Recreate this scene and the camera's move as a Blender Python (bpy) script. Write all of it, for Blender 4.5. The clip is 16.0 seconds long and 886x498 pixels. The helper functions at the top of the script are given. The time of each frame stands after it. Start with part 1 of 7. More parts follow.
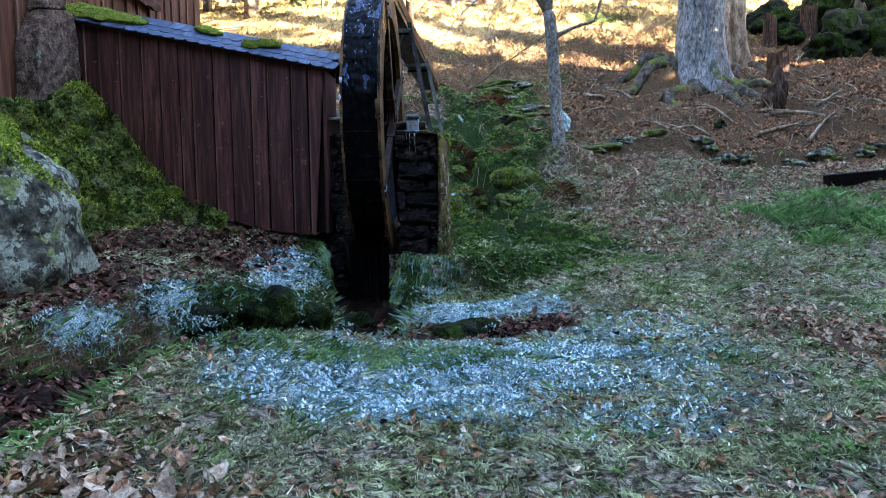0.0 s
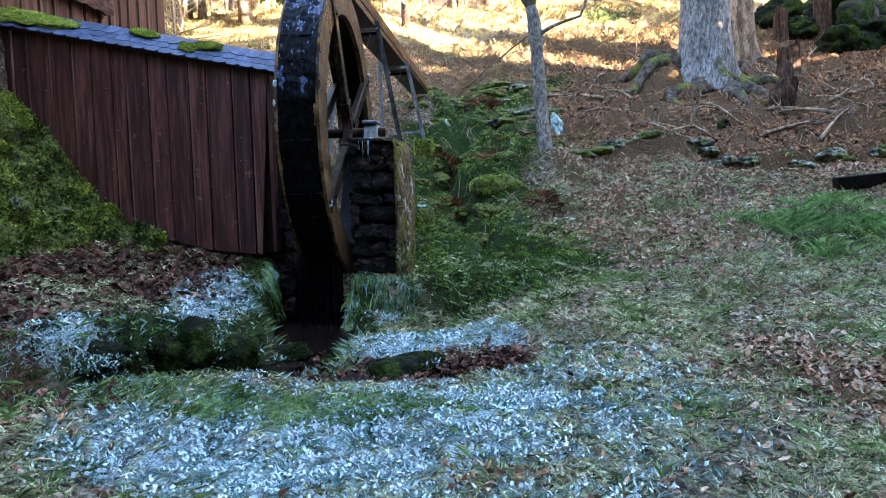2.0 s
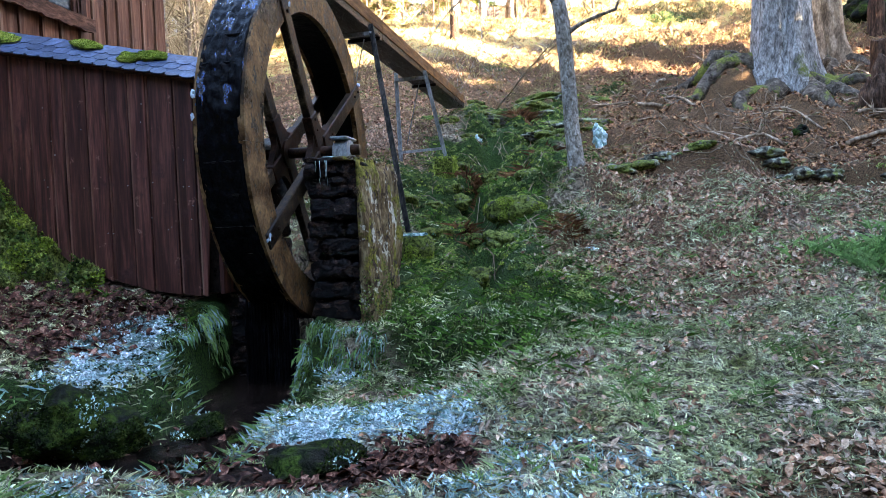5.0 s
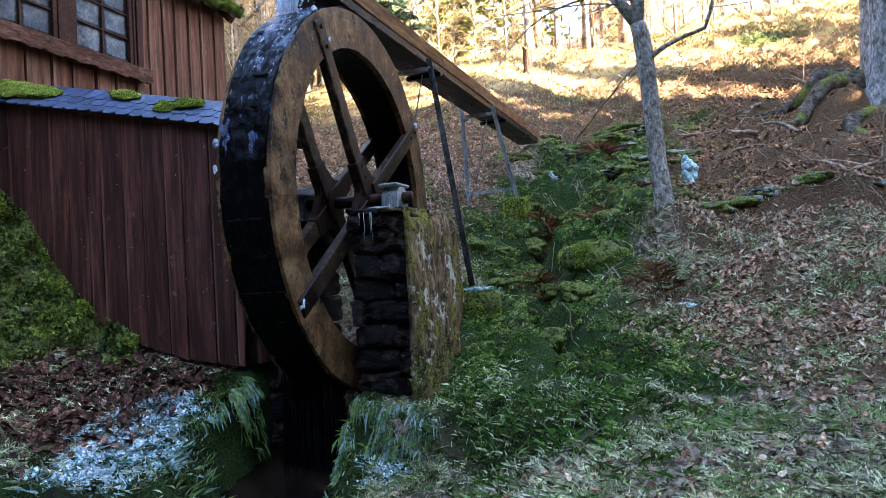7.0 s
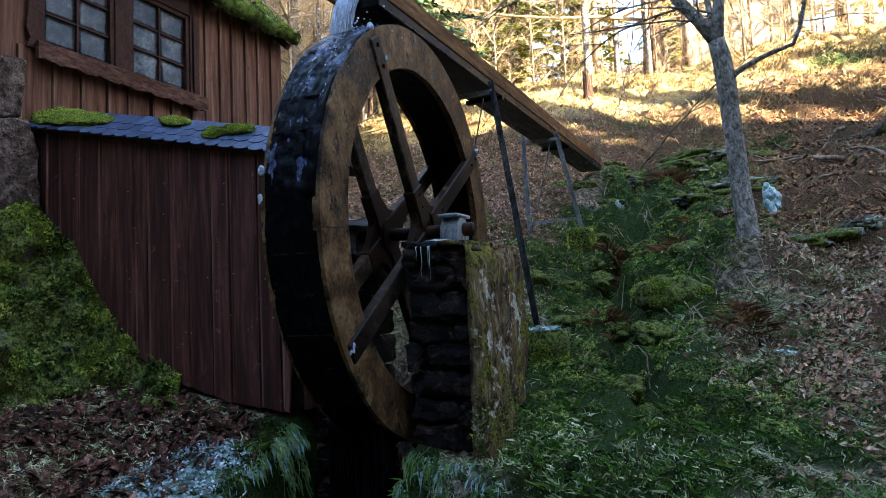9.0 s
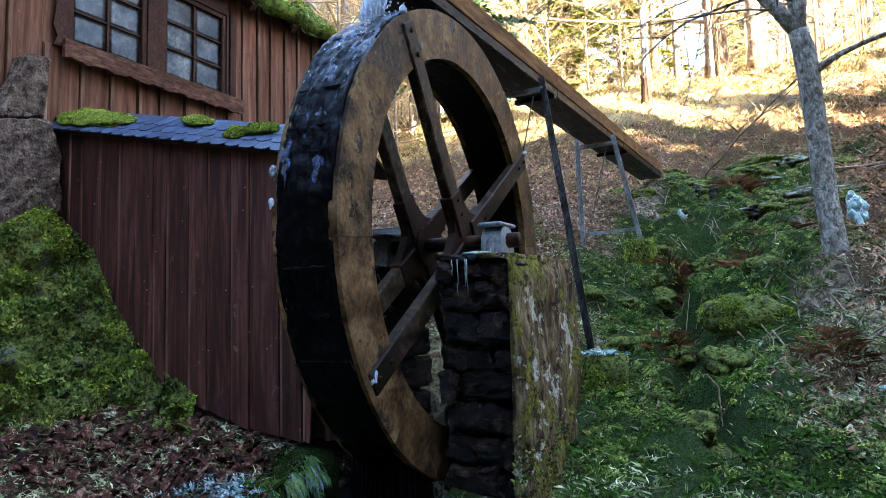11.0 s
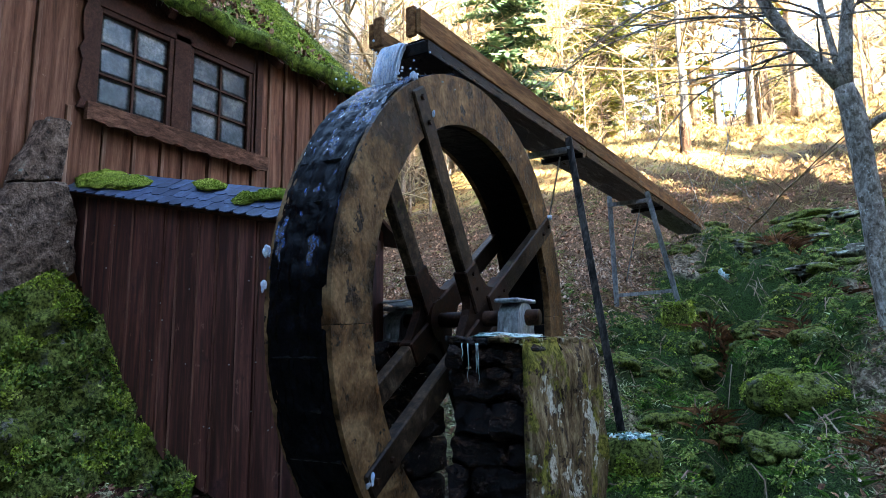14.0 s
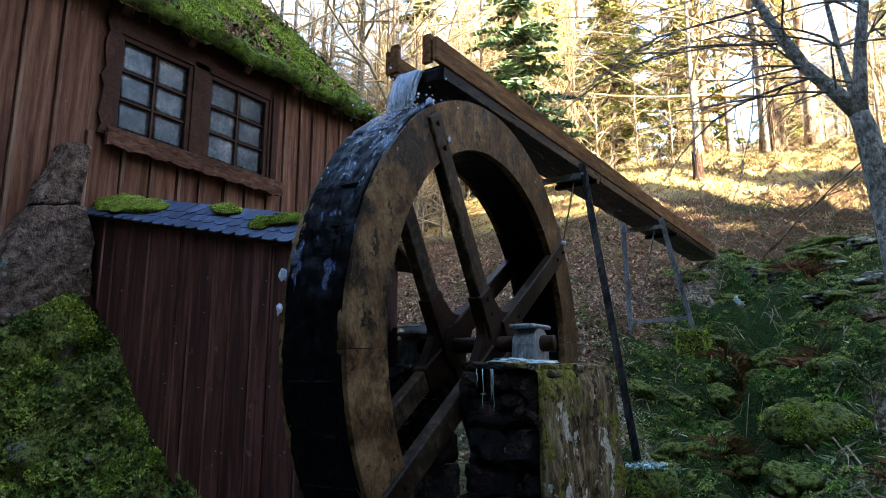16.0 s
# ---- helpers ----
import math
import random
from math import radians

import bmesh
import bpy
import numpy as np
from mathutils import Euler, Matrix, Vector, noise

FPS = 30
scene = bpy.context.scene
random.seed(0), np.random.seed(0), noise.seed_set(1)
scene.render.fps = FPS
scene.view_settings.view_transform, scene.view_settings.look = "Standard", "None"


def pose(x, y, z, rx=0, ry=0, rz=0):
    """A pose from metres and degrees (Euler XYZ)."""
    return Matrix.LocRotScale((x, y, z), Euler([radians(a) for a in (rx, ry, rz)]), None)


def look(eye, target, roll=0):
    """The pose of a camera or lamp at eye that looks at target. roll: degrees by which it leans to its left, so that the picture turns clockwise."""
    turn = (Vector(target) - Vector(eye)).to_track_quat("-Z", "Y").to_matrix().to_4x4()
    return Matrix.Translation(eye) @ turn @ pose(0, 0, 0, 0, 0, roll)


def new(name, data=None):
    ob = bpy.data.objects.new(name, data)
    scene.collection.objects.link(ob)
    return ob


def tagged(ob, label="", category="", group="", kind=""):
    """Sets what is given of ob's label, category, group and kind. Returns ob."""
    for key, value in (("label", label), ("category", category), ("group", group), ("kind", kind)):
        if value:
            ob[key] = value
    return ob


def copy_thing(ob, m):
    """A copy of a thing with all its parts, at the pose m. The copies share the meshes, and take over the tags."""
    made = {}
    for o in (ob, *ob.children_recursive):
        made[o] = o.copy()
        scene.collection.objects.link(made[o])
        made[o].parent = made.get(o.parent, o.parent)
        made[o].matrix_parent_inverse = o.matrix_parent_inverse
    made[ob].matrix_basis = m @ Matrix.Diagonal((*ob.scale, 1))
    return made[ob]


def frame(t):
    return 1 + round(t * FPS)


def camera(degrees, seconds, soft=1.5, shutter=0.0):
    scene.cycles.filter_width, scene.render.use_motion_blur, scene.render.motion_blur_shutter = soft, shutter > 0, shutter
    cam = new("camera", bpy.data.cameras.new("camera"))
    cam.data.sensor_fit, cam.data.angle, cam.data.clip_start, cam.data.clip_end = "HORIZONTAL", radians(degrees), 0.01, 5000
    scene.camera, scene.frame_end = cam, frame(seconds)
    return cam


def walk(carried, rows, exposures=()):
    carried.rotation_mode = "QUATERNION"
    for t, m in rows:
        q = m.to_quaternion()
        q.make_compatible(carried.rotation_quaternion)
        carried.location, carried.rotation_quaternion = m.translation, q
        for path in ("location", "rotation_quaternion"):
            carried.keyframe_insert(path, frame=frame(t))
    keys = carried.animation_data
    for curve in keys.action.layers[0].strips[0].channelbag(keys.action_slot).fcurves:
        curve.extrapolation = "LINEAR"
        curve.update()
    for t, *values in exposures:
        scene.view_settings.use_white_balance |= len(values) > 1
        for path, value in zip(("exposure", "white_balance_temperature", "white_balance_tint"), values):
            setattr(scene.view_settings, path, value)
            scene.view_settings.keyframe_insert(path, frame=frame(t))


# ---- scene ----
cam = camera(68.1, 16.0, 0.6)
PATH = [
    (0, (0.008, 0.163, 1.474), (-0.135, 2.153, 1.328), -0.7),
    (0.5, (0.074, 0.393, 1.461), (-0.083, 2.382, 1.32), -0.9),
    (1, (0.186, 0.646, 1.512), (0.013, 2.633, 1.376), -1.2),
    (1.5, (0.414, 0.855, 1.521), (0.229, 2.842, 1.387), -1.4),
    (2, (0.62, 0.993, 1.56), (0.419, 2.979, 1.429), -1.6),
    (2.5, (0.785, 1.22, 1.543), (0.558, 3.203, 1.416), -1.8),
    (3, (0.942, 1.445, 1.572), (0.681, 3.425, 1.451), -1.9),
    (3.5, (1.127, 1.689, 1.569), (0.829, 3.663, 1.455), -2.0),
    (3.7, (1.199, 1.784, 1.584), (0.885, 3.756, 1.473), -1.9),
    (5.8, (1.471, 2.891, 1.728), (0.933, 4.817, 1.697), -2.7),
    (6, (1.477, 2.968, 1.753), (0.914, 4.887, 1.733), -2.8),
    (6.5, (1.41, 3.2, 1.771), (0.79, 5.102, 1.783), -3.0),
    (7, (1.383, 3.391, 1.847), (0.709, 5.274, 1.894), -3.1),
    (7.5, (1.393, 3.593, 1.886), (0.674, 5.458, 1.967), -3.1),
    (8, (1.415, 3.694, 1.917), (0.661, 5.543, 2.026), -2.9),
    (8.5, (1.302, 3.769, 1.913), (0.515, 5.603, 2.04), -2.6),
    (9, (1.131, 3.849, 1.939), (0.312, 5.668, 2.077), -2.4),
    (9.2, (1.093, 3.868, 1.951), (0.259, 5.68, 2.09), -2.3),
    (11.3, (0.909, 4.536, 2.031), (-0.062, 6.275, 2.211), -1.4),
    (11.5, (0.887, 4.596, 2.062), (-0.092, 6.33, 2.248), -1.4),
    (12, (0.901, 4.724, 2.094), (-0.098, 6.445, 2.298), -1.2),
    (12.5, (0.933, 4.762, 2.146), (-0.085, 6.468, 2.373), -1.0),
    (13, (0.944, 4.773, 2.182), (-0.086, 6.469, 2.435), -0.9),
    (13.5, (0.953, 4.769, 2.225), (-0.086, 6.455, 2.504), -0.7),
    (14, (0.96, 4.768, 2.256), (-0.089, 6.444, 2.559), -0.5),
    (14.5, (0.954, 4.756, 2.263), (-0.1, 6.424, 2.588), -0.4),
    (15, (0.956, 4.756, 2.264), (-0.105, 6.416, 2.607), -0.2),
    (15.5, (0.946, 4.759, 2.255), (-0.12, 6.412, 2.617), -0.1),
    (16, (0.939, 4.758, 2.251), (-0.131, 6.404, 2.631), 0.0),
]
LIGHTNESS = [(0, 4.4, 6000, 14), (3.5, 4.75, 6350, 15), (6, 4.75, 6250, 16), (7, 4.5, 6150, 18), (7.5, 4.1, 6150, 17), (9, 3.8, 6250, 13), (11.5, 4.75, 6250, 12), (12.5, 4.95, 6150, 11), (13, 4.8, 6150, 10), (14, 4.2, 6100, 9), (16, 3.65, 6250, 10)]
walk(cam, [(t, look(eye, target, roll)) for t, eye, target, roll in PATH], LIGHTNESS)

# ---- light ----
SUN_WAY = Vector((0.86, -0.38, 0.36)).normalized()
world = bpy.data.worlds.new("world")
scene.world = world
world.use_nodes = True
wn = world.node_tree
sky = wn.nodes.new("ShaderNodeTexSky")
sky.sky_type, sky.sun_disc = "NISHITA", False
sky.sun_elevation = math.asin(SUN_WAY.z)
sky.sun_rotation = math.atan2(SUN_WAY.x, SUN_WAY.y)
wn.links.new(sky.outputs[0], wn.nodes["Background"].inputs[0])
wn.nodes["Background"].inputs[1].default_value = 0.115
lamp = bpy.data.lights.new("sun", "SUN")
lamp.energy, lamp.angle, lamp.color = 5.0, radians(0.6), (1.0, 0.86, 0.66)
sun = new("sun", lamp)
sun.matrix_world = look(SUN_WAY * 60, (0, 0, 0))


# ---- materials ----
def ramp_node(t, stops):
    n = t.nodes.new("ShaderNodeValToRGB")
    e = n.color_ramp.elements
    while len(e) < len(stops):
        e.new(0.5)
    for k, (p, c) in zip(e, stops):
        k.position, k.color = p, (*c, 1)
    return n


def noise_node(t, vec, size, detail=6.0, rough=0.6, warp=0.0):
    n = t.nodes.new("ShaderNodeTexNoise")
    n.inputs["Scale"].default_value, n.inputs["Detail"].default_value = size, detail
    n.inputs["Roughness"].default_value, n.inputs["Distortion"].default_value = rough, warp
    t.links.new(vec, n.inputs["Vector"])
    return n.outputs["Fac"]


def maths(t, op, a, b, clamp=False):
    n = t.nodes.new("ShaderNodeMath")
    n.operation, n.use_clamp = op, clamp
    for i, v in enumerate((a, b)):
        if isinstance(v, (int, float)):
            n.inputs[i].default_value = v
        else:
            t.links.new(v, n.inputs[i])
    return n.outputs[0]


def blend(t, fac, a, b, kind="MIX"):
    n = t.nodes.new("ShaderNodeMix")
    n.data_type, n.blend_type = "RGBA", kind
    for i, v in ((0, fac), (6, a), (7, b)):
        if isinstance(v, (int, float)):
            n.inputs[i].default_value = v
        elif isinstance(v, tuple):
            n.inputs[i].default_value = (*v, 1)
        else:
            t.links.new(v, n.inputs[i])
    return n.outputs[2]


def step_node(t, v, lo, hi):
    n = t.nodes.new("ShaderNodeMapRange")
    n.interpolation_type = "SMOOTHSTEP"
    n.inputs[1].default_value, n.inputs[2].default_value = lo, hi
    t.links.new(v, n.inputs[0])
    return n.outputs[0]


def coords(t, stretch=(1, 1, 1), spread=False):
    tc = t.nodes.new("ShaderNodeTexCoord").outputs["Object"]
    m = t.nodes.new("ShaderNodeMapping")
    m.inputs["Scale"].default_value = stretch
    t.links.new(tc, m.inputs["Vector"])
    if spread:
        info = t.nodes.new("ShaderNodeObjectInfo")
        c = t.nodes.new("ShaderNodeCombineXYZ")
        k = maths(t, "MULTIPLY", info.outputs["Random"], 37.0)
        for i in range(3):
            t.links.new(k, c.inputs[i])
        t.links.new(c.outputs[0], m.inputs["Location"])
    return m.outputs[0]


def surface(name, cols, stretch=(1, 1, 1), size=5.0, rough=(0.6, 0.9), bump=0.4, bsize=40.0, depth=0.01, metal=0.0, vary=0.0,
            island=0.0, layers=(), spec=0.06, warp=0.3, grit=0.75, stain=0.45):
    """A surface of noise in two scales; layers: (colour a, colour b, noise size, low, high, roughness) laid over it."""
    m = bpy.data.materials.new(name)
    m.use_nodes = True
    t = m.node_tree
    b = t.nodes["Principled BSDF"]
    v = coords(t, stretch, vary > 0)
    n1 = noise_node(t, v, size, 9, 0.65, warp)
    r = ramp_node(t, [(0.36 + 0.28 * i / max(1, len(cols) - 1), k) for i, k in enumerate(cols)])
    t.links.new(n1, r.inputs[0])
    col = r.outputs[0]
    big = noise_node(t, v, size * 0.17, 3)
    k = step_node(t, big, 0.3, 0.7)
    col = blend(t, maths(t, "MULTIPLY", k, stain), col, tuple(x * 0.45 for x in cols[0]))
    if vary or island:
        if vary:
            rnd = t.nodes.new("ShaderNodeObjectInfo").outputs["Random"]
        else:
            rnd = t.nodes.new("ShaderNodeNewGeometry").outputs["Random Per Island"]
        amount = max(vary, island)
        g = t.nodes.new("ShaderNodeHueSaturation")
        t.links.new(maths(t, "ADD", maths(t, "MULTIPLY", rnd, 2 * amount), 1 - amount), g.inputs["Value"])
        t.links.new(col, g.inputs["Color"])
        col = g.outputs[0]
    fine = noise_node(t, v, bsize, 5)
    gr = ramp_node(t, [(0.36, (0.42, 0.42, 0.42)), (0.62, (1.15, 1.15, 1.15))])
    t.links.new(fine, gr.inputs[0])
    col = blend(t, grit, col, gr.outputs[0], "MULTIPLY")
    ro = t.nodes.new("ShaderNodeMapRange")
    ro.inputs[1].default_value, ro.inputs[2].default_value = 0.3, 0.7
    ro.inputs[3].default_value, ro.inputs[4].default_value = rough
    t.links.new(n1, ro.inputs[0])
    rr = ro.outputs[0]
    plain = coords(t)
    for ca, cb, s, lo, hi, lr in layers:
        mask = step_node(t, noise_node(t, plain, s, 7, 0.7), lo, hi)
        tone = blend(t, step_node(t, noise_node(t, plain, max(24.0, s * 9), 5, 0.75), 0.36, 0.64), ca, cb)
        col = blend(t, mask, col, tone)
        mx = t.nodes.new("ShaderNodeMix")
        t.links.new(mask, mx.inputs[0])
        t.links.new(rr, mx.inputs[2])
        mx.inputs[3].default_value = lr
        rr = mx.outputs[0]
    t.links.new(col, b.inputs["Base Color"])
    t.links.new(rr, b.inputs["Roughness"])
    b.inputs["Metallic"].default_value = metal
    b.inputs["Specular IOR Level"].default_value = spec
    if bump:
        bp = t.nodes.new("ShaderNodeBump")
        bp.inputs["Strength"].default_value, bp.inputs["Distance"].default_value = bump, depth
        t.links.new(maths(t, "ADD", maths(t, "MULTIPLY", fine, 0.5), n1), bp.inputs["Height"])
        t.links.new(bp.outputs[0], b.inputs["Normal"])
    return m


M_BROWN = surface("stained_boards", [(0.028, 0.0095, 0.0075), (0.080, 0.027, 0.020), (0.175, 0.066, 0.046)], (5, 5, 0.3), 4, (0.45, 0.7), 0.4, 30, 0.003, grit=0.4, vary=0.28, spec=0.25, stain=0.35,
                  layers=[((0.03, 0.012, 0.012), (0.07, 0.027, 0.023), 2.6, 0.56, 0.68, 0.6), ((0.15, 0.075, 0.058), (0.26, 0.145, 0.11), 7.0, 0.63, 0.70, 0.8)])
M_HOUSE = surface("weathered_boards", [(0.085, 0.035, 0.020), (0.165, 0.073, 0.042), (0.26, 0.128, 0.078)], (4, 4, 0.25), 4, (0.6, 0.85), 0.3, 42, 0.003, grit=0.3, vary=0.22, stain=0.25,
                  layers=[((0.06, 0.030, 0.020), (0.12, 0.062, 0.040), 2.2, 0.58, 0.70, 0.7), ((0.27, 0.15, 0.098), (0.38, 0.24, 0.165), 6.0, 0.64, 0.72, 0.85)])
M_FRAME = surface("window_paint", [(0.04, 0.018, 0.011), (0.09, 0.04, 0.026)], (6, 6, 6), 5, (0.5, 0.75), 0.2, 40, 0.003)
M_SILL = surface("sill_board", [(0.05, 0.022, 0.013), (0.12, 0.055, 0.032), (0.20, 0.10, 0.062)], (2, 2, 8), 4, (0.6, 0.85), 0.4, 30, 0.005)
M_SLATE = surface("slate", [(0.025, 0.037, 0.07), (0.055, 0.075, 0.13), (0.11, 0.14, 0.22)], (1, 1, 1), 14, (0.4, 0.6), 0.3, 60, 0.004, vary=0.3, spec=0.2)
M_MOSS = surface("moss", [(0.08, 0.12, 0.012), (0.22, 0.27, 0.035), (0.40, 0.43, 0.08)], (1, 1, 1), 16, (0.9, 1.0), 1.0, 90, 0.03, spec=0.1)
M_ROOFMOSS = surface("mossy_thatch", [(0.03, 0.045, 0.010), (0.11, 0.16, 0.02), (0.22, 0.28, 0.045)], (1, 1, 1), 9, (0.9, 1.0), 1.0, 60, 0.04, spec=0.1,
                     layers=[((0.03, 0.016, 0.012), (0.10, 0.06, 0.045), 2.6, 0.56, 0.66, 0.9)])
M_ROCK = surface("lichen_rock", [(0.022, 0.020, 0.014), (0.095, 0.090, 0.066), (0.22, 0.21, 0.16)], (1, 1, 1), 7, (0.8, 0.95), 0.9, 30, 0.03, stain=0.35,
                 layers=[((0.17, 0.18, 0.125), (0.36, 0.37, 0.28), 5.0, 0.50, 0.55, 0.9), ((0.02, 0.02, 0.016), (0.06, 0.06, 0.045), 4.5, 0.58, 0.61, 0.9), ((0.08, 0.10, 0.03), (0.20, 0.22, 0.07), 2.6, 0.56, 0.62, 1.0)])
M_MOSSROCK = surface("mossy_rock", [(0.03, 0.028, 0.022), (0.09, 0.088, 0.07), (0.19, 0.18, 0.15)], (1, 1, 1), 5, (0.8, 0.95), 1.0, 35, 0.03,
                     layers=[((0.010, 0.015, 0.003), (0.15, 0.175, 0.040), 3.2, 0.36, 0.44, 1.0), ((0.02, 0.018, 0.014), (0.17, 0.16, 0.13), 4.5, 0.595, 0.625, 0.95)])
# wet stones by the brook; on the bank rocks the black paints shade
M_WETSHADEROCK = surface("wet_and_shaded_mossy_rock", [(0.003, 0.003, 0.002), (0.010, 0.010, 0.006), (0.03, 0.03, 0.018)], (1, 1, 1), 6, (0.4, 0.9), 1.0, 35, 0.03,
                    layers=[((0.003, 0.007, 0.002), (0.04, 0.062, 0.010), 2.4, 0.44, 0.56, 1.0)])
M_SAND = surface("sandstone_blocks", [(0.045, 0.029, 0.021), (0.16, 0.108, 0.078), (0.31, 0.22, 0.165)], (1, 1, 1), 11, (0.8, 0.95), 1.0, 55, 0.05, stain=0.3,
                 layers=[((0.30, 0.26, 0.21), (0.42, 0.37, 0.31), 16.0, 0.64, 0.68, 0.9), ((0.012, 0.010, 0.008), (0.04, 0.033, 0.026), 12.0, 0.60, 0.64, 0.9), ((0.14, 0.19, 0.16), (0.24, 0.29, 0.25), 2.8, 0.62, 0.66, 0.95)])
M_WETSTONE = surface("wet_stone", [(0.003, 0.002, 0.002), (0.012, 0.007, 0.005), (0.055, 0.030, 0.020)], (1, 1, 1.6), 9, (0.06, 0.32), 1.0, 34, 0.045, vary=0.35, spec=0.2)
M_CRUST = surface("lime_crust", [(0.045, 0.026, 0.013), (0.18, 0.118, 0.058), (0.35, 0.265, 0.145)], (2.2, 2.2, 0.6), 7, (0.7, 0.95), 1.0, 30, 0.05, stain=0.25,
                  layers=[((0.30, 0.27, 0.20), (0.62, 0.57, 0.46), 4.2, 0.545, 0.575, 0.9), ((0.05, 0.05, 0.010), (0.24, 0.21, 0.04), 2.6, 0.51, 0.58, 1.0), ((0.010, 0.006, 0.004), (0.07, 0.04, 0.022), 8.0, 0.56, 0.585, 0.6)])
M_WHEEL = surface("shroud_boards", [(0.034, 0.0165, 0.007), (0.145, 0.080, 0.034), (0.285, 0.178, 0.086)], (1, 1, 1), 5, (0.35, 0.75), 0.9, 30, 0.015, vary=0.22, grit=0.6,
                  layers=[((0.006, 0.005, 0.004), (0.030, 0.020, 0.012), 1.5, 0.53, 0.60, 0.25), ((0.006, 0.005, 0.004), (0.03, 0.018, 0.012), 5.0, 0.58, 0.605, 0.35), ((0.30, 0.23, 0.14), (0.42, 0.34, 0.22), 9.0, 0.66, 0.70, 0.7)])
M_SPOKE = surface("spoke_timber", [(0.012, 0.008, 0.005), (0.044, 0.029, 0.018), (0.105, 0.073, 0.046)], (3, 3, 3), 5, (0.3, 0.7), 0.4, 40, 0.006, vary=0.2,
                  layers=[((0.05, 0.07, 0.015), (0.10, 0.12, 0.03), 2.6, 0.62, 0.70, 0.9), ((0.004, 0.003, 0.002), (0.018, 0.011, 0.007), 1.8, 0.50, 0.57, 0.3)])
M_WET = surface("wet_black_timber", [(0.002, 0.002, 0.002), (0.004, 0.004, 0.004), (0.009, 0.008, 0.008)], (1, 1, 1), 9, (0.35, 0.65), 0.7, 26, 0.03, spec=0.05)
# water film on the wheel; also the black of the pit shade strands
M_FILM = surface("running_film_and_pit_shade", [(0.002, 0.002, 0.002), (0.004, 0.004, 0.005), (0.010, 0.010, 0.012)], (1, 1, 1), 14, (0.04, 0.16), 0.8, 60, 0.01, spec=0.03)
# the blue tones paint the sky's reflection into the water
M_RUN = surface("sky_sheen_running_water", [(0.002, 0.005, 0.016), (0.007, 0.022, 0.085), (0.06, 0.15, 0.46)], (5, 3, 3), 12, (0.03, 0.14), 1.0, 34, 0.045, spec=0.8)
M_LONGGRASS = surface("green_grass", [(0.10, 0.20, 0.05), (0.26, 0.43, 0.13), (0.46, 0.62, 0.26)], (1, 1, 1), 3, (0.6, 0.85), 0, 60, 0.004, island=0.5)
M_IRON = surface("rusty_iron", [(0.012, 0.007, 0.004), (0.03, 0.015, 0.009), (0.06, 0.03, 0.018)], (1, 1, 1), 12, (0.35, 0.7), 0.3, 60, 0.003, metal=0.35)
M_STEEL = surface("galvanised_steel", [(0.22, 0.23, 0.23), (0.36, 0.37, 0.37), (0.50, 0.51, 0.51)], (1, 1, 0.4), 12, (0.4, 0.65), 0.15, 60, 0.002, metal=0.6)
M_PALESTEEL = surface("pale_sheet", [(0.30, 0.31, 0.31), (0.45, 0.46, 0.46), (0.58, 0.59, 0.58)], (1, 1, 1), 8, (0.4, 0.7), 0.2, 50, 0.003, metal=0.2, spec=0.4)
M_DARKSTEEL = surface("dark_steel", [(0.018, 0.018, 0.018), (0.05, 0.048, 0.044), (0.11, 0.10, 0.09)], (1, 1, 0.4), 12, (0.35, 0.6), 0.15, 60, 0.002, metal=0.5)
M_FLUME = surface("flume_boards", [(0.09, 0.038, 0.012), (0.21, 0.10, 0.036), (0.33, 0.18, 0.075)], (5, 0.6, 5), 4, (0.6, 0.85), 0.3, 30, 0.005, vary=0.1)
M_DARKBOARD = surface("flume_bottom", [(0.004, 0.003, 0.002), (0.009, 0.006, 0.005), (0.02, 0.014, 0.01)], (5, 0.6, 5), 5, (0.2, 0.5), 0.5, 30, 0.01)
M_BARK = surface("ash_bark", [(0.11, 0.092, 0.07), (0.29, 0.26, 0.215), (0.48, 0.45, 0.40)], (1, 1, 0.6), 20, (0.8, 0.95), 0.9, 60, 0.015,
                 layers=[((0.36, 0.38, 0.34), (0.56, 0.58, 0.53), 18, 0.60, 0.63, 0.95), ((0.05, 0.045, 0.03), (0.13, 0.11, 0.08), 9, 0.56, 0.62, 0.95), ((0.06, 0.07, 0.02), (0.12, 0.13, 0.04), 2.5, 0.60, 0.70, 1.0)])
M_TRUNK = surface("old_bark", [(0.09, 0.08, 0.07), (0.28, 0.26, 0.235), (0.50, 0.48, 0.44)], (1.5, 1.5, 0.55), 9, (0.8, 0.95), 1.0, 30, 0.04,
                  layers=[((0.05, 0.06, 0.015), (0.11, 0.12, 0.03), 0.8, 0.56, 0.66, 1.0)])
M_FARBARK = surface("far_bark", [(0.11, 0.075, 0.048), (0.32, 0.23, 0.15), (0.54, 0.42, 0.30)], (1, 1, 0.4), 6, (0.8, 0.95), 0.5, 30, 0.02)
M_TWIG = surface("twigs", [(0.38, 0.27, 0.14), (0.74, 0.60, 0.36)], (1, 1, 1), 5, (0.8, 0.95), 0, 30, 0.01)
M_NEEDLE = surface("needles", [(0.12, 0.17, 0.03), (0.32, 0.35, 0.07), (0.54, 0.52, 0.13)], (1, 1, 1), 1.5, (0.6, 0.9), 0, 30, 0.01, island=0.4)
M_WETLEAF = surface("wet_leaves", [(0.018, 0.006, 0.004), (0.085, 0.032, 0.020), (0.34, 0.19, 0.13)], (1, 1, 1), 24, (0.5, 0.85), 0.2, 60, 0.004, island=0.75, spec=0.06)
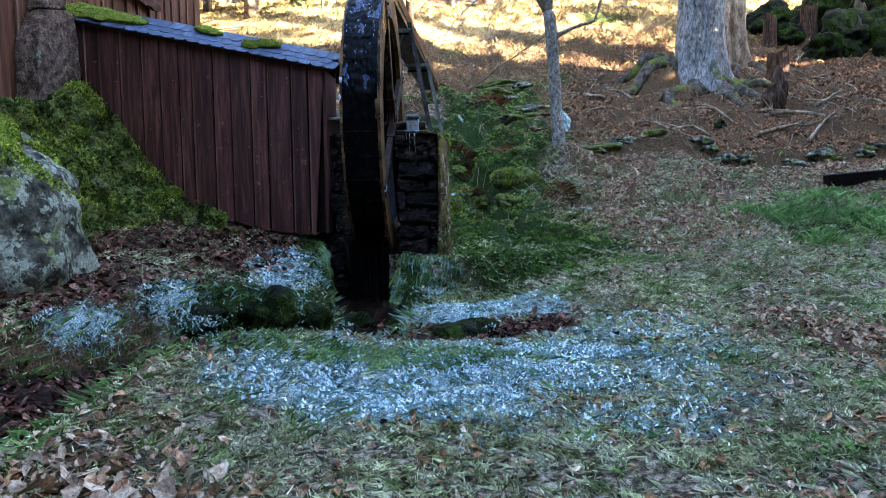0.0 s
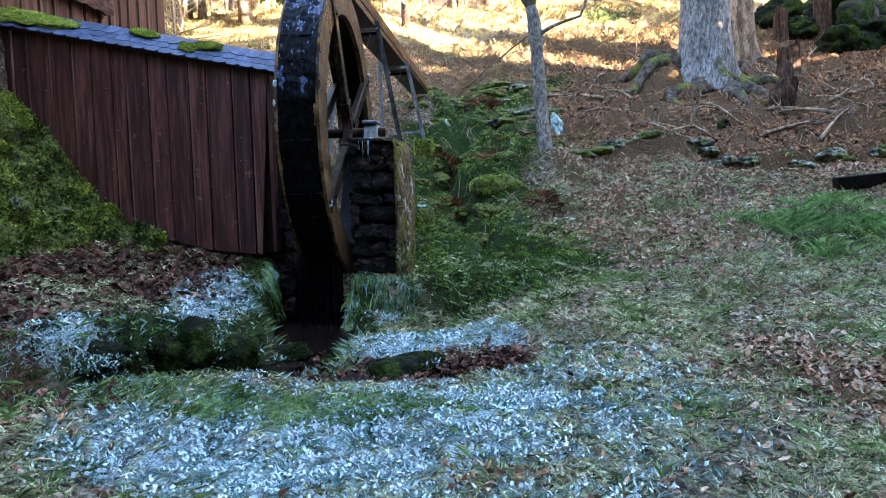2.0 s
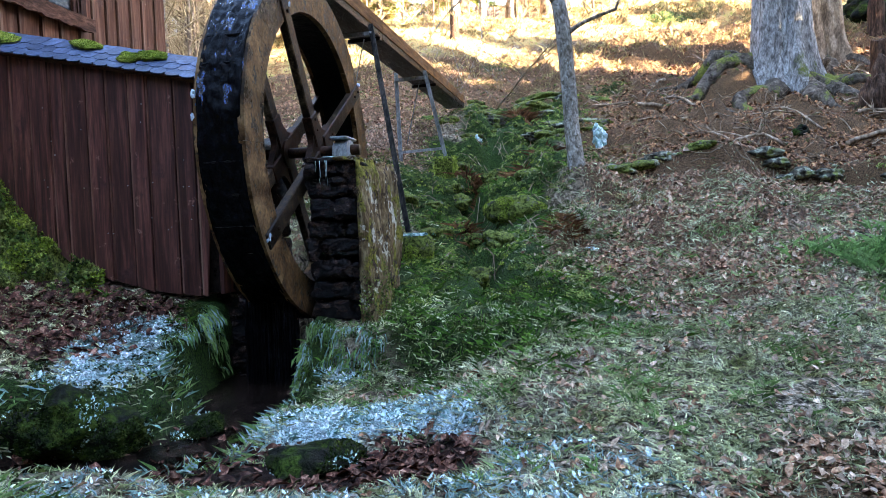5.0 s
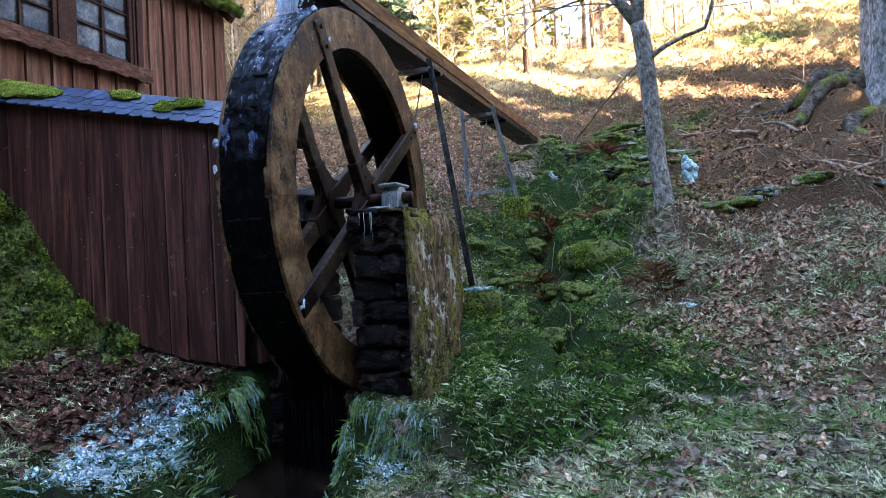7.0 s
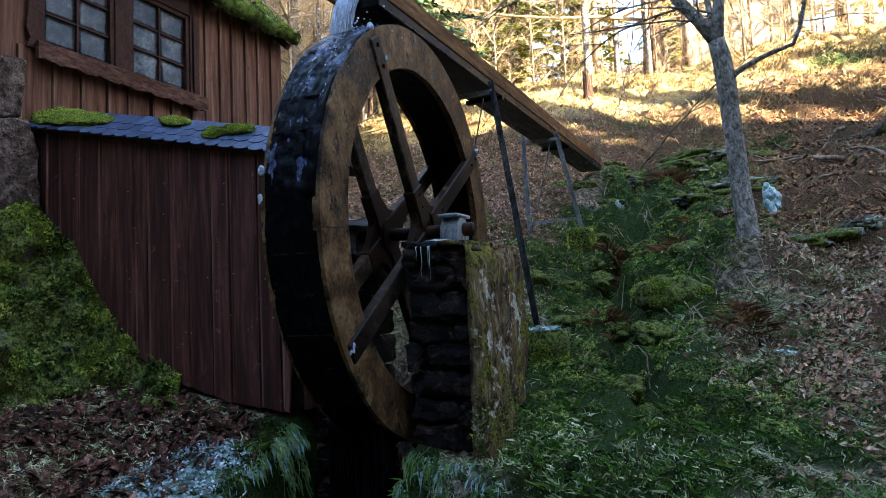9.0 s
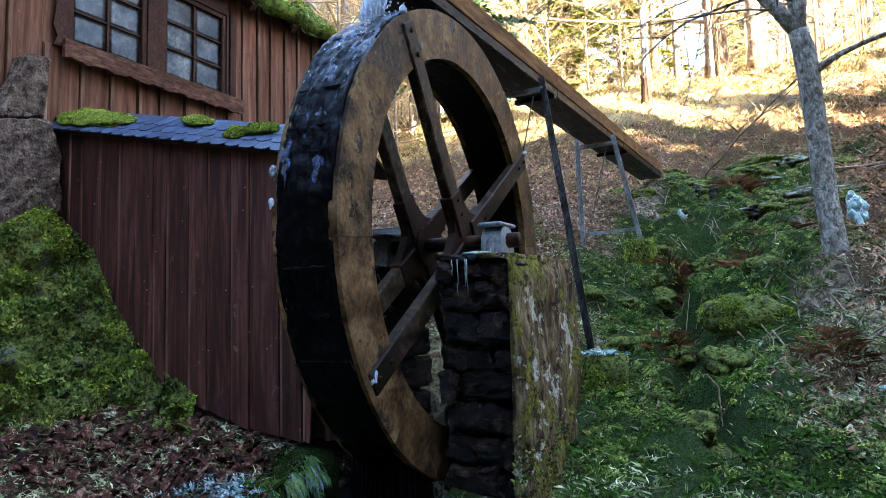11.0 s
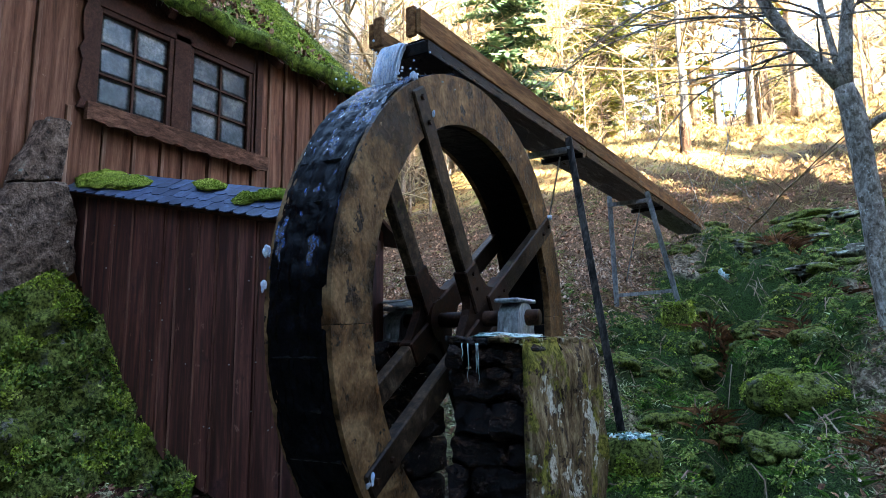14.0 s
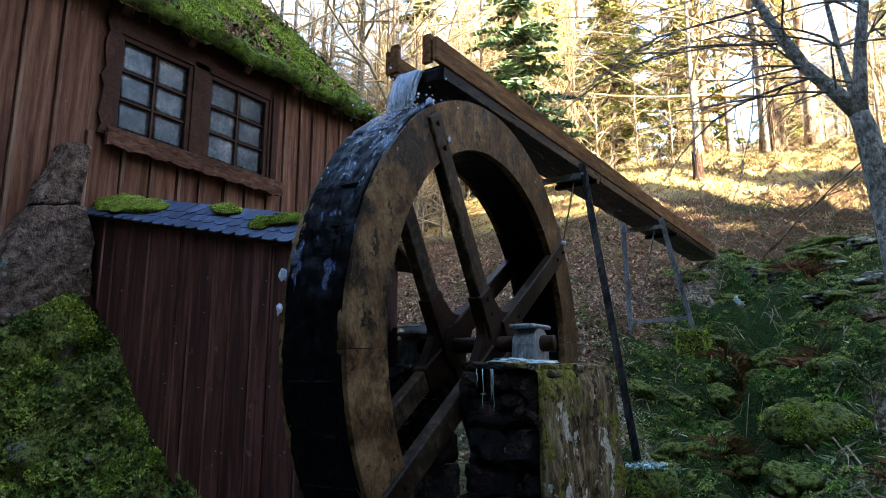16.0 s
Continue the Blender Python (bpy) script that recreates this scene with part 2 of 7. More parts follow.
M_BANKLEAF = surface("bank_leaves", [(0.06, 0.022, 0.010), (0.23, 0.105, 0.045), (0.48, 0.28, 0.13)], (1, 1, 1), 24, (0.5, 0.85), 0.2, 60, 0.004, island=0.65, spec=0.1)
M_LEAF = surface("fallen_leaves", [(0.07, 0.028, 0.015), (0.29, 0.145, 0.076), (0.58, 0.37, 0.22)], (1, 1, 1), 24, (0.5, 0.85), 0.2, 60, 0.004, island=0.6, spec=0.1)
M_PALELEAF = surface("pale_leaves", [(0.25, 0.155, 0.095), (0.47, 0.33, 0.215), (0.66, 0.52, 0.385)], (1, 1, 1), 24, (0.5, 0.85), 0.2, 60, 0.004, island=0.5, spec=0.1)
M_GRASS = surface("grass_blades", [(0.24, 0.26, 0.10), (0.61, 0.63, 0.36), (0.90, 0.88, 0.66)], (1, 1, 1), 5, (0.6, 0.85), 0, 60, 0.004, island=0.8, spec=0.1)
M_ROT = surface("rotten_wood", [(0.02, 0.011, 0.007), (0.07, 0.038, 0.023), (0.16, 0.095, 0.06)], (2, 2, 0.4), 8, (0.7, 0.95), 0.8, 40, 0.02, spec=0.1)
M_ROOT = surface("mossy_roots", [(0.03, 0.022, 0.015), (0.095, 0.075, 0.055), (0.19, 0.16, 0.125)], (1, 1, 1), 9, (0.8, 0.95), 0.9, 30, 0.03,
                 layers=[((0.05, 0.06, 0.012), (0.15, 0.16, 0.035), 1.6, 0.50, 0.58, 1.0)])
M_SPRUCE = surface("spruce_needles", [(0.05, 0.10, 0.06), (0.15, 0.24, 0.12), (0.34, 0.42, 0.16)], (1, 1, 1), 1.5, (0.6, 0.9), 0, 30, 0.01, island=0.5)
M_BRACKEN = surface("dead_bracken", [(0.07, 0.028, 0.012), (0.21, 0.095, 0.040), (0.38, 0.21, 0.10)], (1, 1, 1), 4, (0.7, 0.9), 0, 60, 0.004, island=0.5)
M_STRAW = surface("dry_grass", [(0.20, 0.15, 0.06), (0.36, 0.28, 0.12), (0.50, 0.41, 0.20)], (1, 1, 1), 2, (0.7, 0.9), 0, 60, 0.004, island=0.4, spec=0.2)
M_GULLYGRASS = surface("gully_grass", [(0.03, 0.08, 0.012), (0.10, 0.21, 0.03), (0.22, 0.36, 0.07)], (1, 1, 1), 3, (0.6, 0.85), 0, 60, 0.004, island=0.6)
M_ICEGRASS = surface("iced_grass", [(0.16, 0.31, 0.25), (0.46, 0.67, 0.64), (0.80, 0.93, 0.94)], (1, 1, 1), 8, (0.15, 0.4), 0, 60, 0.004, island=0.35, spec=0.7)
M_RIME = surface("rime_crust", [(0.34, 0.54, 0.54), (0.66, 0.81, 0.82), (0.93, 0.96, 0.97)], (1, 1, 1), 8, (0.3, 0.6), 0, 60, 0.004, island=0.3, spec=0.4)
M_PLASTER = surface("plaster", [(0.55, 0.52, 0.46), (0.68, 0.65, 0.58), (0.76, 0.73, 0.67)], (1, 1, 1), 2, (0.8, 0.95), 0.2, 20, 0.01)
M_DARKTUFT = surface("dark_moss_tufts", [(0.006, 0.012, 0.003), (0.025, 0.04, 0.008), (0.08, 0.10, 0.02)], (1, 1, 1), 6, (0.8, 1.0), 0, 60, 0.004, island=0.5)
M_BATTEN = surface("worn_battens", [(0.08, 0.034, 0.026), (0.20, 0.098, 0.070), (0.34, 0.20, 0.145)], (1.3, 1.3, 0.13), 4, (0.6, 0.85), 0.35, 42, 0.004, grit=0.4, vary=0.3)
M_HOUSEBATTEN = surface("house_battens", [(0.08, 0.038, 0.023), (0.18, 0.092, 0.057), (0.32, 0.19, 0.125)], (1.3, 1.3, 0.13), 4, (0.6, 0.85), 0.35, 42, 0.004, grit=0.4, vary=0.25)
M_PADTUFT = surface("lime_moss_tufts", [(0.13, 0.19, 0.02), (0.32, 0.41, 0.05), (0.52, 0.58, 0.11)], (1, 1, 1), 6, (0.85, 1.0), 0, 60, 0.004, island=0.4)
M_TUFT = surface("moss_tufts", [(0.04, 0.06, 0.012), (0.18, 0.23, 0.05), (0.42, 0.46, 0.13)], (1, 1, 1), 6, (0.85, 1.0), 0, 60, 0.004, island=0.55, spec=0.15)
M_HERB = surface("moss_and_ivy", [(0.018, 0.034, 0.007), (0.125, 0.20, 0.036), (0.42, 0.46, 0.12)], (1, 1, 1), 10, (0.6, 0.9), 0.3, 60, 0.004, island=0.6, spec=0.1, stain=0.85)


M_PANE = surface("old_glass", [(0.06, 0.075, 0.08), (0.16, 0.175, 0.185), (0.34, 0.34, 0.32)], (1, 1, 1), 4, (0.05, 0.2), 0.5, 30, 0.006, vary=0.35, spec=0.5)
M_WATERFALL = surface("white_water", [(0.42, 0.60, 0.90), (0.75, 0.87, 1.0), (0.97, 0.99, 1.0)], (26, 26, 1.4), 2, (0.08, 0.3), 0.8, 30, 0.02, spec=0.8)
M_STREAM = surface("stream_water", [(0.003, 0.002, 0.0015), (0.008, 0.005, 0.004), (0.035, 0.019, 0.013)], (1, 1, 1), 6, (0.08, 0.25), 0.8, 20, 0.02, spec=0.1)


# ---- mesh helpers ----
def part(name, bm, material, parent=None, label="", smooth=False):
    me = bpy.data.meshes.new(name)
    bm.normal_update()
    bm.to_mesh(me)
    bm.free()
    me.materials.append(material)
    if smooth:
        me.polygons.foreach_set("use_smooth", [True] * len(me.polygons))
    ob = new(name, me)
    ob.parent = parent
    if label:
        tagged(ob, label)
    return ob


def thing(name, at, label, category, group="", kind=""):
    ob = new(name)
    ob.location = at
    ob.empty_display_size = 0.2
    return tagged(ob, label, category, group, kind)


def grid_mesh(name, verts, faces, material, smooth=False):
    me = bpy.data.meshes.new(name)
    me.from_pydata(verts, [], faces)
    me.materials.append(material)
    if smooth:
        me.polygons.foreach_set("use_smooth", [True] * len(me.polygons))
    return new(name, me)


def box(bm, lo, hi, m=None, bevel=0.0):
    vs = [bm.verts.new((x, y, z)) for x in (lo[0], hi[0]) for y in (lo[1], hi[1]) for z in (lo[2], hi[2])]
    fs = [bm.faces.new([vs[i] for i in q]) for q in ((0, 1, 3, 2), (4, 6, 7, 5), (0, 4, 5, 1), (2, 3, 7, 6), (0, 2, 6, 4), (1, 5, 7, 3))]
    if bevel:
        es = list({e for f in fs for e in f.edges})
        out = bmesh.ops.bevel(bm, geom=es, offset=bevel, segments=1, affect="EDGES")
        vs = list({v for f in out["faces"] for v in f.verts} | {v for v in vs if v.is_valid})
    if m is not None:
        bmesh.ops.transform(bm, matrix=m, verts=[v for v in vs if v.is_valid])
    return vs


def beam(bm, a, b, wide, deep, side=(0, 0, 1), bevel=0.0):
    """A squared bar from a to b; wide across `side`, deep along it."""
    a, b = Vector(a), Vector(b)
    d = b - a
    u = d.normalized()
    v = (Vector(side) - u * u.dot(Vector(side))).normalized()
    w = u.cross(v)
    m = Matrix((u, w, v)).transposed().to_4x4()
    m.translation = a
    return box(bm, (0, -wide / 2, -deep / 2), (d.length, wide / 2, deep / 2), m, bevel)


def tube(bm, pts, radii, seg=8, cap=True, ragged=0.0):
    rings = []
    pts = [Vector(p) for p in pts]
    for i, p in enumerate(pts):
        d = (pts[min(i + 1, len(pts) - 1)] - pts[max(i - 1, 0)]).normalized()
        v = d.orthogonal().normalized() if not rings else (vlast - d * d.dot(vlast)).normalized()
        vlast = v
        w = d.cross(v)
        ring = []
        for k in range(seg):
            a = 2 * math.pi * k / seg
            q = v * math.cos(a) + w * math.sin(a)
            r = radii[i]
            if ragged:
                r *= 1 + ragged * noise.noise(p * 1.3 + q * 1.1)
            ring.append(bm.verts.new(p + q * r))
        rings.append(ring)
    for a, b in zip(rings, rings[1:]):
        for k in range(seg):
            bm.faces.new((a[k], a[(k + 1) % seg], b[(k + 1) % seg], b[k]))
    if cap:
        bm.faces.new(rings[0][::-1])
        bm.faces.new(rings[-1])
    return rings


def slab(bm, outline, thick, m=None):
    """An outline in x, y made solid from z 0 to thick."""
    lo = [bm.verts.new((x, y, 0)) for x, y in outline]
    hi = [bm.verts.new((x, y, thick)) for x, y in outline]
    bm.faces.new(lo[::-1])
    bm.faces.new(hi)
    n = len(outline)
    for i in range(n):
        bm.faces.new((lo[i], lo[(i + 1) % n], hi[(i + 1) % n], hi[i]))
    if m is not None:
        bmesh.ops.transform(bm, matrix=m, verts=lo + hi)


def rock_mesh(size, seed, rough=0.22, level=4, flat=0.0, facet=0.0):
    bm = bmesh.new()
    bmesh.ops.create_icosphere(bm, subdivisions=level, radius=1.0)
    off = Vector((seed * 7.3, seed * 3.1, seed * 5.7))
    for v in bm.verts:
        p = v.co.copy()
        k = noise.noise(p * 0.9 + off) * rough * 1.6 + noise.noise(p * 2.3 + off) * rough * 0.7 + noise.noise(p * 6 + off) * rough * 0.3 + (noise.noise(p * 15 + off) * 0.022 + noise.noise(p * 34 + off) * 0.012 if level > 3 else 0)
        if facet:
            c = noise.voronoi(p * 1.4 + off)[0]
            k += facet * (c[1] - c[0] - 0.3)
        p *= 1 + k
        if flat:
            p.z = min(p.z, flat + 0.15 * noise.noise(p * 2 + off))
        v.co = Vector((p.x * size[0], p.y * size[1], p.z * size[2]))
    return bm


# ---- the lie of the land ----
def ease(a, b, v):
    f = np.clip((np.asarray(v, float) - a) / (b - a), 0, 1)
    return f * f * (3 - 2 * f)


# the rise beyond y -9 is unseen, added to cut the sky light
RUN_Y = [-400, -60, -9, 0, 3.9, 6.2, 8.2, 10.2, 12.0, 15.2, 18.3, 22, 23, 25, 28, 34, 60, 120, 400]
RUN_Z = [60, 34, -0.4, 0, 0.22, 0.43, 0.78, 1.33, 2.3, 3.3, 4.25, 6.1, 6.9, 8.1, 9.4, 11, 19, 40, 100]
BROOK = [(-1.55, 10.1), (-1.56, 8.0), (-1.38, 7.3), (-1.2, 6.75), (-1.15, 6.3), (-1.5, 5.97), (-2.05, 5.68), (-2.45, 5.15), (-2.66, 4.4), (-2.6, 3.5), (-2.75, 2.8), (-3.6, 1.2), (-5.5, -2)]
BED_Y, BED_Z = [-2, 1, 3.5, 5, 6, 6.9, 7.4, 9.0, 10.1], [-0.3, 0.0, 0.16, 0.20, 0.21, 0.21, 0.14, 0.12, 0.3]
HOLLOW = [(-1.3, 5.98), (-0.6, 5.92), (0.0, 5.95), (0.5, 6.05)]
CLEFT = [(0.45, 8.9), (0.3, 9.4), (-0.02, 10.4), (-0.05, 11.4), (-0.42, 12.6), (-0.3, 13.8), (-0.15, 14.8), (-0.6, 16.4), (-0.8, 17.8)]


def away(x, y, line):
    best = np.full(np.shape(x), 1e9)
    for (ax, ay), (bx, by) in zip(line, line[1:]):
        dx, dy = bx - ax, by - ay
        f = np.clip(((x - ax) * dx + (y - ay) * dy) / (dx * dx + dy * dy), 0, 1)
        best = np.minimum(best, np.hypot(x - ax - f * dx, y - ay - f * dy))
    return best


def blob(x, y, cx, cy, rx, ry, turn=0.0):
    c, s = math.cos(turn), math.sin(turn)
    dx, dy = x - cx, y - cy
    return ease(1.25, 0.35, np.hypot((dx * c + dy * s) / rx, (dy * c - dx * s) / ry))


def lie(x, y):
    x, y = np.asarray(x, float), np.asarray(y, float)
    z = sum(np.interp(y + d, RUN_Y, RUN_Z) for d in (-1.2, -0.6, 0, 0.6, 1.2)) / 5
    z = z + 0.17 * np.clip(-x - 0.8, 0, 4) * ease(1, 4, y) * (1 - ease(8, 10, y))
    z = z + 0.5 * ease(-1, -4, x) * ease(9, 14, y)
    z = z - 0.4 * ease(3, 5, x) * ease(11, 12.5, y) * (1 - ease(14, 16.5, y))
    z = z + 0.28 * ease(0.35, 0.0, np.abs(y - 12.35 - 0.12 * (x - 3))) * ease(1.6, 2.6, x)
    z = z - 0.26 * ease(1.3, 0.2, np.abs(x + 0.35 - 0.25 * np.sin(y * 0.9))) * ease(9.2, 11, y) * (1 - ease(19, 22, y))
    # unseen hill on the right, added to keep the sun off the valley
    z = z + 1.2 * np.clip(x - 13, 0, 38) * (1 - ease(7.0, 11.0, y + 0.44 * (x - 20)))
    # rise on the left, added to close the valley and cut sky light
    z = z + 0.9 * np.clip(-x - 12.5, 0, 34) * (1 - ease(14, 22, y))
    z = z + 0.45 * ease(-1, 3, x) * ease(22.5, 27, y)
    b = away(x, y, BROOK)
    z = z - 0.27 * ease(6.1, 7.4, y) * (1 - ease(7.72, 7.95, y + 0.05 * np.sin(x * 9))) * ease(0.9, -0.1, x) * ease(-1.7, -1.3, x)
    z = z + 0.02 * ease(7.75, 8.0, y) * (1 - ease(9.2, 10, y)) * ease(0.1, -0.4, x) * ease(-1.7, -1.3, x)
    z = z - 0.07 * ease(-2.4, -1.6, x) * ease(0.8, 0.0, x) * ease(4.4, 5.3, y) * (1 - ease(6.2, 6.8, y))
    cut = np.maximum(ease(0.48, 0.38, b) * ease(6.9, 7.25, y), ease(0.52, 0.24, b) * (1 - 0.55 * ease(4.8, 3.6, y)) * (1 - ease(8, 9, y)))
    z = z + np.minimum(np.interp(y, BED_Y, BED_Z) - z, 0) * cut
    z = z - 0.42 * ease(0.30, 0.04, away(x + 0.14 * np.sin(y * 3.1) + 0.06 * np.sin(y * 7.3), y, CLEFT)) * ease(8.9, 9.8, y) * (1 - ease(13.8, 15.2, y))
    z = z + 0.26 * blob(x, y, 1.25, 12.2, 0.5, 0.5) - 0.36 * blob(x, y, 1.6, 14.5, 0.4, 0.55) + 0.55 * blob(x, y, 4.6, 18.7, 0.7, 1.0) + 0.45 * ease(1.5, 0.5, np.abs(x + 0.5)) * ease(14.4, 15.6, y) * (1 - ease(17.6, 19.5, y))
    z = z + np.minimum(0.24 + 0.1 * ease(-0.4, 0.5, x) - z, 0) * ease(0.5, 0.2, away(x, y, HOLLOW))
    return z


def cover(x, y):
    """How far frost, moss, litter, wet and dry meadow lie on the ground there, from 0 to 1."""
    b = away(x, y, BROOK)
    frost = np.maximum.reduce([blob(x, y, -0.45, 4.4, 1.5, 0.75, 0.2), blob(x, y, 0.55, 5.05, 0.55, 0.55), blob(x, y, -0.1, 6.55, 0.75, 0.32, 0.35),
                               blob(x, y, 0.45, 6.3, 0.35, 0.4), blob(x, y, -2.1, 6.95, 0.45, 0.85), blob(x, y, -2.6, 5.5, 0.55, 0.45) * 0.7,
                               blob(x, y, -2.9, 4.75, 0.35, 0.5) * 0.9, blob(x, y, -2.5, 4.1, 0.3, 0.25) * 0.6, blob(x, y, -0.75, 7.5, 0.5, 0.3) * 0.5, blob(x, y, 0.9, 4.0, 0.7, 0.6) * 0.35, blob(x, y, 0.2, 5.0, 2.6, 2.0) * 0.33])
    frost = frost * ease(0.26, 0.5, b) * ease(0.2, 0.42, away(x, y, HOLLOW))
    wob = 0.35 * np.sin(y * 1.3) + 0.3 * np.sin(y * 3.1 + x * 2) + 0.22 * np.sin(x * 5 + y * 6.3)
    moss = np.maximum(ease(1.9, 0.6, np.abs(x + 0.1) + wob * 0.8) * ease(7.7, 9.2, y + 0.5 * np.clip(x - 0.4, 0, 3)) * (1 - ease(17, 20, y)), 0.6 * blob(x, y, 4.8, 9.4, 1.3, 0.9))
    moss = np.maximum(moss, 0.35 * ease(-1.5, -3.2, x) * ease(10, 11, y) * (1 - ease(13, 15, y)))
    moss = np.maximum(moss, 0.5 * ease(0.55, 0.25, b) * (1 - ease(4.6, 5.4, y)))
    moss = np.maximum.reduce([moss, 0.55 * blob(x, y, 1.9, 19.6, 0.5, 0.8), 0.5 * blob(x, y, -1.2, 22.3, 0.9, 0.7), 0.6 * blob(x, y, 4.2, 24.5, 1.6, 0.8)])
    moss = np.maximum.reduce([moss, ease(0.95, 0.6, b) * ease(5.0, 5.6, y) * (1 - ease(6.9, 7.3, y)) * ease(-1.1, -1.5, x) * 0.62, 0.4 * blob(x, y, -2.7, 7.9, 1.1, 0.2)])
    moss = np.maximum(moss, 0.66 * blob(x, y, 0.35, 8.2, 1.2, 0.9))
    moss = np.maximum(moss, ease(0.8, 0.6, b) * ease(6.7, 7.0, y) * (1 - ease(8.2, 8.6, y)))
    frost = frost * (1 - 0.7 * ease(0.75, 0.55, b) * ease(6.8, 7.1, y))
    litter = np.maximum.reduce([ease(10.6, 12.6, y + 0.25 * np.abs(x)) * np.maximum(ease(0.6, 2.2, np.abs(x + 0.1)), 0.8 * ease(15.5, 18, y)), blob(x, y, -3.4, 6.9, 1.5, 0.9), blob(x, y, -3.4, 4.6, 1.0, 1.6),
                                blob(x, y, -1.9, 2.5, 0.9, 0.7), blob(x, y, -2.8, 7.55, 1.1, 0.5), blob(x, y, 2.8, 5.6, 1.0, 1.0) * 0.8, blob(x, y, 2.3, 9.9, 1.9, 1.9) * 0.85, blob(x, y, 0.4, 2.4, 2.0, 0.7) * 0.7])
    meadow = ease(21.5, 26, y + 0.35 * np.clip(-x, 0, 6)) * (1 - ease(32, 38, y))
    wet = np.maximum.reduce([ease(0.42, 0.22, b) * ease(2.6, 3.6, y), ease(0.45, 0.12, away(x, y, HOLLOW))])
    return frost, moss, litter * (1 - meadow), wet, meadow


def ground_material():
    m = bpy.data.materials.new("forest_ground")
    m.use_nodes = True
    t = m.node_tree
    b = t.nodes["Principled BSDF"]
    v = coords(t)

    def mask(name):
        n = t.nodes.new("ShaderNodeAttribute")
        n.attribute_name = name
        return n.outputs["Fac"]

    broad, mid, fine = noise_node(t, v, 1.3, 6, 0.6), noise_node(t, v, 15, 9, 0.75, 0.4), noise_node(t, v, 70, 6, 0.7)

    def over(col, name, ca, cb, weight=0.9):
        edge = maths(t, "ADD", mask(name), maths(t, "MULTIPLY", maths(t, "SUBTRACT", mid, 0.5), weight))
        k = step_node(t, edge, 0.38, 0.62)
        return blend(t, k, col, blend(t, step_node(t, fine, 0.35, 0.65), ca, cb))

    grass = ramp_node(t, [(0.40, (0.010, 0.008, 0.005)), (0.46, (0.07, 0.056, 0.033)), (0.54, (0.36, 0.29, 0.20)), (0.62, (0.74, 0.61, 0.48))])
    t.links.new(mid, grass.inputs[0])
    col = blend(t, maths(t, "MULTIPLY", step_node(t, broad, 0.4, 0.65), 0.5), grass.outputs[0], (0.11, 0.08, 0.05))
    dry = ramp_node(t, [(0.36, (0.15, 0.065, 0.024)), (0.46, (0.32, 0.18, 0.065)), (0.55, (0.50, 0.34, 0.135)), (0.64, (0.30, 0.31, 0.06))])
    t.links.new(noise_node(t, v, 1.9, 8, 0.75, 0.5), dry.inputs[0])
    edge = maths(t, "ADD", mask("meadow"), maths(t, "MULTIPLY", maths(t, "SUBTRACT", broad, 0.5), 1.2))
    col = blend(t, step_node(t, edge, 0.35, 0.65), col, dry.outputs[0])
    # the near-black litter tone also paints contact shade under the leaves
    col = over(col, "litter", (0.010, 0.006, 0.003), (0.19, 0.11, 0.052))
    col = over(col, "moss", (0.003, 0.005, 0.002), (0.050, 0.095, 0.018))
    col = over(col, "wet", (0.008, 0.005, 0.004), (0.04, 0.022, 0.015), 0.5)
    col = over(col, "frost", (0.06, 0.12, 0.09), (0.72, 0.88, 0.90), 1.9)
    t.links.new(col, b.inputs["Base Color"])
    r = t.nodes.new("ShaderNodeMapRange")
    r.inputs[3].default_value, r.inputs[4].default_value = 0.92, 0.5
    t.links.new(mask("wet"), r.inputs[0])
    t.links.new(r.outputs[0], b.inputs["Roughness"])
    b.inputs["Specular IOR Level"].default_value = 0.12
    bp = t.nodes.new("ShaderNodeBump")
    bp.inputs["Strength"].default_value, bp.inputs["Distance"].default_value = 1.0, 0.06
    t.links.new(maths(t, "ADD", mid, maths(t, "MULTIPLY", fine, 0.5)), bp.inputs["Height"])
    t.links.new(bp.outputs[0], b.inputs["Normal"])
    return m


def spaced(lo, hi, step, reach, grow=1.22):
    mid = list(np.arange(lo, hi + 1e-6, step))
    s, a, b = step, lo, hi
    while b < reach:
        s *= grow
        a, b = a - s, b + s
        mid = [a] + mid + [b]
    return np.array(mid)


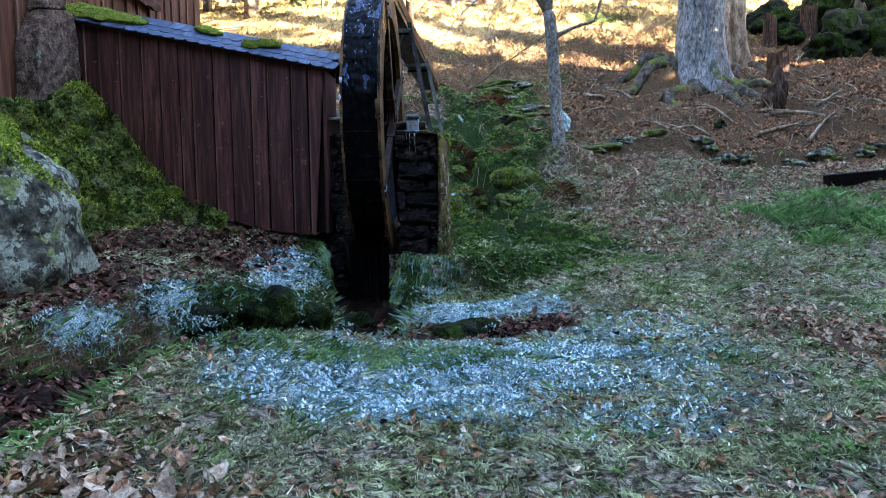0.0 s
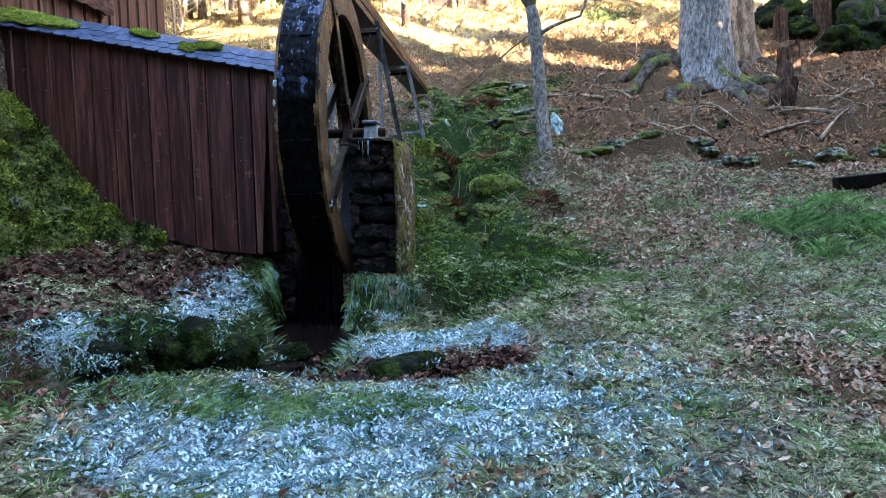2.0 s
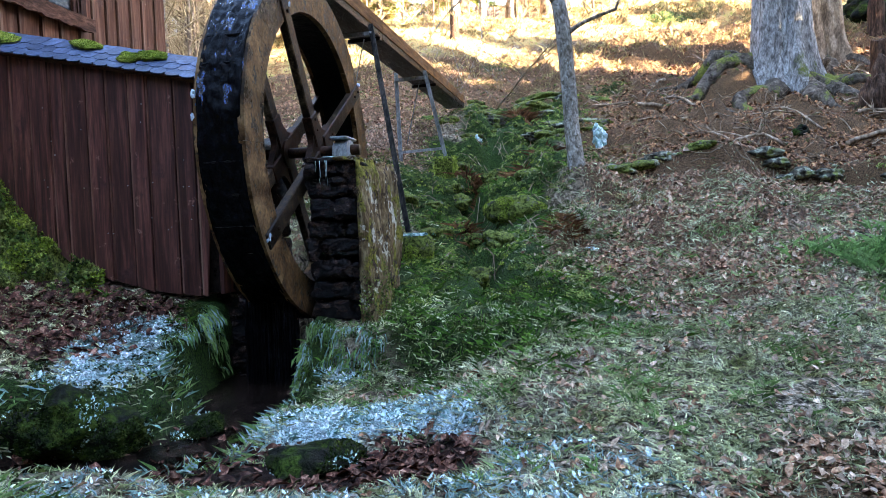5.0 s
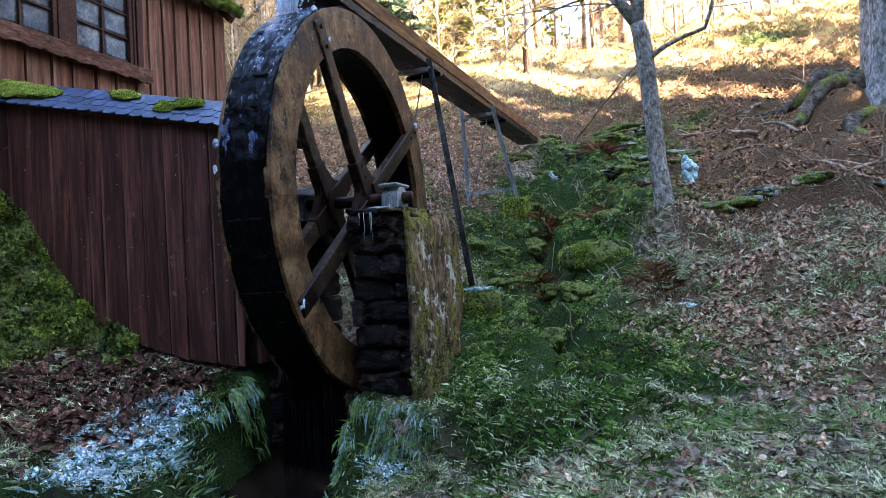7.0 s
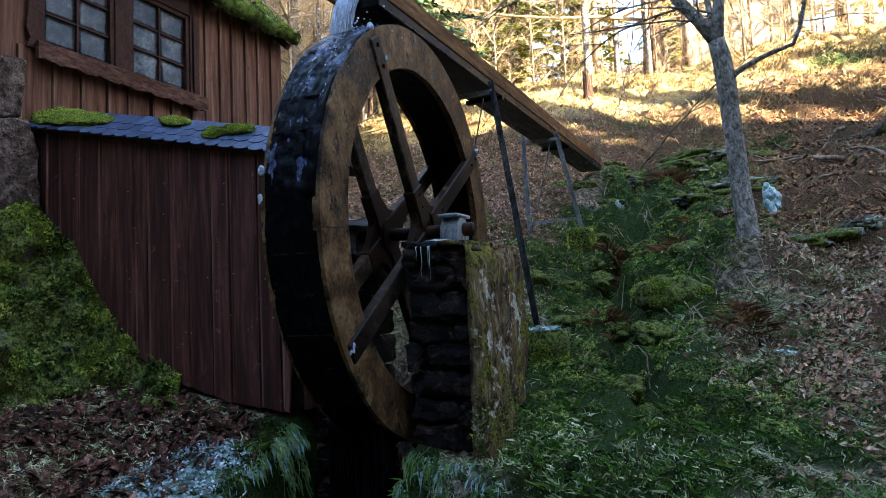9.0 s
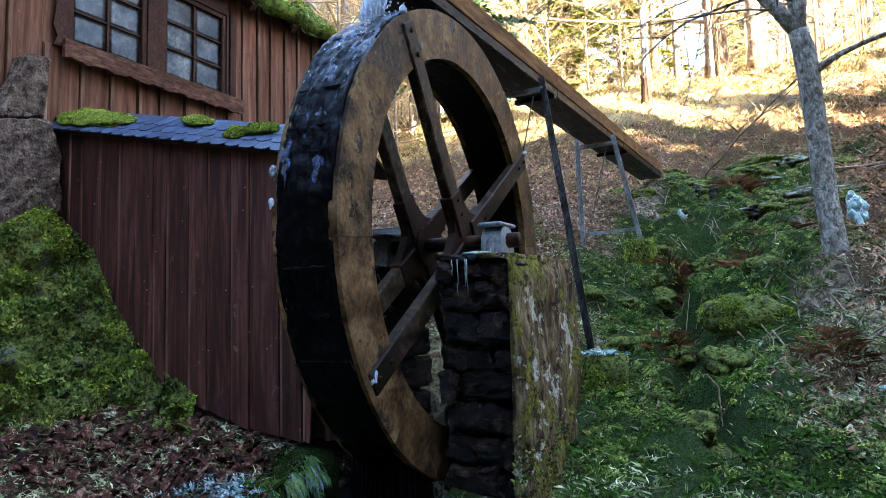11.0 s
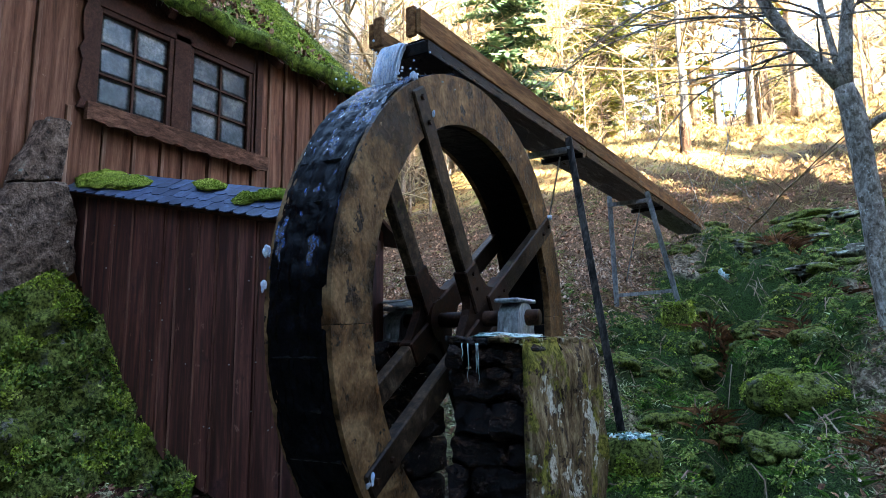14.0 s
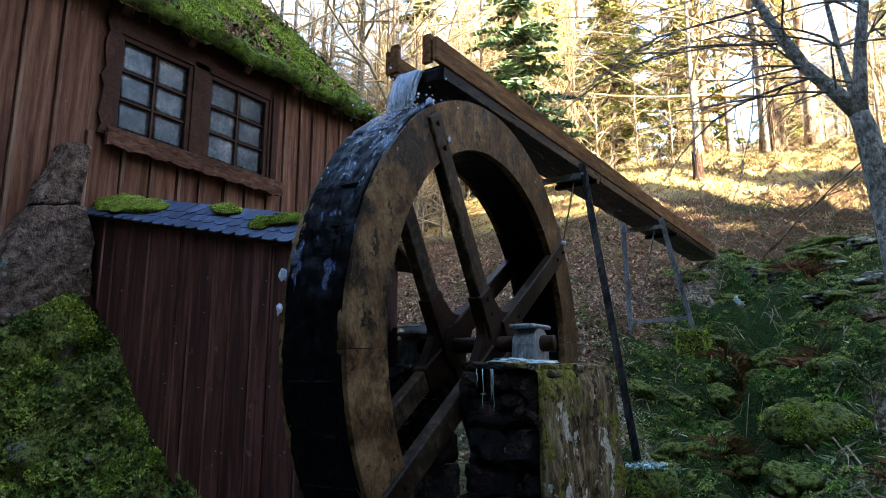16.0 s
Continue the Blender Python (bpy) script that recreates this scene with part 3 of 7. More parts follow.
def build_ground():
    xs, ys = spaced(-6.5, 9.5, 0.08, 420), spaced(-0.5, 29.0, 0.09, 420)
    X, Y = np.meshgrid(xs, ys)
    Z = lie(X, Y)
    near = ease(60, 10, np.hypot(X, Y - 8))
    rough = np.array([noise.noise((x * 1.1, y * 1.1, 0)) * 0.09 + noise.noise((x * 4, y * 4, 3)) * 0.035 + noise.noise((x * 11, y * 11, 7)) * 0.018
                      for x, y in zip(X.ravel(), Y.ravel())]).reshape(X.shape)
    Z = Z + rough * near * (0.5 + 0.9 * ease(8.5, 11, Y)) * ease(0.1, 0.5, away(X, Y, BROOK))
    lumps = np.array([max(0, noise.noise((x * 1.9, y * 1.9, 11))) * 0.34 + abs(noise.noise((x * 4.5, y * 4.5, 13))) * 0.16 if -9 < x < 12 and 8.5 < y < 32 else 0.0 for x, y in zip(X.ravel(), Y.ravel())]).reshape(X.shape)
    Z = Z + (lumps - 0.08) * ease(9.4, 11.0, Y) * (1 - ease(27, 31, Y)) * ease(11.5, 9.5, np.abs(X)) * (0.45 + 0.55 * np.maximum(ease(2.2, 0.8, np.abs(X + 0.1)), ease(12.5, 13.5, Y) * ease(1.2, 2.6, X)))
    domes = np.array([max(0.0, 0.5 - noise.voronoi((x * 1.9 + 0.3 * noise.noise((x, y, 1)), y * 1.9, 0.0))[0][0]) * 1.1 + max(0.0, 0.5 - noise.voronoi((x * 4.3, y * 4.3, 5.0))[0][0]) * 0.34 if -4 < x < 5 and 8.5 < y < 22 else 0.0 for x, y in zip(X.ravel(), Y.ravel())]).reshape(X.shape)
    Z = Z + 0.5 * (domes - 0.18) * ease(9.3, 10.6, Y) * (1 - ease(18.5, 21, Y)) * ease(2.1, 1.0, np.abs(X + 0.1)) * ease(0.25, 0.6, np.hypot(X + 0.62, Y - 10.12))
    rest = ease(0.95, 0.5, np.hypot(X + 1.25, Y - 13.3))
    Z = Z + (np.minimum(lie(X, Y), 2.80) - Z) * rest
    nx, ny = len(xs), len(ys)
    verts = np.stack([X, Y, Z], -1).reshape(-1, 3)
    i = (np.arange(ny - 1)[:, None] * nx + np.arange(nx - 1)[None]).ravel()
    faces = np.stack([i, i + 1, i + nx + 1, i + nx], -1)
    ob = grid_mesh("ground", verts.tolist(), faces.tolist(), ground_material(), True)
    for name, values in zip(("frost", "moss", "litter", "wet", "meadow"), cover(X.ravel(), Y.ravel())):
        ob.data.attributes.new(name, "FLOAT", "POINT").data.foreach_set("value", np.asarray(values, np.float32))
    return tagged(ob, "sloping woodland ground with grass, fallen leaves and frost", "ground", kind="structure"), (xs, ys, Z)


ground, GROUND = build_ground()


def floor_at(x, y):
    """Height of the ground sheet, between its own vertices."""
    xs, ys, Z = GROUND
    x, y = np.asarray(x, float), np.asarray(y, float)
    i = np.clip(np.searchsorted(xs, x) - 1, 0, len(xs) - 2)
    j = np.clip(np.searchsorted(ys, y) - 1, 0, len(ys) - 2)
    f, g = (x - xs[i]) / (xs[i + 1] - xs[i]), (y - ys[j]) / (ys[j + 1] - ys[j])
    return (Z[j, i] * (1 - f) + Z[j, i + 1] * f) * (1 - g) + (Z[j + 1, i] * (1 - f) + Z[j + 1, i + 1] * f) * g


# ---- mill house ----
WALL_X, WALL_END = -5.25, 12.1


def build_house():
    house = thing("mill_house", (WALL_X, 8.0, 1.2), "brown board-and-batten mill house with a mossy roof", "house")
    inv = Matrix.Translation((-WALL_X, -8.0, -1.2))

    def put(name, bm, mat, parent=house, label="", smooth=False):
        if parent is house:
            bmesh.ops.transform(bm, matrix=inv, verts=bm.verts)
        return part(name, bm, mat, parent, label, smooth)

    def sub(name, bm, mat, parent, label="", smooth=False):
        bmesh.ops.transform(bm, matrix=inv, verts=bm.verts)
        return part(name, bm, mat, parent, label, smooth)

    # shell behind the boards, with two window openings
    WIN = [(8.16, 9.04), (9.25, 10.17)]
    Z0, Z1 = 4.66, 5.72
    bm = bmesh.new()
    spans = [(3.0, 8.16, 0.6, 6.25), (10.17, WALL_END - 0.02, 0.6, 6.25), (9.04, 9.25, Z0, Z1), (8.16, 10.17, 0.6, Z0), (8.16, 10.17, Z1, 6.25)]
    for a, b, lo, hi in spans:
        box(bm, (WALL_X - 0.2, a, lo), (WALL_X - 0.025, b, hi))
    put("wall", bm, M_HOUSE, label="boarded wall")
    bm = bmesh.new()
    box(bm, (-10.2, 3.2, 0.6), (-10.0, WALL_END - 0.2, 6.2))
    put("back_wall", bm, M_HOUSE)
    for y in (3.0, WALL_END - 0.2):
        bm = bmesh.new()
        slab(bm, [(-10.2, 0.6), (WALL_X - 0.2, 0.6), (WALL_X - 0.2, 6.15), (-7.7, 8.6), (-10.2, 6.15)], 0.18, Matrix.Translation((0, y + 0.18, 0)) @ Matrix.Rotation(radians(90), 4, "X"))
        put("gable_wall", bm, M_HOUSE)
    rnd = random.Random(3)
    # upright boards and the battens over their joints
    joints = [3.0, 3.32, 3.63, 3.96, 4.27, 4.6, 4.92, 5.23, 5.55, 5.87, 6.2, 6.52, 6.85, 7.27, 7.60, 7.93, 8.30, 8.62, 8.94, 9.22, 9.55, 9.86, 10.2, 10.45, 10.72, 10.95, 11.23, 11.5, 11.8, WALL_END]
    for a, b in zip(joints, joints[1:]):
        pieces = [(0.9, 6.15)]
        if b > 8.12 and a < 10.2:
            pieces = [(0.9, Z0 - 0.05)]
        for lo, hi in pieces:
            bm = bmesh.new()
            box(bm, (WALL_X - 0.025, a + 0.002, lo), (WALL_X + rnd.uniform(-0.003, 0.004), b - 0.012, hi), bevel=0.003)
            put("plank", bm, M_HOUSE)
        if a > 3.1:
            bm = bmesh.new()
            wv = rnd.uniform(-0.01, 0.01)
            box(bm, (WALL_X + 0.004, a - 0.004 + wv, pieces[0][0]), (WALL_X + 0.03, a + 0.034 + wv, pieces[0][1] - 0.02), bevel=0.004)
            put("batten", bm, M_HOUSEBATTEN, label="pale weathered batten")
    # surround boards, with the wavy edge of a waney board at the south side
    bm = bmesh.new()
    edge = [(8.17, 4.6), (8.17, 6.1)] + [(8.02 + 0.018 * math.sin(k * 1.9) + 0.01 * math.sin(k * 3.3), 6.1 - k * 0.1) for k in range(16)]
    slab(bm, edge[::-1], 0.035, Matrix(((0, 0, 1, WALL_X), (1, 0, 0, 0), (0, 1, 0, 0), (0, 0, 0, 1))))
    put("waney_board", bm, M_FRAME)
    for a, b, lo, hi in ((9.04, 9.25, 4.66, 5.8), (10.17, 10.33, 4.6, 6.1), (8.17, 10.17, 5.72, 6.1)):
        bm = bmesh.new()
        box(bm, (WALL_X - 0.02, a, lo), (WALL_X + 0.03, b, hi), bevel=0.005)
        put("casing_board", bm, M_FRAME)
    for a, b in WIN:
        bm = bmesh.new()
        f = 0.055
        for lo, hi in (((a, Z0), (a + f, Z1)), ((b - f, Z0), (b, Z1)), ((a + f, Z0), (b - f, Z0 + f)), ((a + f, Z1 - f), (b - f, Z1))):
            box(bm, (WALL_X - 0.09, lo[0], lo[1]), (WALL_X + 0.012, hi[0], hi[1]), bevel=0.005)
        win = put("window", bm, M_FRAME, label="six-pane casement window with brown frame")
        mid = (a + b) / 2
        h3 = (Z1 - Z0 - 2 * f) / 3
        bm = bmesh.new()
        box(bm, (WALL_X - 0.06, mid - 0.014, Z0 + f), (WALL_X - 0.012, mid + 0.014, Z1 - f), bevel=0.003)
        sub("muntin", bm, M_FRAME, win)
        for k in (1, 2):
            for s, e in ((a + f, mid - 0.014), (mid + 0.014, b - f)):
                bm = bmesh.new()
                box(bm, (WALL_X - 0.06, s, Z0 + f + h3 * k - 0.012), (WALL_X - 0.014, e, Z0 + f + h3 * k + 0.012), bevel=0.003)
                sub("muntin", bm, M_FRAME, win)
        for k in range(3):
            for s, e in ((a + f, mid - 0.014), (mid + 0.014, b - f)):
                lo, hi = Z0 + f + h3 * k + (0.012 if k else 0), Z0 + f + h3 * (k + 1) - (0.012 if k < 2 else 0)
                bm = bmesh.new()
                n = 7
                g = [[bm.verts.new((WALL_X - 0.036 + 0.002 * noise.noise((s * 9 + i, lo * 7 + j, 2)), s + (e - s) * i / n, lo + (hi - lo) * j / n)) for j in range(n + 1)] for i in range(n + 1)]
                for i in range(n):
                    for j in range(n):
                        bm.faces.new((g[i][j], g[i + 1][j], g[i + 1][j + 1], g[i][j + 1]))
                bmesh.ops.solidify(bm, geom=bm.faces[:], thickness=0.004)
                sub("pane", bm, M_PANE, win, "rippled old glass pane", True)
    # sill board with a wavy lower edge
    bm = bmesh.new()
    low = [(8.06 + k * 0.0575, 4.47 + 0.014 * math.sin(k * 1.15) + 0.008 * math.sin(k * 2.7)) for k in range(41)]
    slab(bm, low + [(10.36, 4.655), (8.06, 4.655)], 0.05, Matrix(((0, 0, 1, WALL_X + 0.09), (1, 0, 0, 0), (0, 1, 0, 0), (0, 0, 0, 1))))
    put("sill_board", bm, M_SILL, label="apron board with a wavy waney edge")
    bm = bmesh.new()
    box(bm, (WALL_X + 0.003, 8.08, 4.62), (WALL_X + 0.09, 10.3, 4.65), bevel=0.006)
    put("window_sill", bm, M_SILL)
    # roof: thick thatch-like slope grown over with moss
    roof = None
    for side in (1, -1):
        bm = bmesh.new()
        nx, ny = 60, 130
        ex, ez, rx, rz = (-4.93, 5.95, -7.7, 8.72) if side > 0 else (-10.5, 5.92, -7.7, 8.72)
        rows = []
        for i in range(nx + 1):
            f = i / nx
            row = []
            for j in range(ny + 1):
                y = 2.6 + (12.2 - 2.6) * j / ny
                x, z = ex + (rx - ex) * f, ez + (rz - ez) * f
                lump = 0.05 * noise.noise((x * 2, y * 2, z)) + 0.03 * noise.noise((x * 6, y * 6, z * 6)) + 0.02 * noise.noise((x * 15, y * 15, 4))
                if i == 0:
                    lump += 0.05 * noise.noise((y * 3, 1, 1)) + 0.03 * noise.noise((y * 11, 1, 1))
                yy = y + (0.04 * noise.noise((x * 4, 3, 1)) if j == ny else 0)
                row.append(bm.verts.new((x + 0.7 * lump * side, yy, z + 0.14 + lump)))
            rows.append(row)
        top = [[v for v in r] for r in rows]
        for i in range(nx):
            for j in range(ny):
                q = (top[i][j], top[i][j + 1], top[i + 1][j + 1], top[i + 1][j])
                bm.faces.new(q[::-1] if side > 0 else q)
        rim = [(0, j) for j in range(ny + 1)] + [(i, ny) for i in range(1, nx + 1)] + [(nx, j) for j in range(ny - 1, -1, -1)] + [(i, 0) for i in range(nx - 1, 0, -1)]
        lows = []
        for i, j in rim:
            c = top[i][j].co
            lows.append(bm.verts.new((c.x - 0.10 * side, c.y, c.z - 0.15 - 0.03 * noise.noise(c * 5))))
        n = len(rim)
        for k in range(n):
            a, b = rim[k], rim[(k + 1) % n]
            bm.faces.new((top[a[0]][a[1]], top[b[0]][b[1]], lows[(k + 1) % n], lows[k]))
        bm.faces.new(lows)
        bmesh.ops.recalc_face_normals(bm, faces=bm.faces)
        roof = put("roof", bm, M_ROOFMOSS, label="steep roof covered in green moss and dead leaves", smooth=True)
    # rafters under the eave
    for k in range(12):
        bm = bmesh.new()
        y = 3.4 + k * 0.78
        beam(bm, (-5.02, y, 5.87), (-5.6, y, 6.45), 0.08, 0.1)
        put("rafter", bm, M_FRAME)
    # roots and stalks that hang from the eave
    rnd = random.Random(8)
    bm = bmesh.new()
    for k in range(26):
        y = rnd.uniform(7.6, 12.1)
        p = Vector((-4.92 + rnd.uniform(-0.06, 0.02), y, 5.98))
        pts = [p]
        for s in range(4):
            p = p + Vector((rnd.uniform(-0.02, 0.02), rnd.uniform(-0.03, 0.03), -rnd.uniform(0.01, 0.07)))
            pts.append(p)
        tube(bm, pts, [0.004, 0.004, 0.003, 0.002, 0.001], 3, False)
    tagged(put("eave_fringe", bm, M_ROOT), kind="stuff")
    return house


build_house()


# ---- shed with the slate verge ----
def verge(x):
    """Height of the lower edge of the slates over the shed wall."""
    return 3.06 + (-1.94 - x) * 0.212


def build_shed():
    Y = 8.05
    shed = thing("wheel_shed", (-3.6, Y, 1.2), "dark red-brown boarded shed with a narrow slate roof", "shed")
    inv = Matrix.Translation((3.6, -Y, -1.2))
    rnd = random.Random(5)

    def put(name, bm, mat, parent=shed, label="", smooth=False):
        bmesh.ops.transform(bm, matrix=inv, verts=bm.verts)
        return part(name, bm, mat, parent, label, smooth)

    joints = [-5.22, -5.12, -4.92, -4.74, -4.47, -4.2, -3.97, -3.73, -3.57, -3.31, -3.09, -2.84, -2.64, -2.35, -2.14, -1.93]

    def foot(x):
        return float(np.interp(x, [-5.2, -4.8, -4.36, -4.01, -3.38, -2.67, -2.1], [3.2, 2.68, 2.15, 1.70, 1.32, 1.14, 1.08]))

    for a, b in zip(joints, joints[1:]):
        bm = bmesh.new()
        f = rnd.uniform(-0.006, 0.006)
        lean = 0.10 if b > -2.0 else 0.0
        lo_a, lo_b = foot(a), foot(b)
        vs = []
        for x, z in ((a + 0.001, lo_a), (b - 0.038 - lean * 1.4, lo_b), (b - 0.038, verge(b) + 0.06), (a + 0.001, verge(a) + 0.06)):
            vs.append((x, z))
        slab(bm, vs, 0.025, Matrix(((1, 0, 0, 0), (0, 0, -1, Y + f), (0, 1, 0, 0), (0, 0, 0, 1))))
        put("plank", bm, M_BROWN)
    for a in joints[2:-1]:
        bm = bmesh.new()
        w = rnd.uniform(0.005, 0.009)
        lo = foot(a)
        beam(bm, (a - 0.010, Y - 0.014, lo + 0.01), (a - 0.010 + rnd.uniform(-0.004, 0.004), Y - 0.018, verge(a) + 0.04), 2 * w, 0.03, (0, 1, 0), 0.003)
        put("batten", bm, M_BATTEN, label="thin batten")
    for k in range(26):
        x = rnd.uniform(-4.6, -2.1)
        z = rnd.uniform(1.7, verge(x) - 0.2)
        if z > foot(x) + 0.1:
            bm = bmesh.new()
            bmesh.ops.create_cone(bm, cap_ends=True, segments=6, radius1=0.006, radius2=0.004, depth=0.008, matrix=Matrix.Translation((x, Y - 0.034, z)) @ Matrix.Rotation(radians(90), 4, "X"))
            put("nail_head", bm, M_STEEL)
    bm = bmesh.new()
    box(bm, (-1.99, Y + 0.005, 1.1), (-1.95, Y + 0.5, 3.05))
    box(bm, (-5.2, Y + 0.5, 1.2), (-1.95, Y + 0.54, 3.2))
    put("back_wall", bm, M_BROWN)
    # near-black sheet added behind the planks to block light and darken the gaps
    xs = np.linspace(-5.2, -1.99, 24)
    bm = bmesh.new()
    slab(bm, [(float(x), foot(x) + 0.03) for x in xs] + [(float(x), verge(x) + 0.03) for x in xs[::-1]], 0.02, Matrix(((1, 0, 0, 0), (0, 0, -1, Y + 0.06), (0, 1, 0, 0), (0, 0, 0, 1))))
    put("backing_board", bm, M_DARKBOARD)
    # slates, three courses
    UP = Vector((0, 0.30, 0.225))
    run = Vector((1, 0, -0.212)).normalized()
    nrm = run.cross(UP).normalized()
    wide = 0.155
    n = int(3.42 / wide)
    shapes = []
    for s in range(6):
        bm = bmesh.new()
        h = 0.20
        out = [(-wide / 2 + 0.002, h), (-wide / 2 + 0.002, 0.055)] + [(math.sin(a) * (wide / 2 - 0.002), 0.055 - math.cos(a) * 0.055) for a in (-1.2, -0.8, -0.4, 0, 0.4, 0.8, 1.2)] + [(wide / 2 - 0.002, 0.055), (wide / 2 - 0.002, h)]
        out = [(x + rnd.uniform(-0.004, 0.004), y + rnd.uniform(-0.005, 0.005)) for x, y in out]
        slab(bm, out, 0.010)
        me = bpy.data.meshes.new("slate")
        bm.normal_update()
        bm.to_mesh(me)
        bm.free()
        me.materials.append(M_SLATE)
        shapes.append(me)
    u = UP.normalized()
    roof_bm = bmesh.new()
    a, b = Vector((-5.24, Y - 0.085, verge(-5.24) + 0.0)), Vector((-1.86, Y - 0.085, verge(-1.86) + 0.0))
    q = [a, b, b + UP * 1.05, a + UP * 1.05]
    t = [roof_bm.verts.new(p) for p in q]
    w = [roof_bm.verts.new(p - nrm * 0.03) for p in q]
    roof_bm.faces.new(t)
    roof_bm.faces.new(w[::-1])
    for i in range(4):
        roof_bm.faces.new((t[i], w[i], w[(i + 1) % 4], t[(i + 1) % 4]))
    p2 = [q[3] + Vector((0, -0.003, 0.004)), q[2] + Vector((0, -0.003, 0.004)), q[2] + Vector((0, 0.5, -0.25)), q[3] + Vector((0, 0.5, -0.25))]
    t = [roof_bm.verts.new(p) for p in p2]
    w = [roof_bm.verts.new(p - Vector((0, 0, 0.03))) for p in p2]
    roof_bm.faces.new(t)
    roof_bm.faces.new(w[::-1])
    for i in range(4):
        roof_bm.faces.new((t[i], w[i], w[(i + 1) % 4], t[(i + 1) % 4]))
    roof = put("roof", roof_bm, M_FRAME, label="boarding under the slates")
    for c in range(3):
        for i in range(n + 1):
            x = -5.22 + (i + (0.5 if c % 2 else 0)) * wide * 0.978
            if x > -1.86:
                continue
            p = Vector((x, Y - 0.115, verge(x) - 0.012)) + u * (0.122 * c) + nrm * (0.010 + 0.003 * rnd.random())
            tilt = nrm.lerp(-u, -0.045).normalized()
            v = tilt.cross(run).normalized()
            m = Matrix((run, v, tilt)).transposed().to_4x4()
            m.translation = p
            ob = new("slate", rnd.choice(shapes))
            ob.parent = roof
            ob.matrix_basis = inv @ m @ Matrix.Rotation(rnd.uniform(-0.03, 0.03), 4, "Z")
    # moss pads
    for x, f, sx, sy, sd in ((-4.98, 0.7, 0.30, 0.16, 1), (-4.72, 0.55, 0.32, 0.17, 2), (-4.45, 0.62, 0.24, 0.13, 3), (-3.45, 0.85, 0.19, 0.07, 4), (-2.86, 0.55, 0.13, 0.08, 5), (-2.66, 0.8, 0.12, 0.07, 6), (-2.73, 0.68, 0.10, 0.06, 7)):
        bm = rock_mesh((sx * 1.1, sy, 0.036), sd, 0.4, 4)
        for vv in bm.verts:
            vv.co += vv.co.normalized() * 0.012 * noise.noise(vv.co * 40)
        m = Matrix((run, u, nrm)).transposed().to_4x4()
        m.translation = Vector((x, Y - 0.1, verge(x))) + UP * f + nrm * 0.03
        bmesh.ops.transform(bm, matrix=m, verts=bm.verts)
        put("moss_pad", bm, M_MOSS, label="bright green moss cushion", smooth=True)
    return shed


build_shed()


# ---- mill wheel ----
WHEEL = Vector((-1.443, 8.783, 2.463))
R_OUT, R_IN, W_HALF, PHASE = 1.68, 1.34, 0.215, 32.0
ARM_X = W_HALF - 0.022


def ring_piece(bm, r0, r1, a0, a1, x0, x1, n=6):
    """A piece of a ring about the x axis, from angle a0 to a1 (degrees from +y towards +z)."""
    loops = []
    for k in range(n + 1):
        a = radians(a0 + (a1 - a0) * k / n)
        c, s = math.cos(a), math.sin(a)
        loops.append([bm.verts.new((x, r * c, r * s)) for x, r in ((x0, r0), (x1, r0), (x1, r1), (x0, r1))])
    for p, q in zip(loops, loops[1:]):
        for i in range(4):
            bm.faces.new((p[i], p[(i + 1) % 4], q[(i + 1) % 4], q[i]))
    bm.faces.new(loops[0])
    bm.faces.new(loops[-1][::-1])


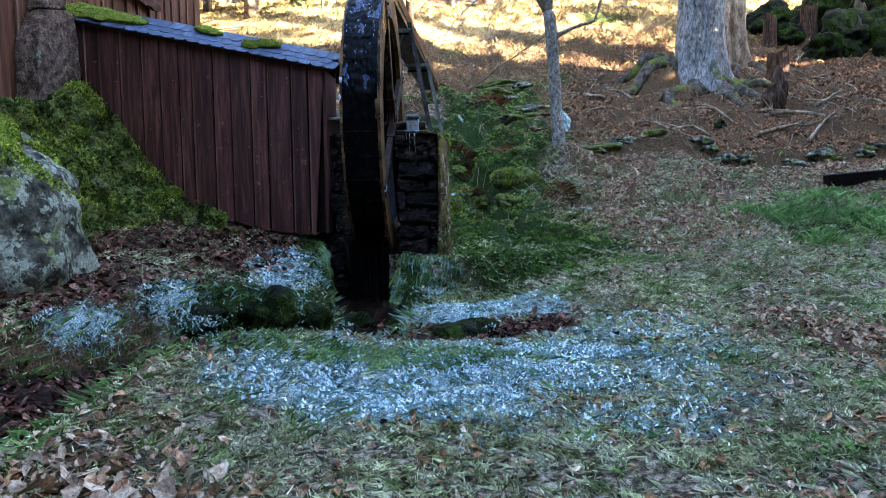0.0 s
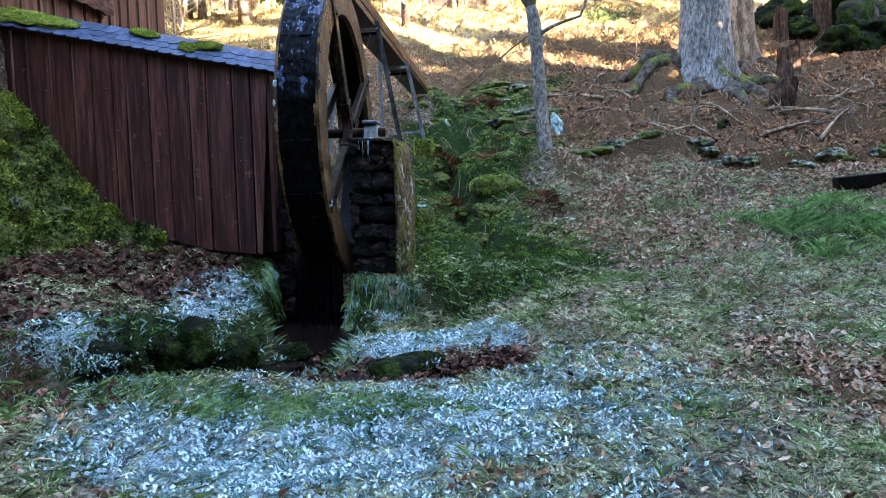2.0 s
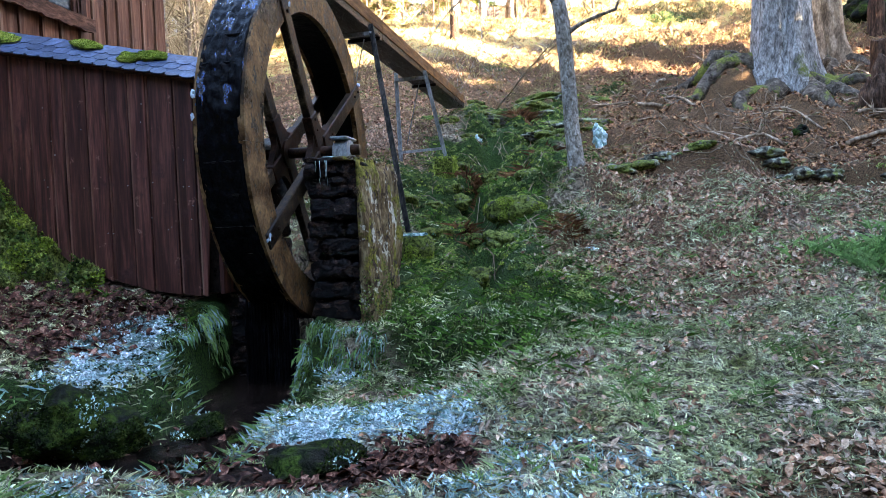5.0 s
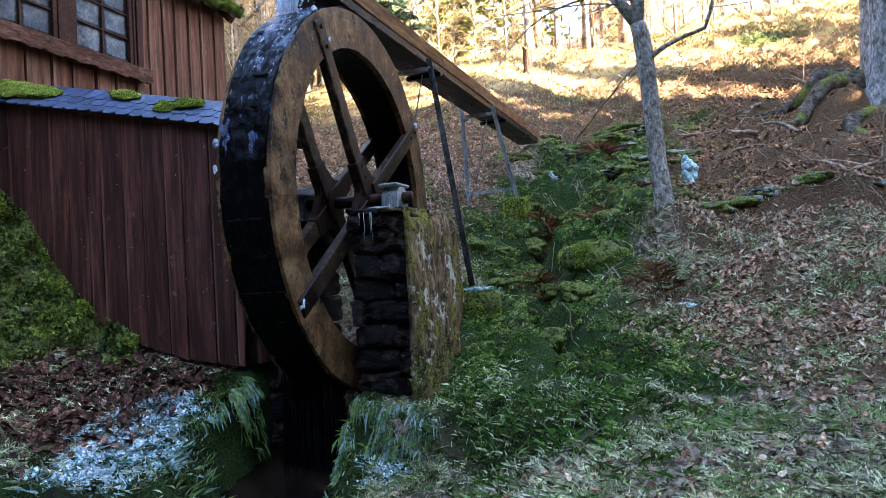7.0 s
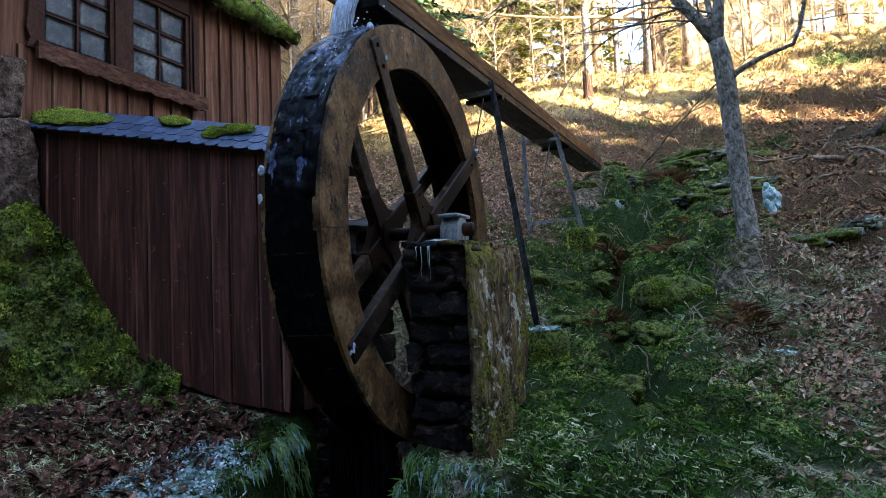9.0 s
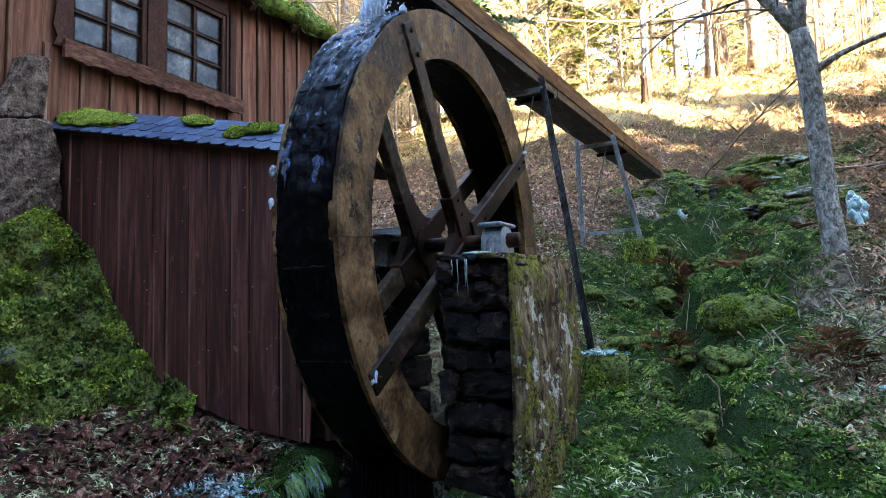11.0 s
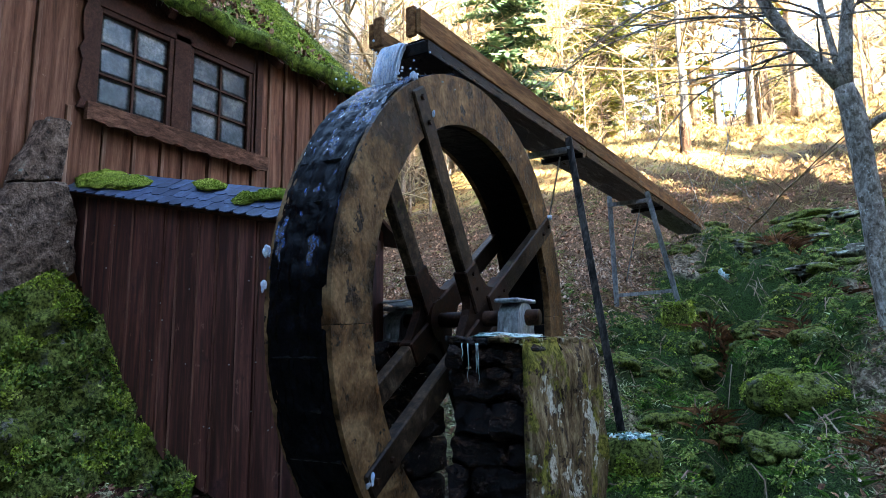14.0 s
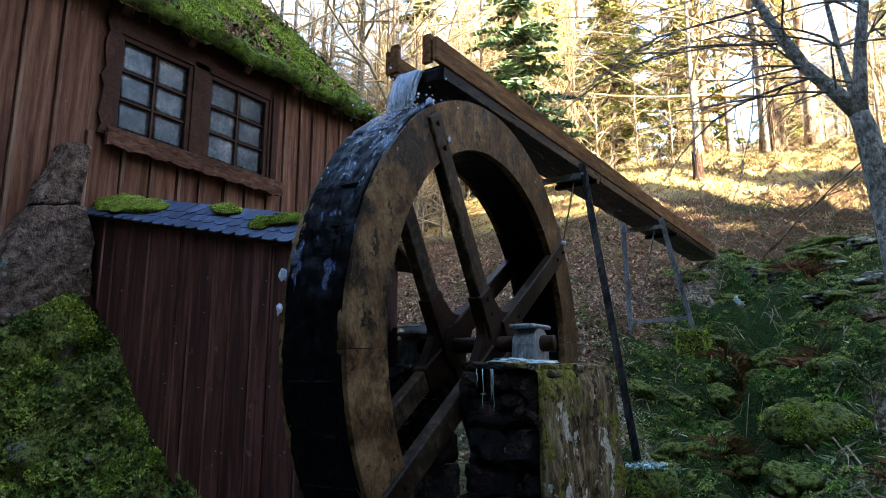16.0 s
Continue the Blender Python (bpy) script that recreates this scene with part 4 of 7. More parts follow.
def build_wheel():
    wheel = thing("waterwheel", WHEEL, "large wet wooden overshot water wheel with four arms", "water wheel")
    wheel.rotation_euler = (0, 0, radians(3.0))
    rnd = random.Random(11)
    for side in (1, -1):
        xo, xi = W_HALF * side, (W_HALF - 0.055) * side
        for k in range(8):
            bm = bmesh.new()
            a = PHASE + 16 + k * 45
            ring_piece(bm, R_IN + rnd.uniform(-0.006, 0.006), R_OUT + rnd.uniform(-0.008, 0.004), a + 0.06, a + 44.94, min(xo, xi), max(xo, xi), 14)
            bmesh.ops.recalc_face_normals(bm, faces=bm.faces)
            part("shroud_board", bm, M_WHEEL, wheel)
        for k in range(4):
            a = radians(PHASE + 90 * k)
            d, e = Vector((0, math.cos(a), math.sin(a))), Vector((0, -math.sin(a), math.cos(a)))
            bm = bmesh.new()
            x = ARM_X * side
            c = Vector((x, 0, 0))
            beam(bm, c + d * 0.26 + e * 0.03, c + d * (R_OUT - 0.05) + e * 0.03, 0.155, 0.078, (1, 0, 0), 0.010)
            part("spoke", bm, M_SPOKE, wheel)
            for f in (R_IN + 0.07, R_OUT - 0.11):
                bm = bmesh.new()
                p = c + d * f + e * 0.03 + Vector((0.042 * side, 0, 0))
                bmesh.ops.create_cone(bm, cap_ends=True, segments=6, radius1=0.02, radius2=0.016, depth=0.03, matrix=Matrix.Translation(p) @ Matrix.Rotation(radians(90), 4, "Y"))
                part("bolt", bm, M_IRON, wheel, "rusty bolt head")
            # iron shoe on the arm's inner end
            bm = bmesh.new()
            c = Vector((ARM_X * side, 0, 0))
            beam(bm, c + d * 0.10 + e * 0.03, c + d * 0.42 + e * 0.03, 0.185, 0.10, (1, 0, 0), 0.01)
            part("arm_socket", bm, M_IRON, wheel, "cast iron arm socket")
            for r in (0.25, 0.36):
                bm = bmesh.new()
                p = c + d * r + e * 0.03 + Vector((0.05 * side, 0, 0))
                bmesh.ops.create_cone(bm, cap_ends=True, segments=6, radius1=0.016, radius2=0.014, depth=0.025, matrix=Matrix.Translation(p) @ Matrix.Rotation(radians(90), 4, "Y"))
                part("bolt", bm, M_IRON, wheel)
            # curved web between neighbouring sockets
            bm = bmesh.new()
            out = []
            for f in range(9):
                b = radians(PHASE + 90 * k + 8 + 74 * f / 8)
                r = 0.24 + 0.15 * abs(f / 4 - 1) ** 2
                out.append((math.cos(b) * r, math.sin(b) * r))
            out.append((0.0, 0.0))
            slab(bm, out, 0.06, Matrix(((0, 0, 1, ARM_X * side - 0.03), (1, 0, 0, 0), (0, 1, 0, 0), (0, 0, 0, 1))))
            part("hub_web", bm, M_IRON, wheel)
        bm = bmesh.new()
        bmesh.ops.create_cone(bm, cap_ends=True, segments=20, radius1=0.15, radius2=0.15, depth=0.10, matrix=Matrix.Translation((ARM_X * side - 0.02 * side, 0, 0)) @ Matrix.Rotation(radians(90), 4, "Y"))
        part("hub", bm, M_IRON, wheel)
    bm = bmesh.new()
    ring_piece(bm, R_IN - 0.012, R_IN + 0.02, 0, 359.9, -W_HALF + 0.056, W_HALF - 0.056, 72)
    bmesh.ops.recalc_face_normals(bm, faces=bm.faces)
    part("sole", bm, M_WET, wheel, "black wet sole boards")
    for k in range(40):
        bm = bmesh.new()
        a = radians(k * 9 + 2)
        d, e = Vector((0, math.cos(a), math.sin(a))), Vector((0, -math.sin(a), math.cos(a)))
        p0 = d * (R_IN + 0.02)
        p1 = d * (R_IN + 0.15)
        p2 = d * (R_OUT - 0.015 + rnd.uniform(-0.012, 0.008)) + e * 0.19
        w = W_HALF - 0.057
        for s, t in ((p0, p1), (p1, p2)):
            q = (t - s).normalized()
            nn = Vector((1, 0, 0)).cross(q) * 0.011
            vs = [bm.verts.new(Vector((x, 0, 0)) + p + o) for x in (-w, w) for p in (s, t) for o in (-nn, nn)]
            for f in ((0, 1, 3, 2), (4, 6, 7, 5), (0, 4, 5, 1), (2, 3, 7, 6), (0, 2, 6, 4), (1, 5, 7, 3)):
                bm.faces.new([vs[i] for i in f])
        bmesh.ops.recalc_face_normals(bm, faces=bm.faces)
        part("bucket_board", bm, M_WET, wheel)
    # sheet of water that clings to the loaded side
    bm = bmesh.new()
    rows = []
    for k in range(258):
        a = radians(117 + k * 0.62)
        row = []
        for i in range(41):
            x = -W_HALF + 0.03 + (2 * W_HALF - 0.06) * i / 40
            r = R_OUT + 0.004 + 0.020 * noise.noise((x * 8, k * 0.07, 1)) + 0.012 * noise.noise((x * 26, k * 0.22, 5)) + 0.006 * noise.noise((x * 60, k * 0.6, 9))
            row.append(bm.verts.new((x, r * math.cos(a), r * math.sin(a))))
        rows.append(row)
    for p, q in zip(rows, rows[1:]):
        for i in range(40):
            bm.faces.new((p[i], p[i + 1], q[i + 1], q[i]))
    bmesh.ops.recalc_face_normals(bm, faces=bm.faces)
    bmesh.ops.solidify(bm, geom=bm.faces[:], thickness=0.02)
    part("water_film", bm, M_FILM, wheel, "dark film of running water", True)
    # water that still spreads over the buckets below the fall, sky sheen in its colour
    bm = bmesh.new()
    rows = []
    for k in range(135):
        a = radians(90 + k * 0.62)
        row = []
        for i in range(41):
            x = -W_HALF + 0.02 + (2 * W_HALF - 0.04) * i / 40
            thin = 0.028 * k / 135
            r = R_OUT + 0.016 - thin + 0.024 * noise.noise((x * 9, k * 0.09, 21)) + 0.014 * noise.noise((x * 26, k * 0.25, 25)) + 0.007 * noise.noise((x * 60, k * 0.6, 29))
            row.append(bm.verts.new((x, r * math.cos(a), r * math.sin(a))))
        rows.append(row)
    for p, q in zip(rows, rows[1:]):
        for i in range(40):
            bm.faces.new((p[i], p[i + 1], q[i + 1], q[i]))
    bmesh.ops.recalc_face_normals(bm, faces=bm.faces)
    part("running_water", bm, M_RUN, wheel, "running water on the buckets, blue sky sheen put into its colour", True)
    bm = bmesh.new()
    for k in range(200):
        a = radians(93 + 60 * rnd.random() ** 3)
        x = rnd.uniform(-W_HALF + 0.05, W_HALF - 0.06)
        r = R_OUT + 0.012 + rnd.uniform(-0.01, 0.012)
        l, w = rnd.uniform(0.004, 0.014), rnd.uniform(0.001, 0.0032)
        p, q = Vector((x, r * math.cos(a), r * math.sin(a))), Vector((0, -math.sin(a), math.cos(a)))
        tube(bm, [p - q * l, p, p + q * l], [0.001, w, 0.001], 4, False)
    tagged(part("splash", bm, M_WATERFALL, wheel, "white flecks of splashing water", True), kind="stuff")
    bm = bmesh.new()
    tube(bm, [(-0.75, 0, 0), (0.62, 0, 0)], [0.055, 0.055], 20)
    part("axle", bm, M_IRON, wheel, "round iron axle", True)
    # ice knobs on the rim
    for k, (a, x, r, s) in enumerate(((122, 0.2, 1.70, 0.045), (35, 0.23, 1.66, 0.04), (212, 0.22, 1.60, 0.05), (118, 0.16, 1.62, 0.035), (170, -0.2, 1.71, 0.05), (176, -0.21, 1.69, 0.035), (120, 0.235, 1.45, 0.03))):
        bm = rock_mesh((s * 0.4, s * 0.45, s * 0.7), 20 + k, 0.5, 3)
        bmesh.ops.translate(bm, verts=bm.verts, vec=(x, r * math.cos(radians(a)), r * math.sin(radians(a))))
        part("ice_knob", bm, M_WATERFALL, wheel, "clear ice lump", True)
    return wheel


build_wheel()


def block(lo, hi, seed, soft=0.018, cuts=3):
    """A roughly squared stone."""
    bm = bmesh.new()
    box(bm, lo, hi)
    bmesh.ops.bevel(bm, geom=bm.edges[:], offset=min(0.03, 0.2 * min(h - l for l, h in zip(lo, hi))), segments=1, affect="EDGES")
    bmesh.ops.subdivide_edges(bm, edges=bm.edges[:], cuts=cuts, use_grid_fill=True)
    off = Vector((seed * 3.7, seed * 1.9, seed * 5.1))
    for v in bm.verts:
        v.co += Vector((noise.noise(v.co * 19 + off), noise.noise(v.co * 19 + off * 2), noise.noise(v.co * 19 + off * 3))) * soft * 0.6
        v.co += Vector((noise.noise(v.co * 7 + off), noise.noise(v.co * 7 + off * 2), noise.noise(v.co * 7 + off * 3))) * soft
    return bm


def build_pier(name, x0, x1, y0, y1, top, base, courses, seed, label, crust):
    p = thing(name, ((x0 + x1) / 2, (y0 + y1) / 2, base), label, "pier")
    inv = Matrix.Translation(-p.location)
    rnd = random.Random(seed)
    z = base
    h = (top - base) / courses
    for c in range(courses):
        hh = h * rnd.uniform(0.88, 1.12) if c < courses - 1 else top - z
        cut = x0 + (x1 - x0) * rnd.choice((0.22, 0.3, 0.7, 0.78, 0.5))
        for a, b in ((x0, cut), (cut, x1)):
            bm = block((a + 0.006, y0 + rnd.uniform(-0.05, 0.05), z + 0.003), (b - 0.006, y0 + (y1 - y0) * 0.5, z + hh - 0.006), seed + c * 2 + (a > x0), 0.04, 5)
            bmesh.ops.transform(bm, matrix=inv, verts=bm.verts)
            part("stone_block", bm, M_WETSTONE, p)
        bm = block((x0 + 0.006, y0 + (y1 - y0) * 0.5 + 0.008, z + 0.006), (x1 - 0.006, y1 + rnd.uniform(-0.03, 0.02), z + hh - 0.006), seed + 60 + c, 0.022)
        bmesh.ops.transform(bm, matrix=inv, verts=bm.verts)
        part("stone_block", bm, M_WETSTONE, p)
        z += hh
    if crust:
        # rendered side, worn, bulging and mossy towards its foot
        bm = bmesh.new()
        ny, nz = 36, 56
        rows = []
        for i in range(ny + 1):
            row = []
            for j in range(nz + 1):
                f, g = i / ny, j / nz
                y = y0 - 0.03 + (y1 - y0 + 0.05) * f
                zz = base - 0.1 + (top - 0.005 - base + 0.1) * g
                out = 0.05 - 0.05 * max(0, g - 0.95) / 0.05 + 0.26 * (1 - g) ** 2 * math.sin(math.pi * min(1, 0.25 + f)) + 0.035 * noise.noise((y * 3, zz * 2.2, 2)) + 0.022 * noise.noise((y * 10, zz * 5, 6)) + 0.012 * noise.noise((y * 25, zz * 18, 9)) - 0.05 * max(0, noise.noise((y * 4, zz * 1.2, 12)))
                row.append(bm.verts.new((x1 + out, y + 0.02 * noise.noise((zz * 6, f * 3, 4)), zz + (0.03 * noise.noise((y * 8, 1, 5)) if j == nz else 0))))
            rows.append(row)
        for a, b in zip(rows, rows[1:]):
            for j in range(nz):
                bm.faces.new((a[j], b[j], b[j + 1], a[j + 1]))
        back = bmesh.ops.extrude_face_region(bm, geom=bm.faces[:])
        for v in (g for g in back["geom"] if isinstance(g, bmesh.types.BMVert)):
            v.co.x = x1 - 0.01
        bmesh.ops.recalc_face_normals(bm, faces=bm.faces)
        bmesh.ops.transform(bm, matrix=inv, verts=bm.verts)
        part("lime_coat", bm, M_CRUST, p, "flaking lime plaster with yellow moss", True)
    # broken flat stones on top, none quite level
    for k, (a, b, c, d) in enumerate(((0.0, 0.56, 0.0, 0.48), (0.58, 1.0, -0.02, 0.40), (0.02, 0.5, 0.5, 1.0), (0.52, 1.0, 0.42, 1.0))):
        bm = block((x0 + (x1 - x0) * a, y0 + (y1 - y0) * c, top - 0.01), (x0 + (x1 - x0) * b, y0 + (y1 - y0) * d, top + rnd.uniform(0.012, 0.03)), seed + 200 + k, 0.024, 6)
        bmesh.ops.transform(bm, matrix=inv, verts=bm.verts)
        part("cap_stone", bm, M_CRUST if crust and k % 2 else M_WETSTONE, p)
    return p


build_pier("wheel_pier", -1.13, -0.60, 8.12, 9.22, 2.30, 0.10, 12, 1, "wet stone bearing pier with a flaking lime side", True)
def icicles():
    rnd = random.Random(6)
    for k in range(5):
        x, l = rnd.uniform(-1.04, -0.84), rnd.uniform(0.10, 0.26)
        bm = bmesh.new()
        tube(bm, [(0.012 * noise.noise((k, f * 3, 1)), 0.004 * f, -l * f) for f in (0, 0.2, 0.4, 0.6, 0.8, 1)], [0.0035, 0.003, 0.0022, 0.0026, 0.0018, 0.001], 6)
        ob = part("icicle", bm, M_ICEGRASS, None, smooth=True)
        ob.location = (x, 8.075 + rnd.uniform(-0.01, 0.01), 2.29)
        tagged(ob, "thin white icicle on the wet pier stones", "icicle", "icicles on the pier")


icicles()
build_pier("back_pier", -2.14, -1.78, 8.18, 9.2, 2.28, 0.10, 9, 40, "dark wet stone pier beside the shed", False)


def build_bearing(x, y, z, group):
    b = thing("bearing_block", (x, y, z), "wet cast iron bearing block iced on top", "bearing", group)
    bm = bmesh.new()
    box(bm, (-0.11, -0.2, 0), (0.11, 0.2, 0.03), bevel=0.006)
    part("foot_plate", bm, M_STEEL, b)
    bm = bmesh.new()
    out = [(-0.13, 0.03), (0.13, 0.03), (0.12, 0.12)] + [(0.12 * math.cos(radians(k)), 0.13 + 0.11 * math.sin(radians(k))) for k in range(0, 181, 20)] + [(-0.12, 0.12)]
    slab(bm, out, 0.15, Matrix(((0, 0, 1, -0.075), (1, 0, 0, 0), (0, 1, 0, 0), (0, 0, 0, 1))))
    part("housing", bm, M_STEEL, b)
    bm = bmesh.new()
    box(bm, (-0.09, -0.15, 0.235), (0.09, 0.15, 0.262), bevel=0.01)
    part("cap", bm, M_STEEL, b)
    for sy in (-0.16, 0.16):
        bm = bmesh.new()
        bmesh.ops.create_cone(bm, cap_ends=True, segments=6, radius1=0.02, radius2=0.02, depth=0.05, matrix=Matrix.Translation((0, sy, 0.05)))
        part("bolt", bm, M_STEEL, b)
    return b


build_bearing(-0.98, WHEEL.y, 2.325, "axle bearings")
plate = rock_mesh((0.17, 0.26, 0.022), 31, 0.35, 4)
plate_ob = part("ice_plate", plate, M_ICEGRASS, None, smooth=True)
plate_ob.location = (-0.93, WHEEL.y - 0.28, 2.335)
tagged(plate_ob, "thin bluish ice plate below the bearing on the pier", "ice")
build_bearing(-1.93, WHEEL.y, 2.305, "axle bearings")
lid = bmesh.new()
lid_rows = [[lid.verts.new((-0.2 + 0.4 * i / 8, -0.22 + 0.44 * j / 8, 0.05 * math.cos((j / 8 - 0.5) * 2.6))) for j in range(9)] for i in range(9)]
for lid_a, lid_b in zip(lid_rows, lid_rows[1:]):
    for j in range(8):
        lid.faces.new((lid_a[j], lid_b[j], lid_b[j + 1], lid_a[j + 1]))
bmesh.ops.solidify(lid, geom=lid.faces[:], thickness=0.006)
lid_ob = part("cover_sheet", lid, M_PALESTEEL, None, smooth=True)
lid_ob.location = (-1.93, WHEEL.y - 0.03, 2.575)
tagged(lid_ob, "pale bent sheet-metal cover over the far bearing", "cover")
stub = bmesh.new()
tube(stub, [(-1.95, 8.16, 2.50), (-1.74, 8.10, 2.49)], [0.018, 0.018], 10)
tagged(part("pipe_stub", stub, M_PALESTEEL, None, smooth=True), "short pale pipe stub beside the wheel", "pipe")


# ---- flume ----
def flume_z(y):
    return 4.20 + 0.012 * (y - 8.1)


def build_flume():
    X0, X1, Y0, Y1 = -1.70, -1.27, 8.08, 17.2
    f = thing("flume", ((X0 + X1) / 2, Y0, flume_z(Y0)), "long brown wooden water flume of nailed boards", "flume")
    inv = Matrix.Translation(-f.location)

    def put(name, bm, mat, label=""):
        bmesh.ops.transform(bm, matrix=inv, verts=bm.verts)
        return part(name, bm, mat, f, label)

    cuts = [Y0, 11.2, 14.2, Y1]
    for a, b in zip(cuts, cuts[1:]):
        for x, top in ((X1 - 0.018, 0.17), (X0 + 0.018, 0.17)):
            bm = bmesh.new()
            beam(bm, (x, a + 0.003, flume_z(a) + 0.095 + top / 2), (x, b - 0.003, flume_z(b) + 0.095 + top / 2), 0.036, top, (0, 0, 1), 0.004)
            put("side_board", bm, M_FLUME)
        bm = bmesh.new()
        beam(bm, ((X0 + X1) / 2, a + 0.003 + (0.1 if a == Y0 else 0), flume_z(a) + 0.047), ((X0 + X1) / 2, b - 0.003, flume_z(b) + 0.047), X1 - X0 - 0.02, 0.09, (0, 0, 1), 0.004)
        put("bottom_board", bm, M_DARKBOARD, "near-black bottom board")
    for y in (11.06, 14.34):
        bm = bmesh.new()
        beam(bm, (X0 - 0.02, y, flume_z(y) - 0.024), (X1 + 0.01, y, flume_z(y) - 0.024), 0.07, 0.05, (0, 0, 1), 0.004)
        put("cross_batten", bm, M_DARKBOARD)
    for x in (X0 + 0.075, X1 - 0.085):
        bm = bmesh.new()
        beam(bm, (x, Y0 + 0.02, flume_z(Y0) + 0.095), (x, Y0 + 0.02, flume_z(Y0) + 0.30), 0.07, 0.035, (0, 1, 0), 0.004)
        put("end_cleat", bm, M_FLUME)
    bm = bmesh.new()
    n = 60
    rows = [[bm.verts.new((X0 + 0.04 + (X1 - X0 - 0.08) * i / 8, Y0 + 0.12 + (Y1 - Y0 - 0.2) * k / n, flume_z(Y0 + (Y1 - Y0) * k / n) + 0.115 + 0.012 * noise.noise((i, k * 2.1, 1)))) for i in range(9)] for k in range(n + 1)]
    for a, b in zip(rows, rows[1:]):
        for i in range(8):
            bm.faces.new((a[i], a[i + 1], b[i + 1], b[i]))
    bmesh.ops.recalc_face_normals(bm, faces=bm.faces)
    put("flume_water", bm, M_STREAM, "shallow running water")
    return f


build_flume()


def build_fall():
    """The water that drops from the flume's lip onto the wheel."""
    bm = bmesh.new()
    rnd = random.Random(4)
    for s in range(130):
        x = -1.63 + 0.17 * (s + rnd.random()) / 130
        y0 = 8.20 + rnd.uniform(-0.03, 0.03)
        pts, rad = [], []
        ends = rnd.uniform(0.8, 1.15)
        for k in range(9):
            f = k / 8 * ends
            pts.append((x + 0.012 * noise.noise((s, f * 3, 1)), y0 - 0.16 * f, flume_z(8.1) + 0.11 - 0.32 * f * f - 0.03 * f))
            rad.append(0.0065 * (1 - 0.35 * f) * rnd.uniform(0.5, 1.3))
        tube(bm, pts, rad, 5)
    for s in range(110):
        a = rnd.uniform(0, 6.3)
        p = Vector((-1.48 + 0.32 * rnd.gauss(0, 0.45), 7.98 + rnd.gauss(0, 0.14), 3.93 + abs(rnd.gauss(0, 0.09))))
        bmesh.ops.create_icosphere(bm, subdivisions=1, radius=rnd.uniform(0.004, 0.011), matrix=Matrix.Translation(p))
    ob = part("falling_water", bm, M_WATERFALL, None, smooth=True)
    return tagged(ob, "white stream of water falling from the flume", "water", kind="stuff")


build_fall()


def build_pit_shade():
    """Near-black strands from the lower buckets to the pool, put in for the pit's shade."""
    bm = bmesh.new()
    rnd = random.Random(8)
    for s in range(120):
        x = -1.665 + 0.445 * (s + rnd.random()) / 120
        y = 7.98 + rnd.uniform(-0.09, 0.16)
        top = WHEEL.z - math.sqrt(max(0.1, 1.66 ** 2 - (y - WHEEL.y) ** 2))
        n = 10
        pts = [(x + 0.01 * noise.noise((s * 3.1, k * 0.8, 1)), y - 0.02 * k / n + 0.01 * noise.noise((s * 3.1, k, 5)), top + (0.22 - top) * k / n) for k in range(n + 1)]
        tube(bm, pts, [rnd.uniform(0.006, 0.016) for k in range(n + 1)], 5)
    ob = part("draining_water", bm, M_FILM, None, smooth=True)
    return tagged(ob, "near-black strands put under the wheel for the shade of its pit", "water", kind="stuff")


build_pit_shade()


def build_trestle(y, xs, feet, steel_a, steel_b, bar, group):
    t = thing("flume_trestle", ((xs[0] + xs[1]) / 2, y, min(feet)), "thin steel angle trestle under the flume", "trestle", group)
    inv = Matrix.Translation(-t.location)
    top = flume_z(y) - 0.10

    def put(name, bm, mat):
        bmesh.ops.transform(bm, matrix=inv, verts=bm.verts)
        part(name, bm, mat, t)

    for x, fx, fz, mat in ((xs[0], xs[2], feet[0], steel_a), (xs[1], xs[3], feet[1], steel_b)):
        bm = bmesh.new()
        a, b = Vector((x, y, top + 0.12)), Vector((fx, y + (-0.45 if mat is M_DARKSTEEL else 0.1), fz))
        beam(bm, a, b, 0.008, 0.065, (1, 0, 0))
        beam(bm, a + Vector((-0.027, 0.027, 0)), b + Vector((-0.027, 0.027, 0)), 0.008, 0.065, (0, 1, 0))
        put("leg", bm, mat)
    bm = bmesh.new()
    beam(bm, (xs[0] - 0.02, y, top), (xs[1] + 0.02, y, top), 0.05, 0.05, (0, 0, 1))
    put("head_bar", bm, M_STEEL)
    if bar:
        f = 0.12
        bm = bmesh.new()
        beam(bm, (xs[2] + (xs[0] - xs[2]) * f, y + 0.09, feet[0] + (top - feet[0]) * f), (xs[3] + (xs[1] - xs[3]) * f, y + 0.09, feet[1] + (top - feet[1]) * f), 0.006, 0.045, (0, 0, 1))
        put("tie_bar", bm, M_STEEL)
    bm = bmesh.new()
    tube(bm, [(xs[1] - 0.1, y + 0.03, top - 0.05), (xs[2] - 0.2, y + 1.2, feet[0] - 0.02 + 0.4)], [0.008, 0.008], 6)
    put("brace_rod", bm, M_STEEL)
    return t


build_trestle(10.52, (-1.72, -1.22, -2.15, -0.70), (float(floor_at(-2.15, 10.5)) - 0.05, 1.60), M_STEEL, M_DARKSTEEL, False, "flume trestles")
build_trestle(13.3, (-1.72, -1.22, -1.72, -0.93), (2.78, 2.81), M_STEEL, M_STEEL, True, "flume trestles")
foot_bm = bmesh.new()
box(foot_bm, (-1.1, 13.25, 2.4), (-0.78, 13.6, 2.812), None, 0.03)
tagged(part("footing_stone", foot_bm, M_MOSSROCK), "squared mossy footing stone under a steel leg", "rock")


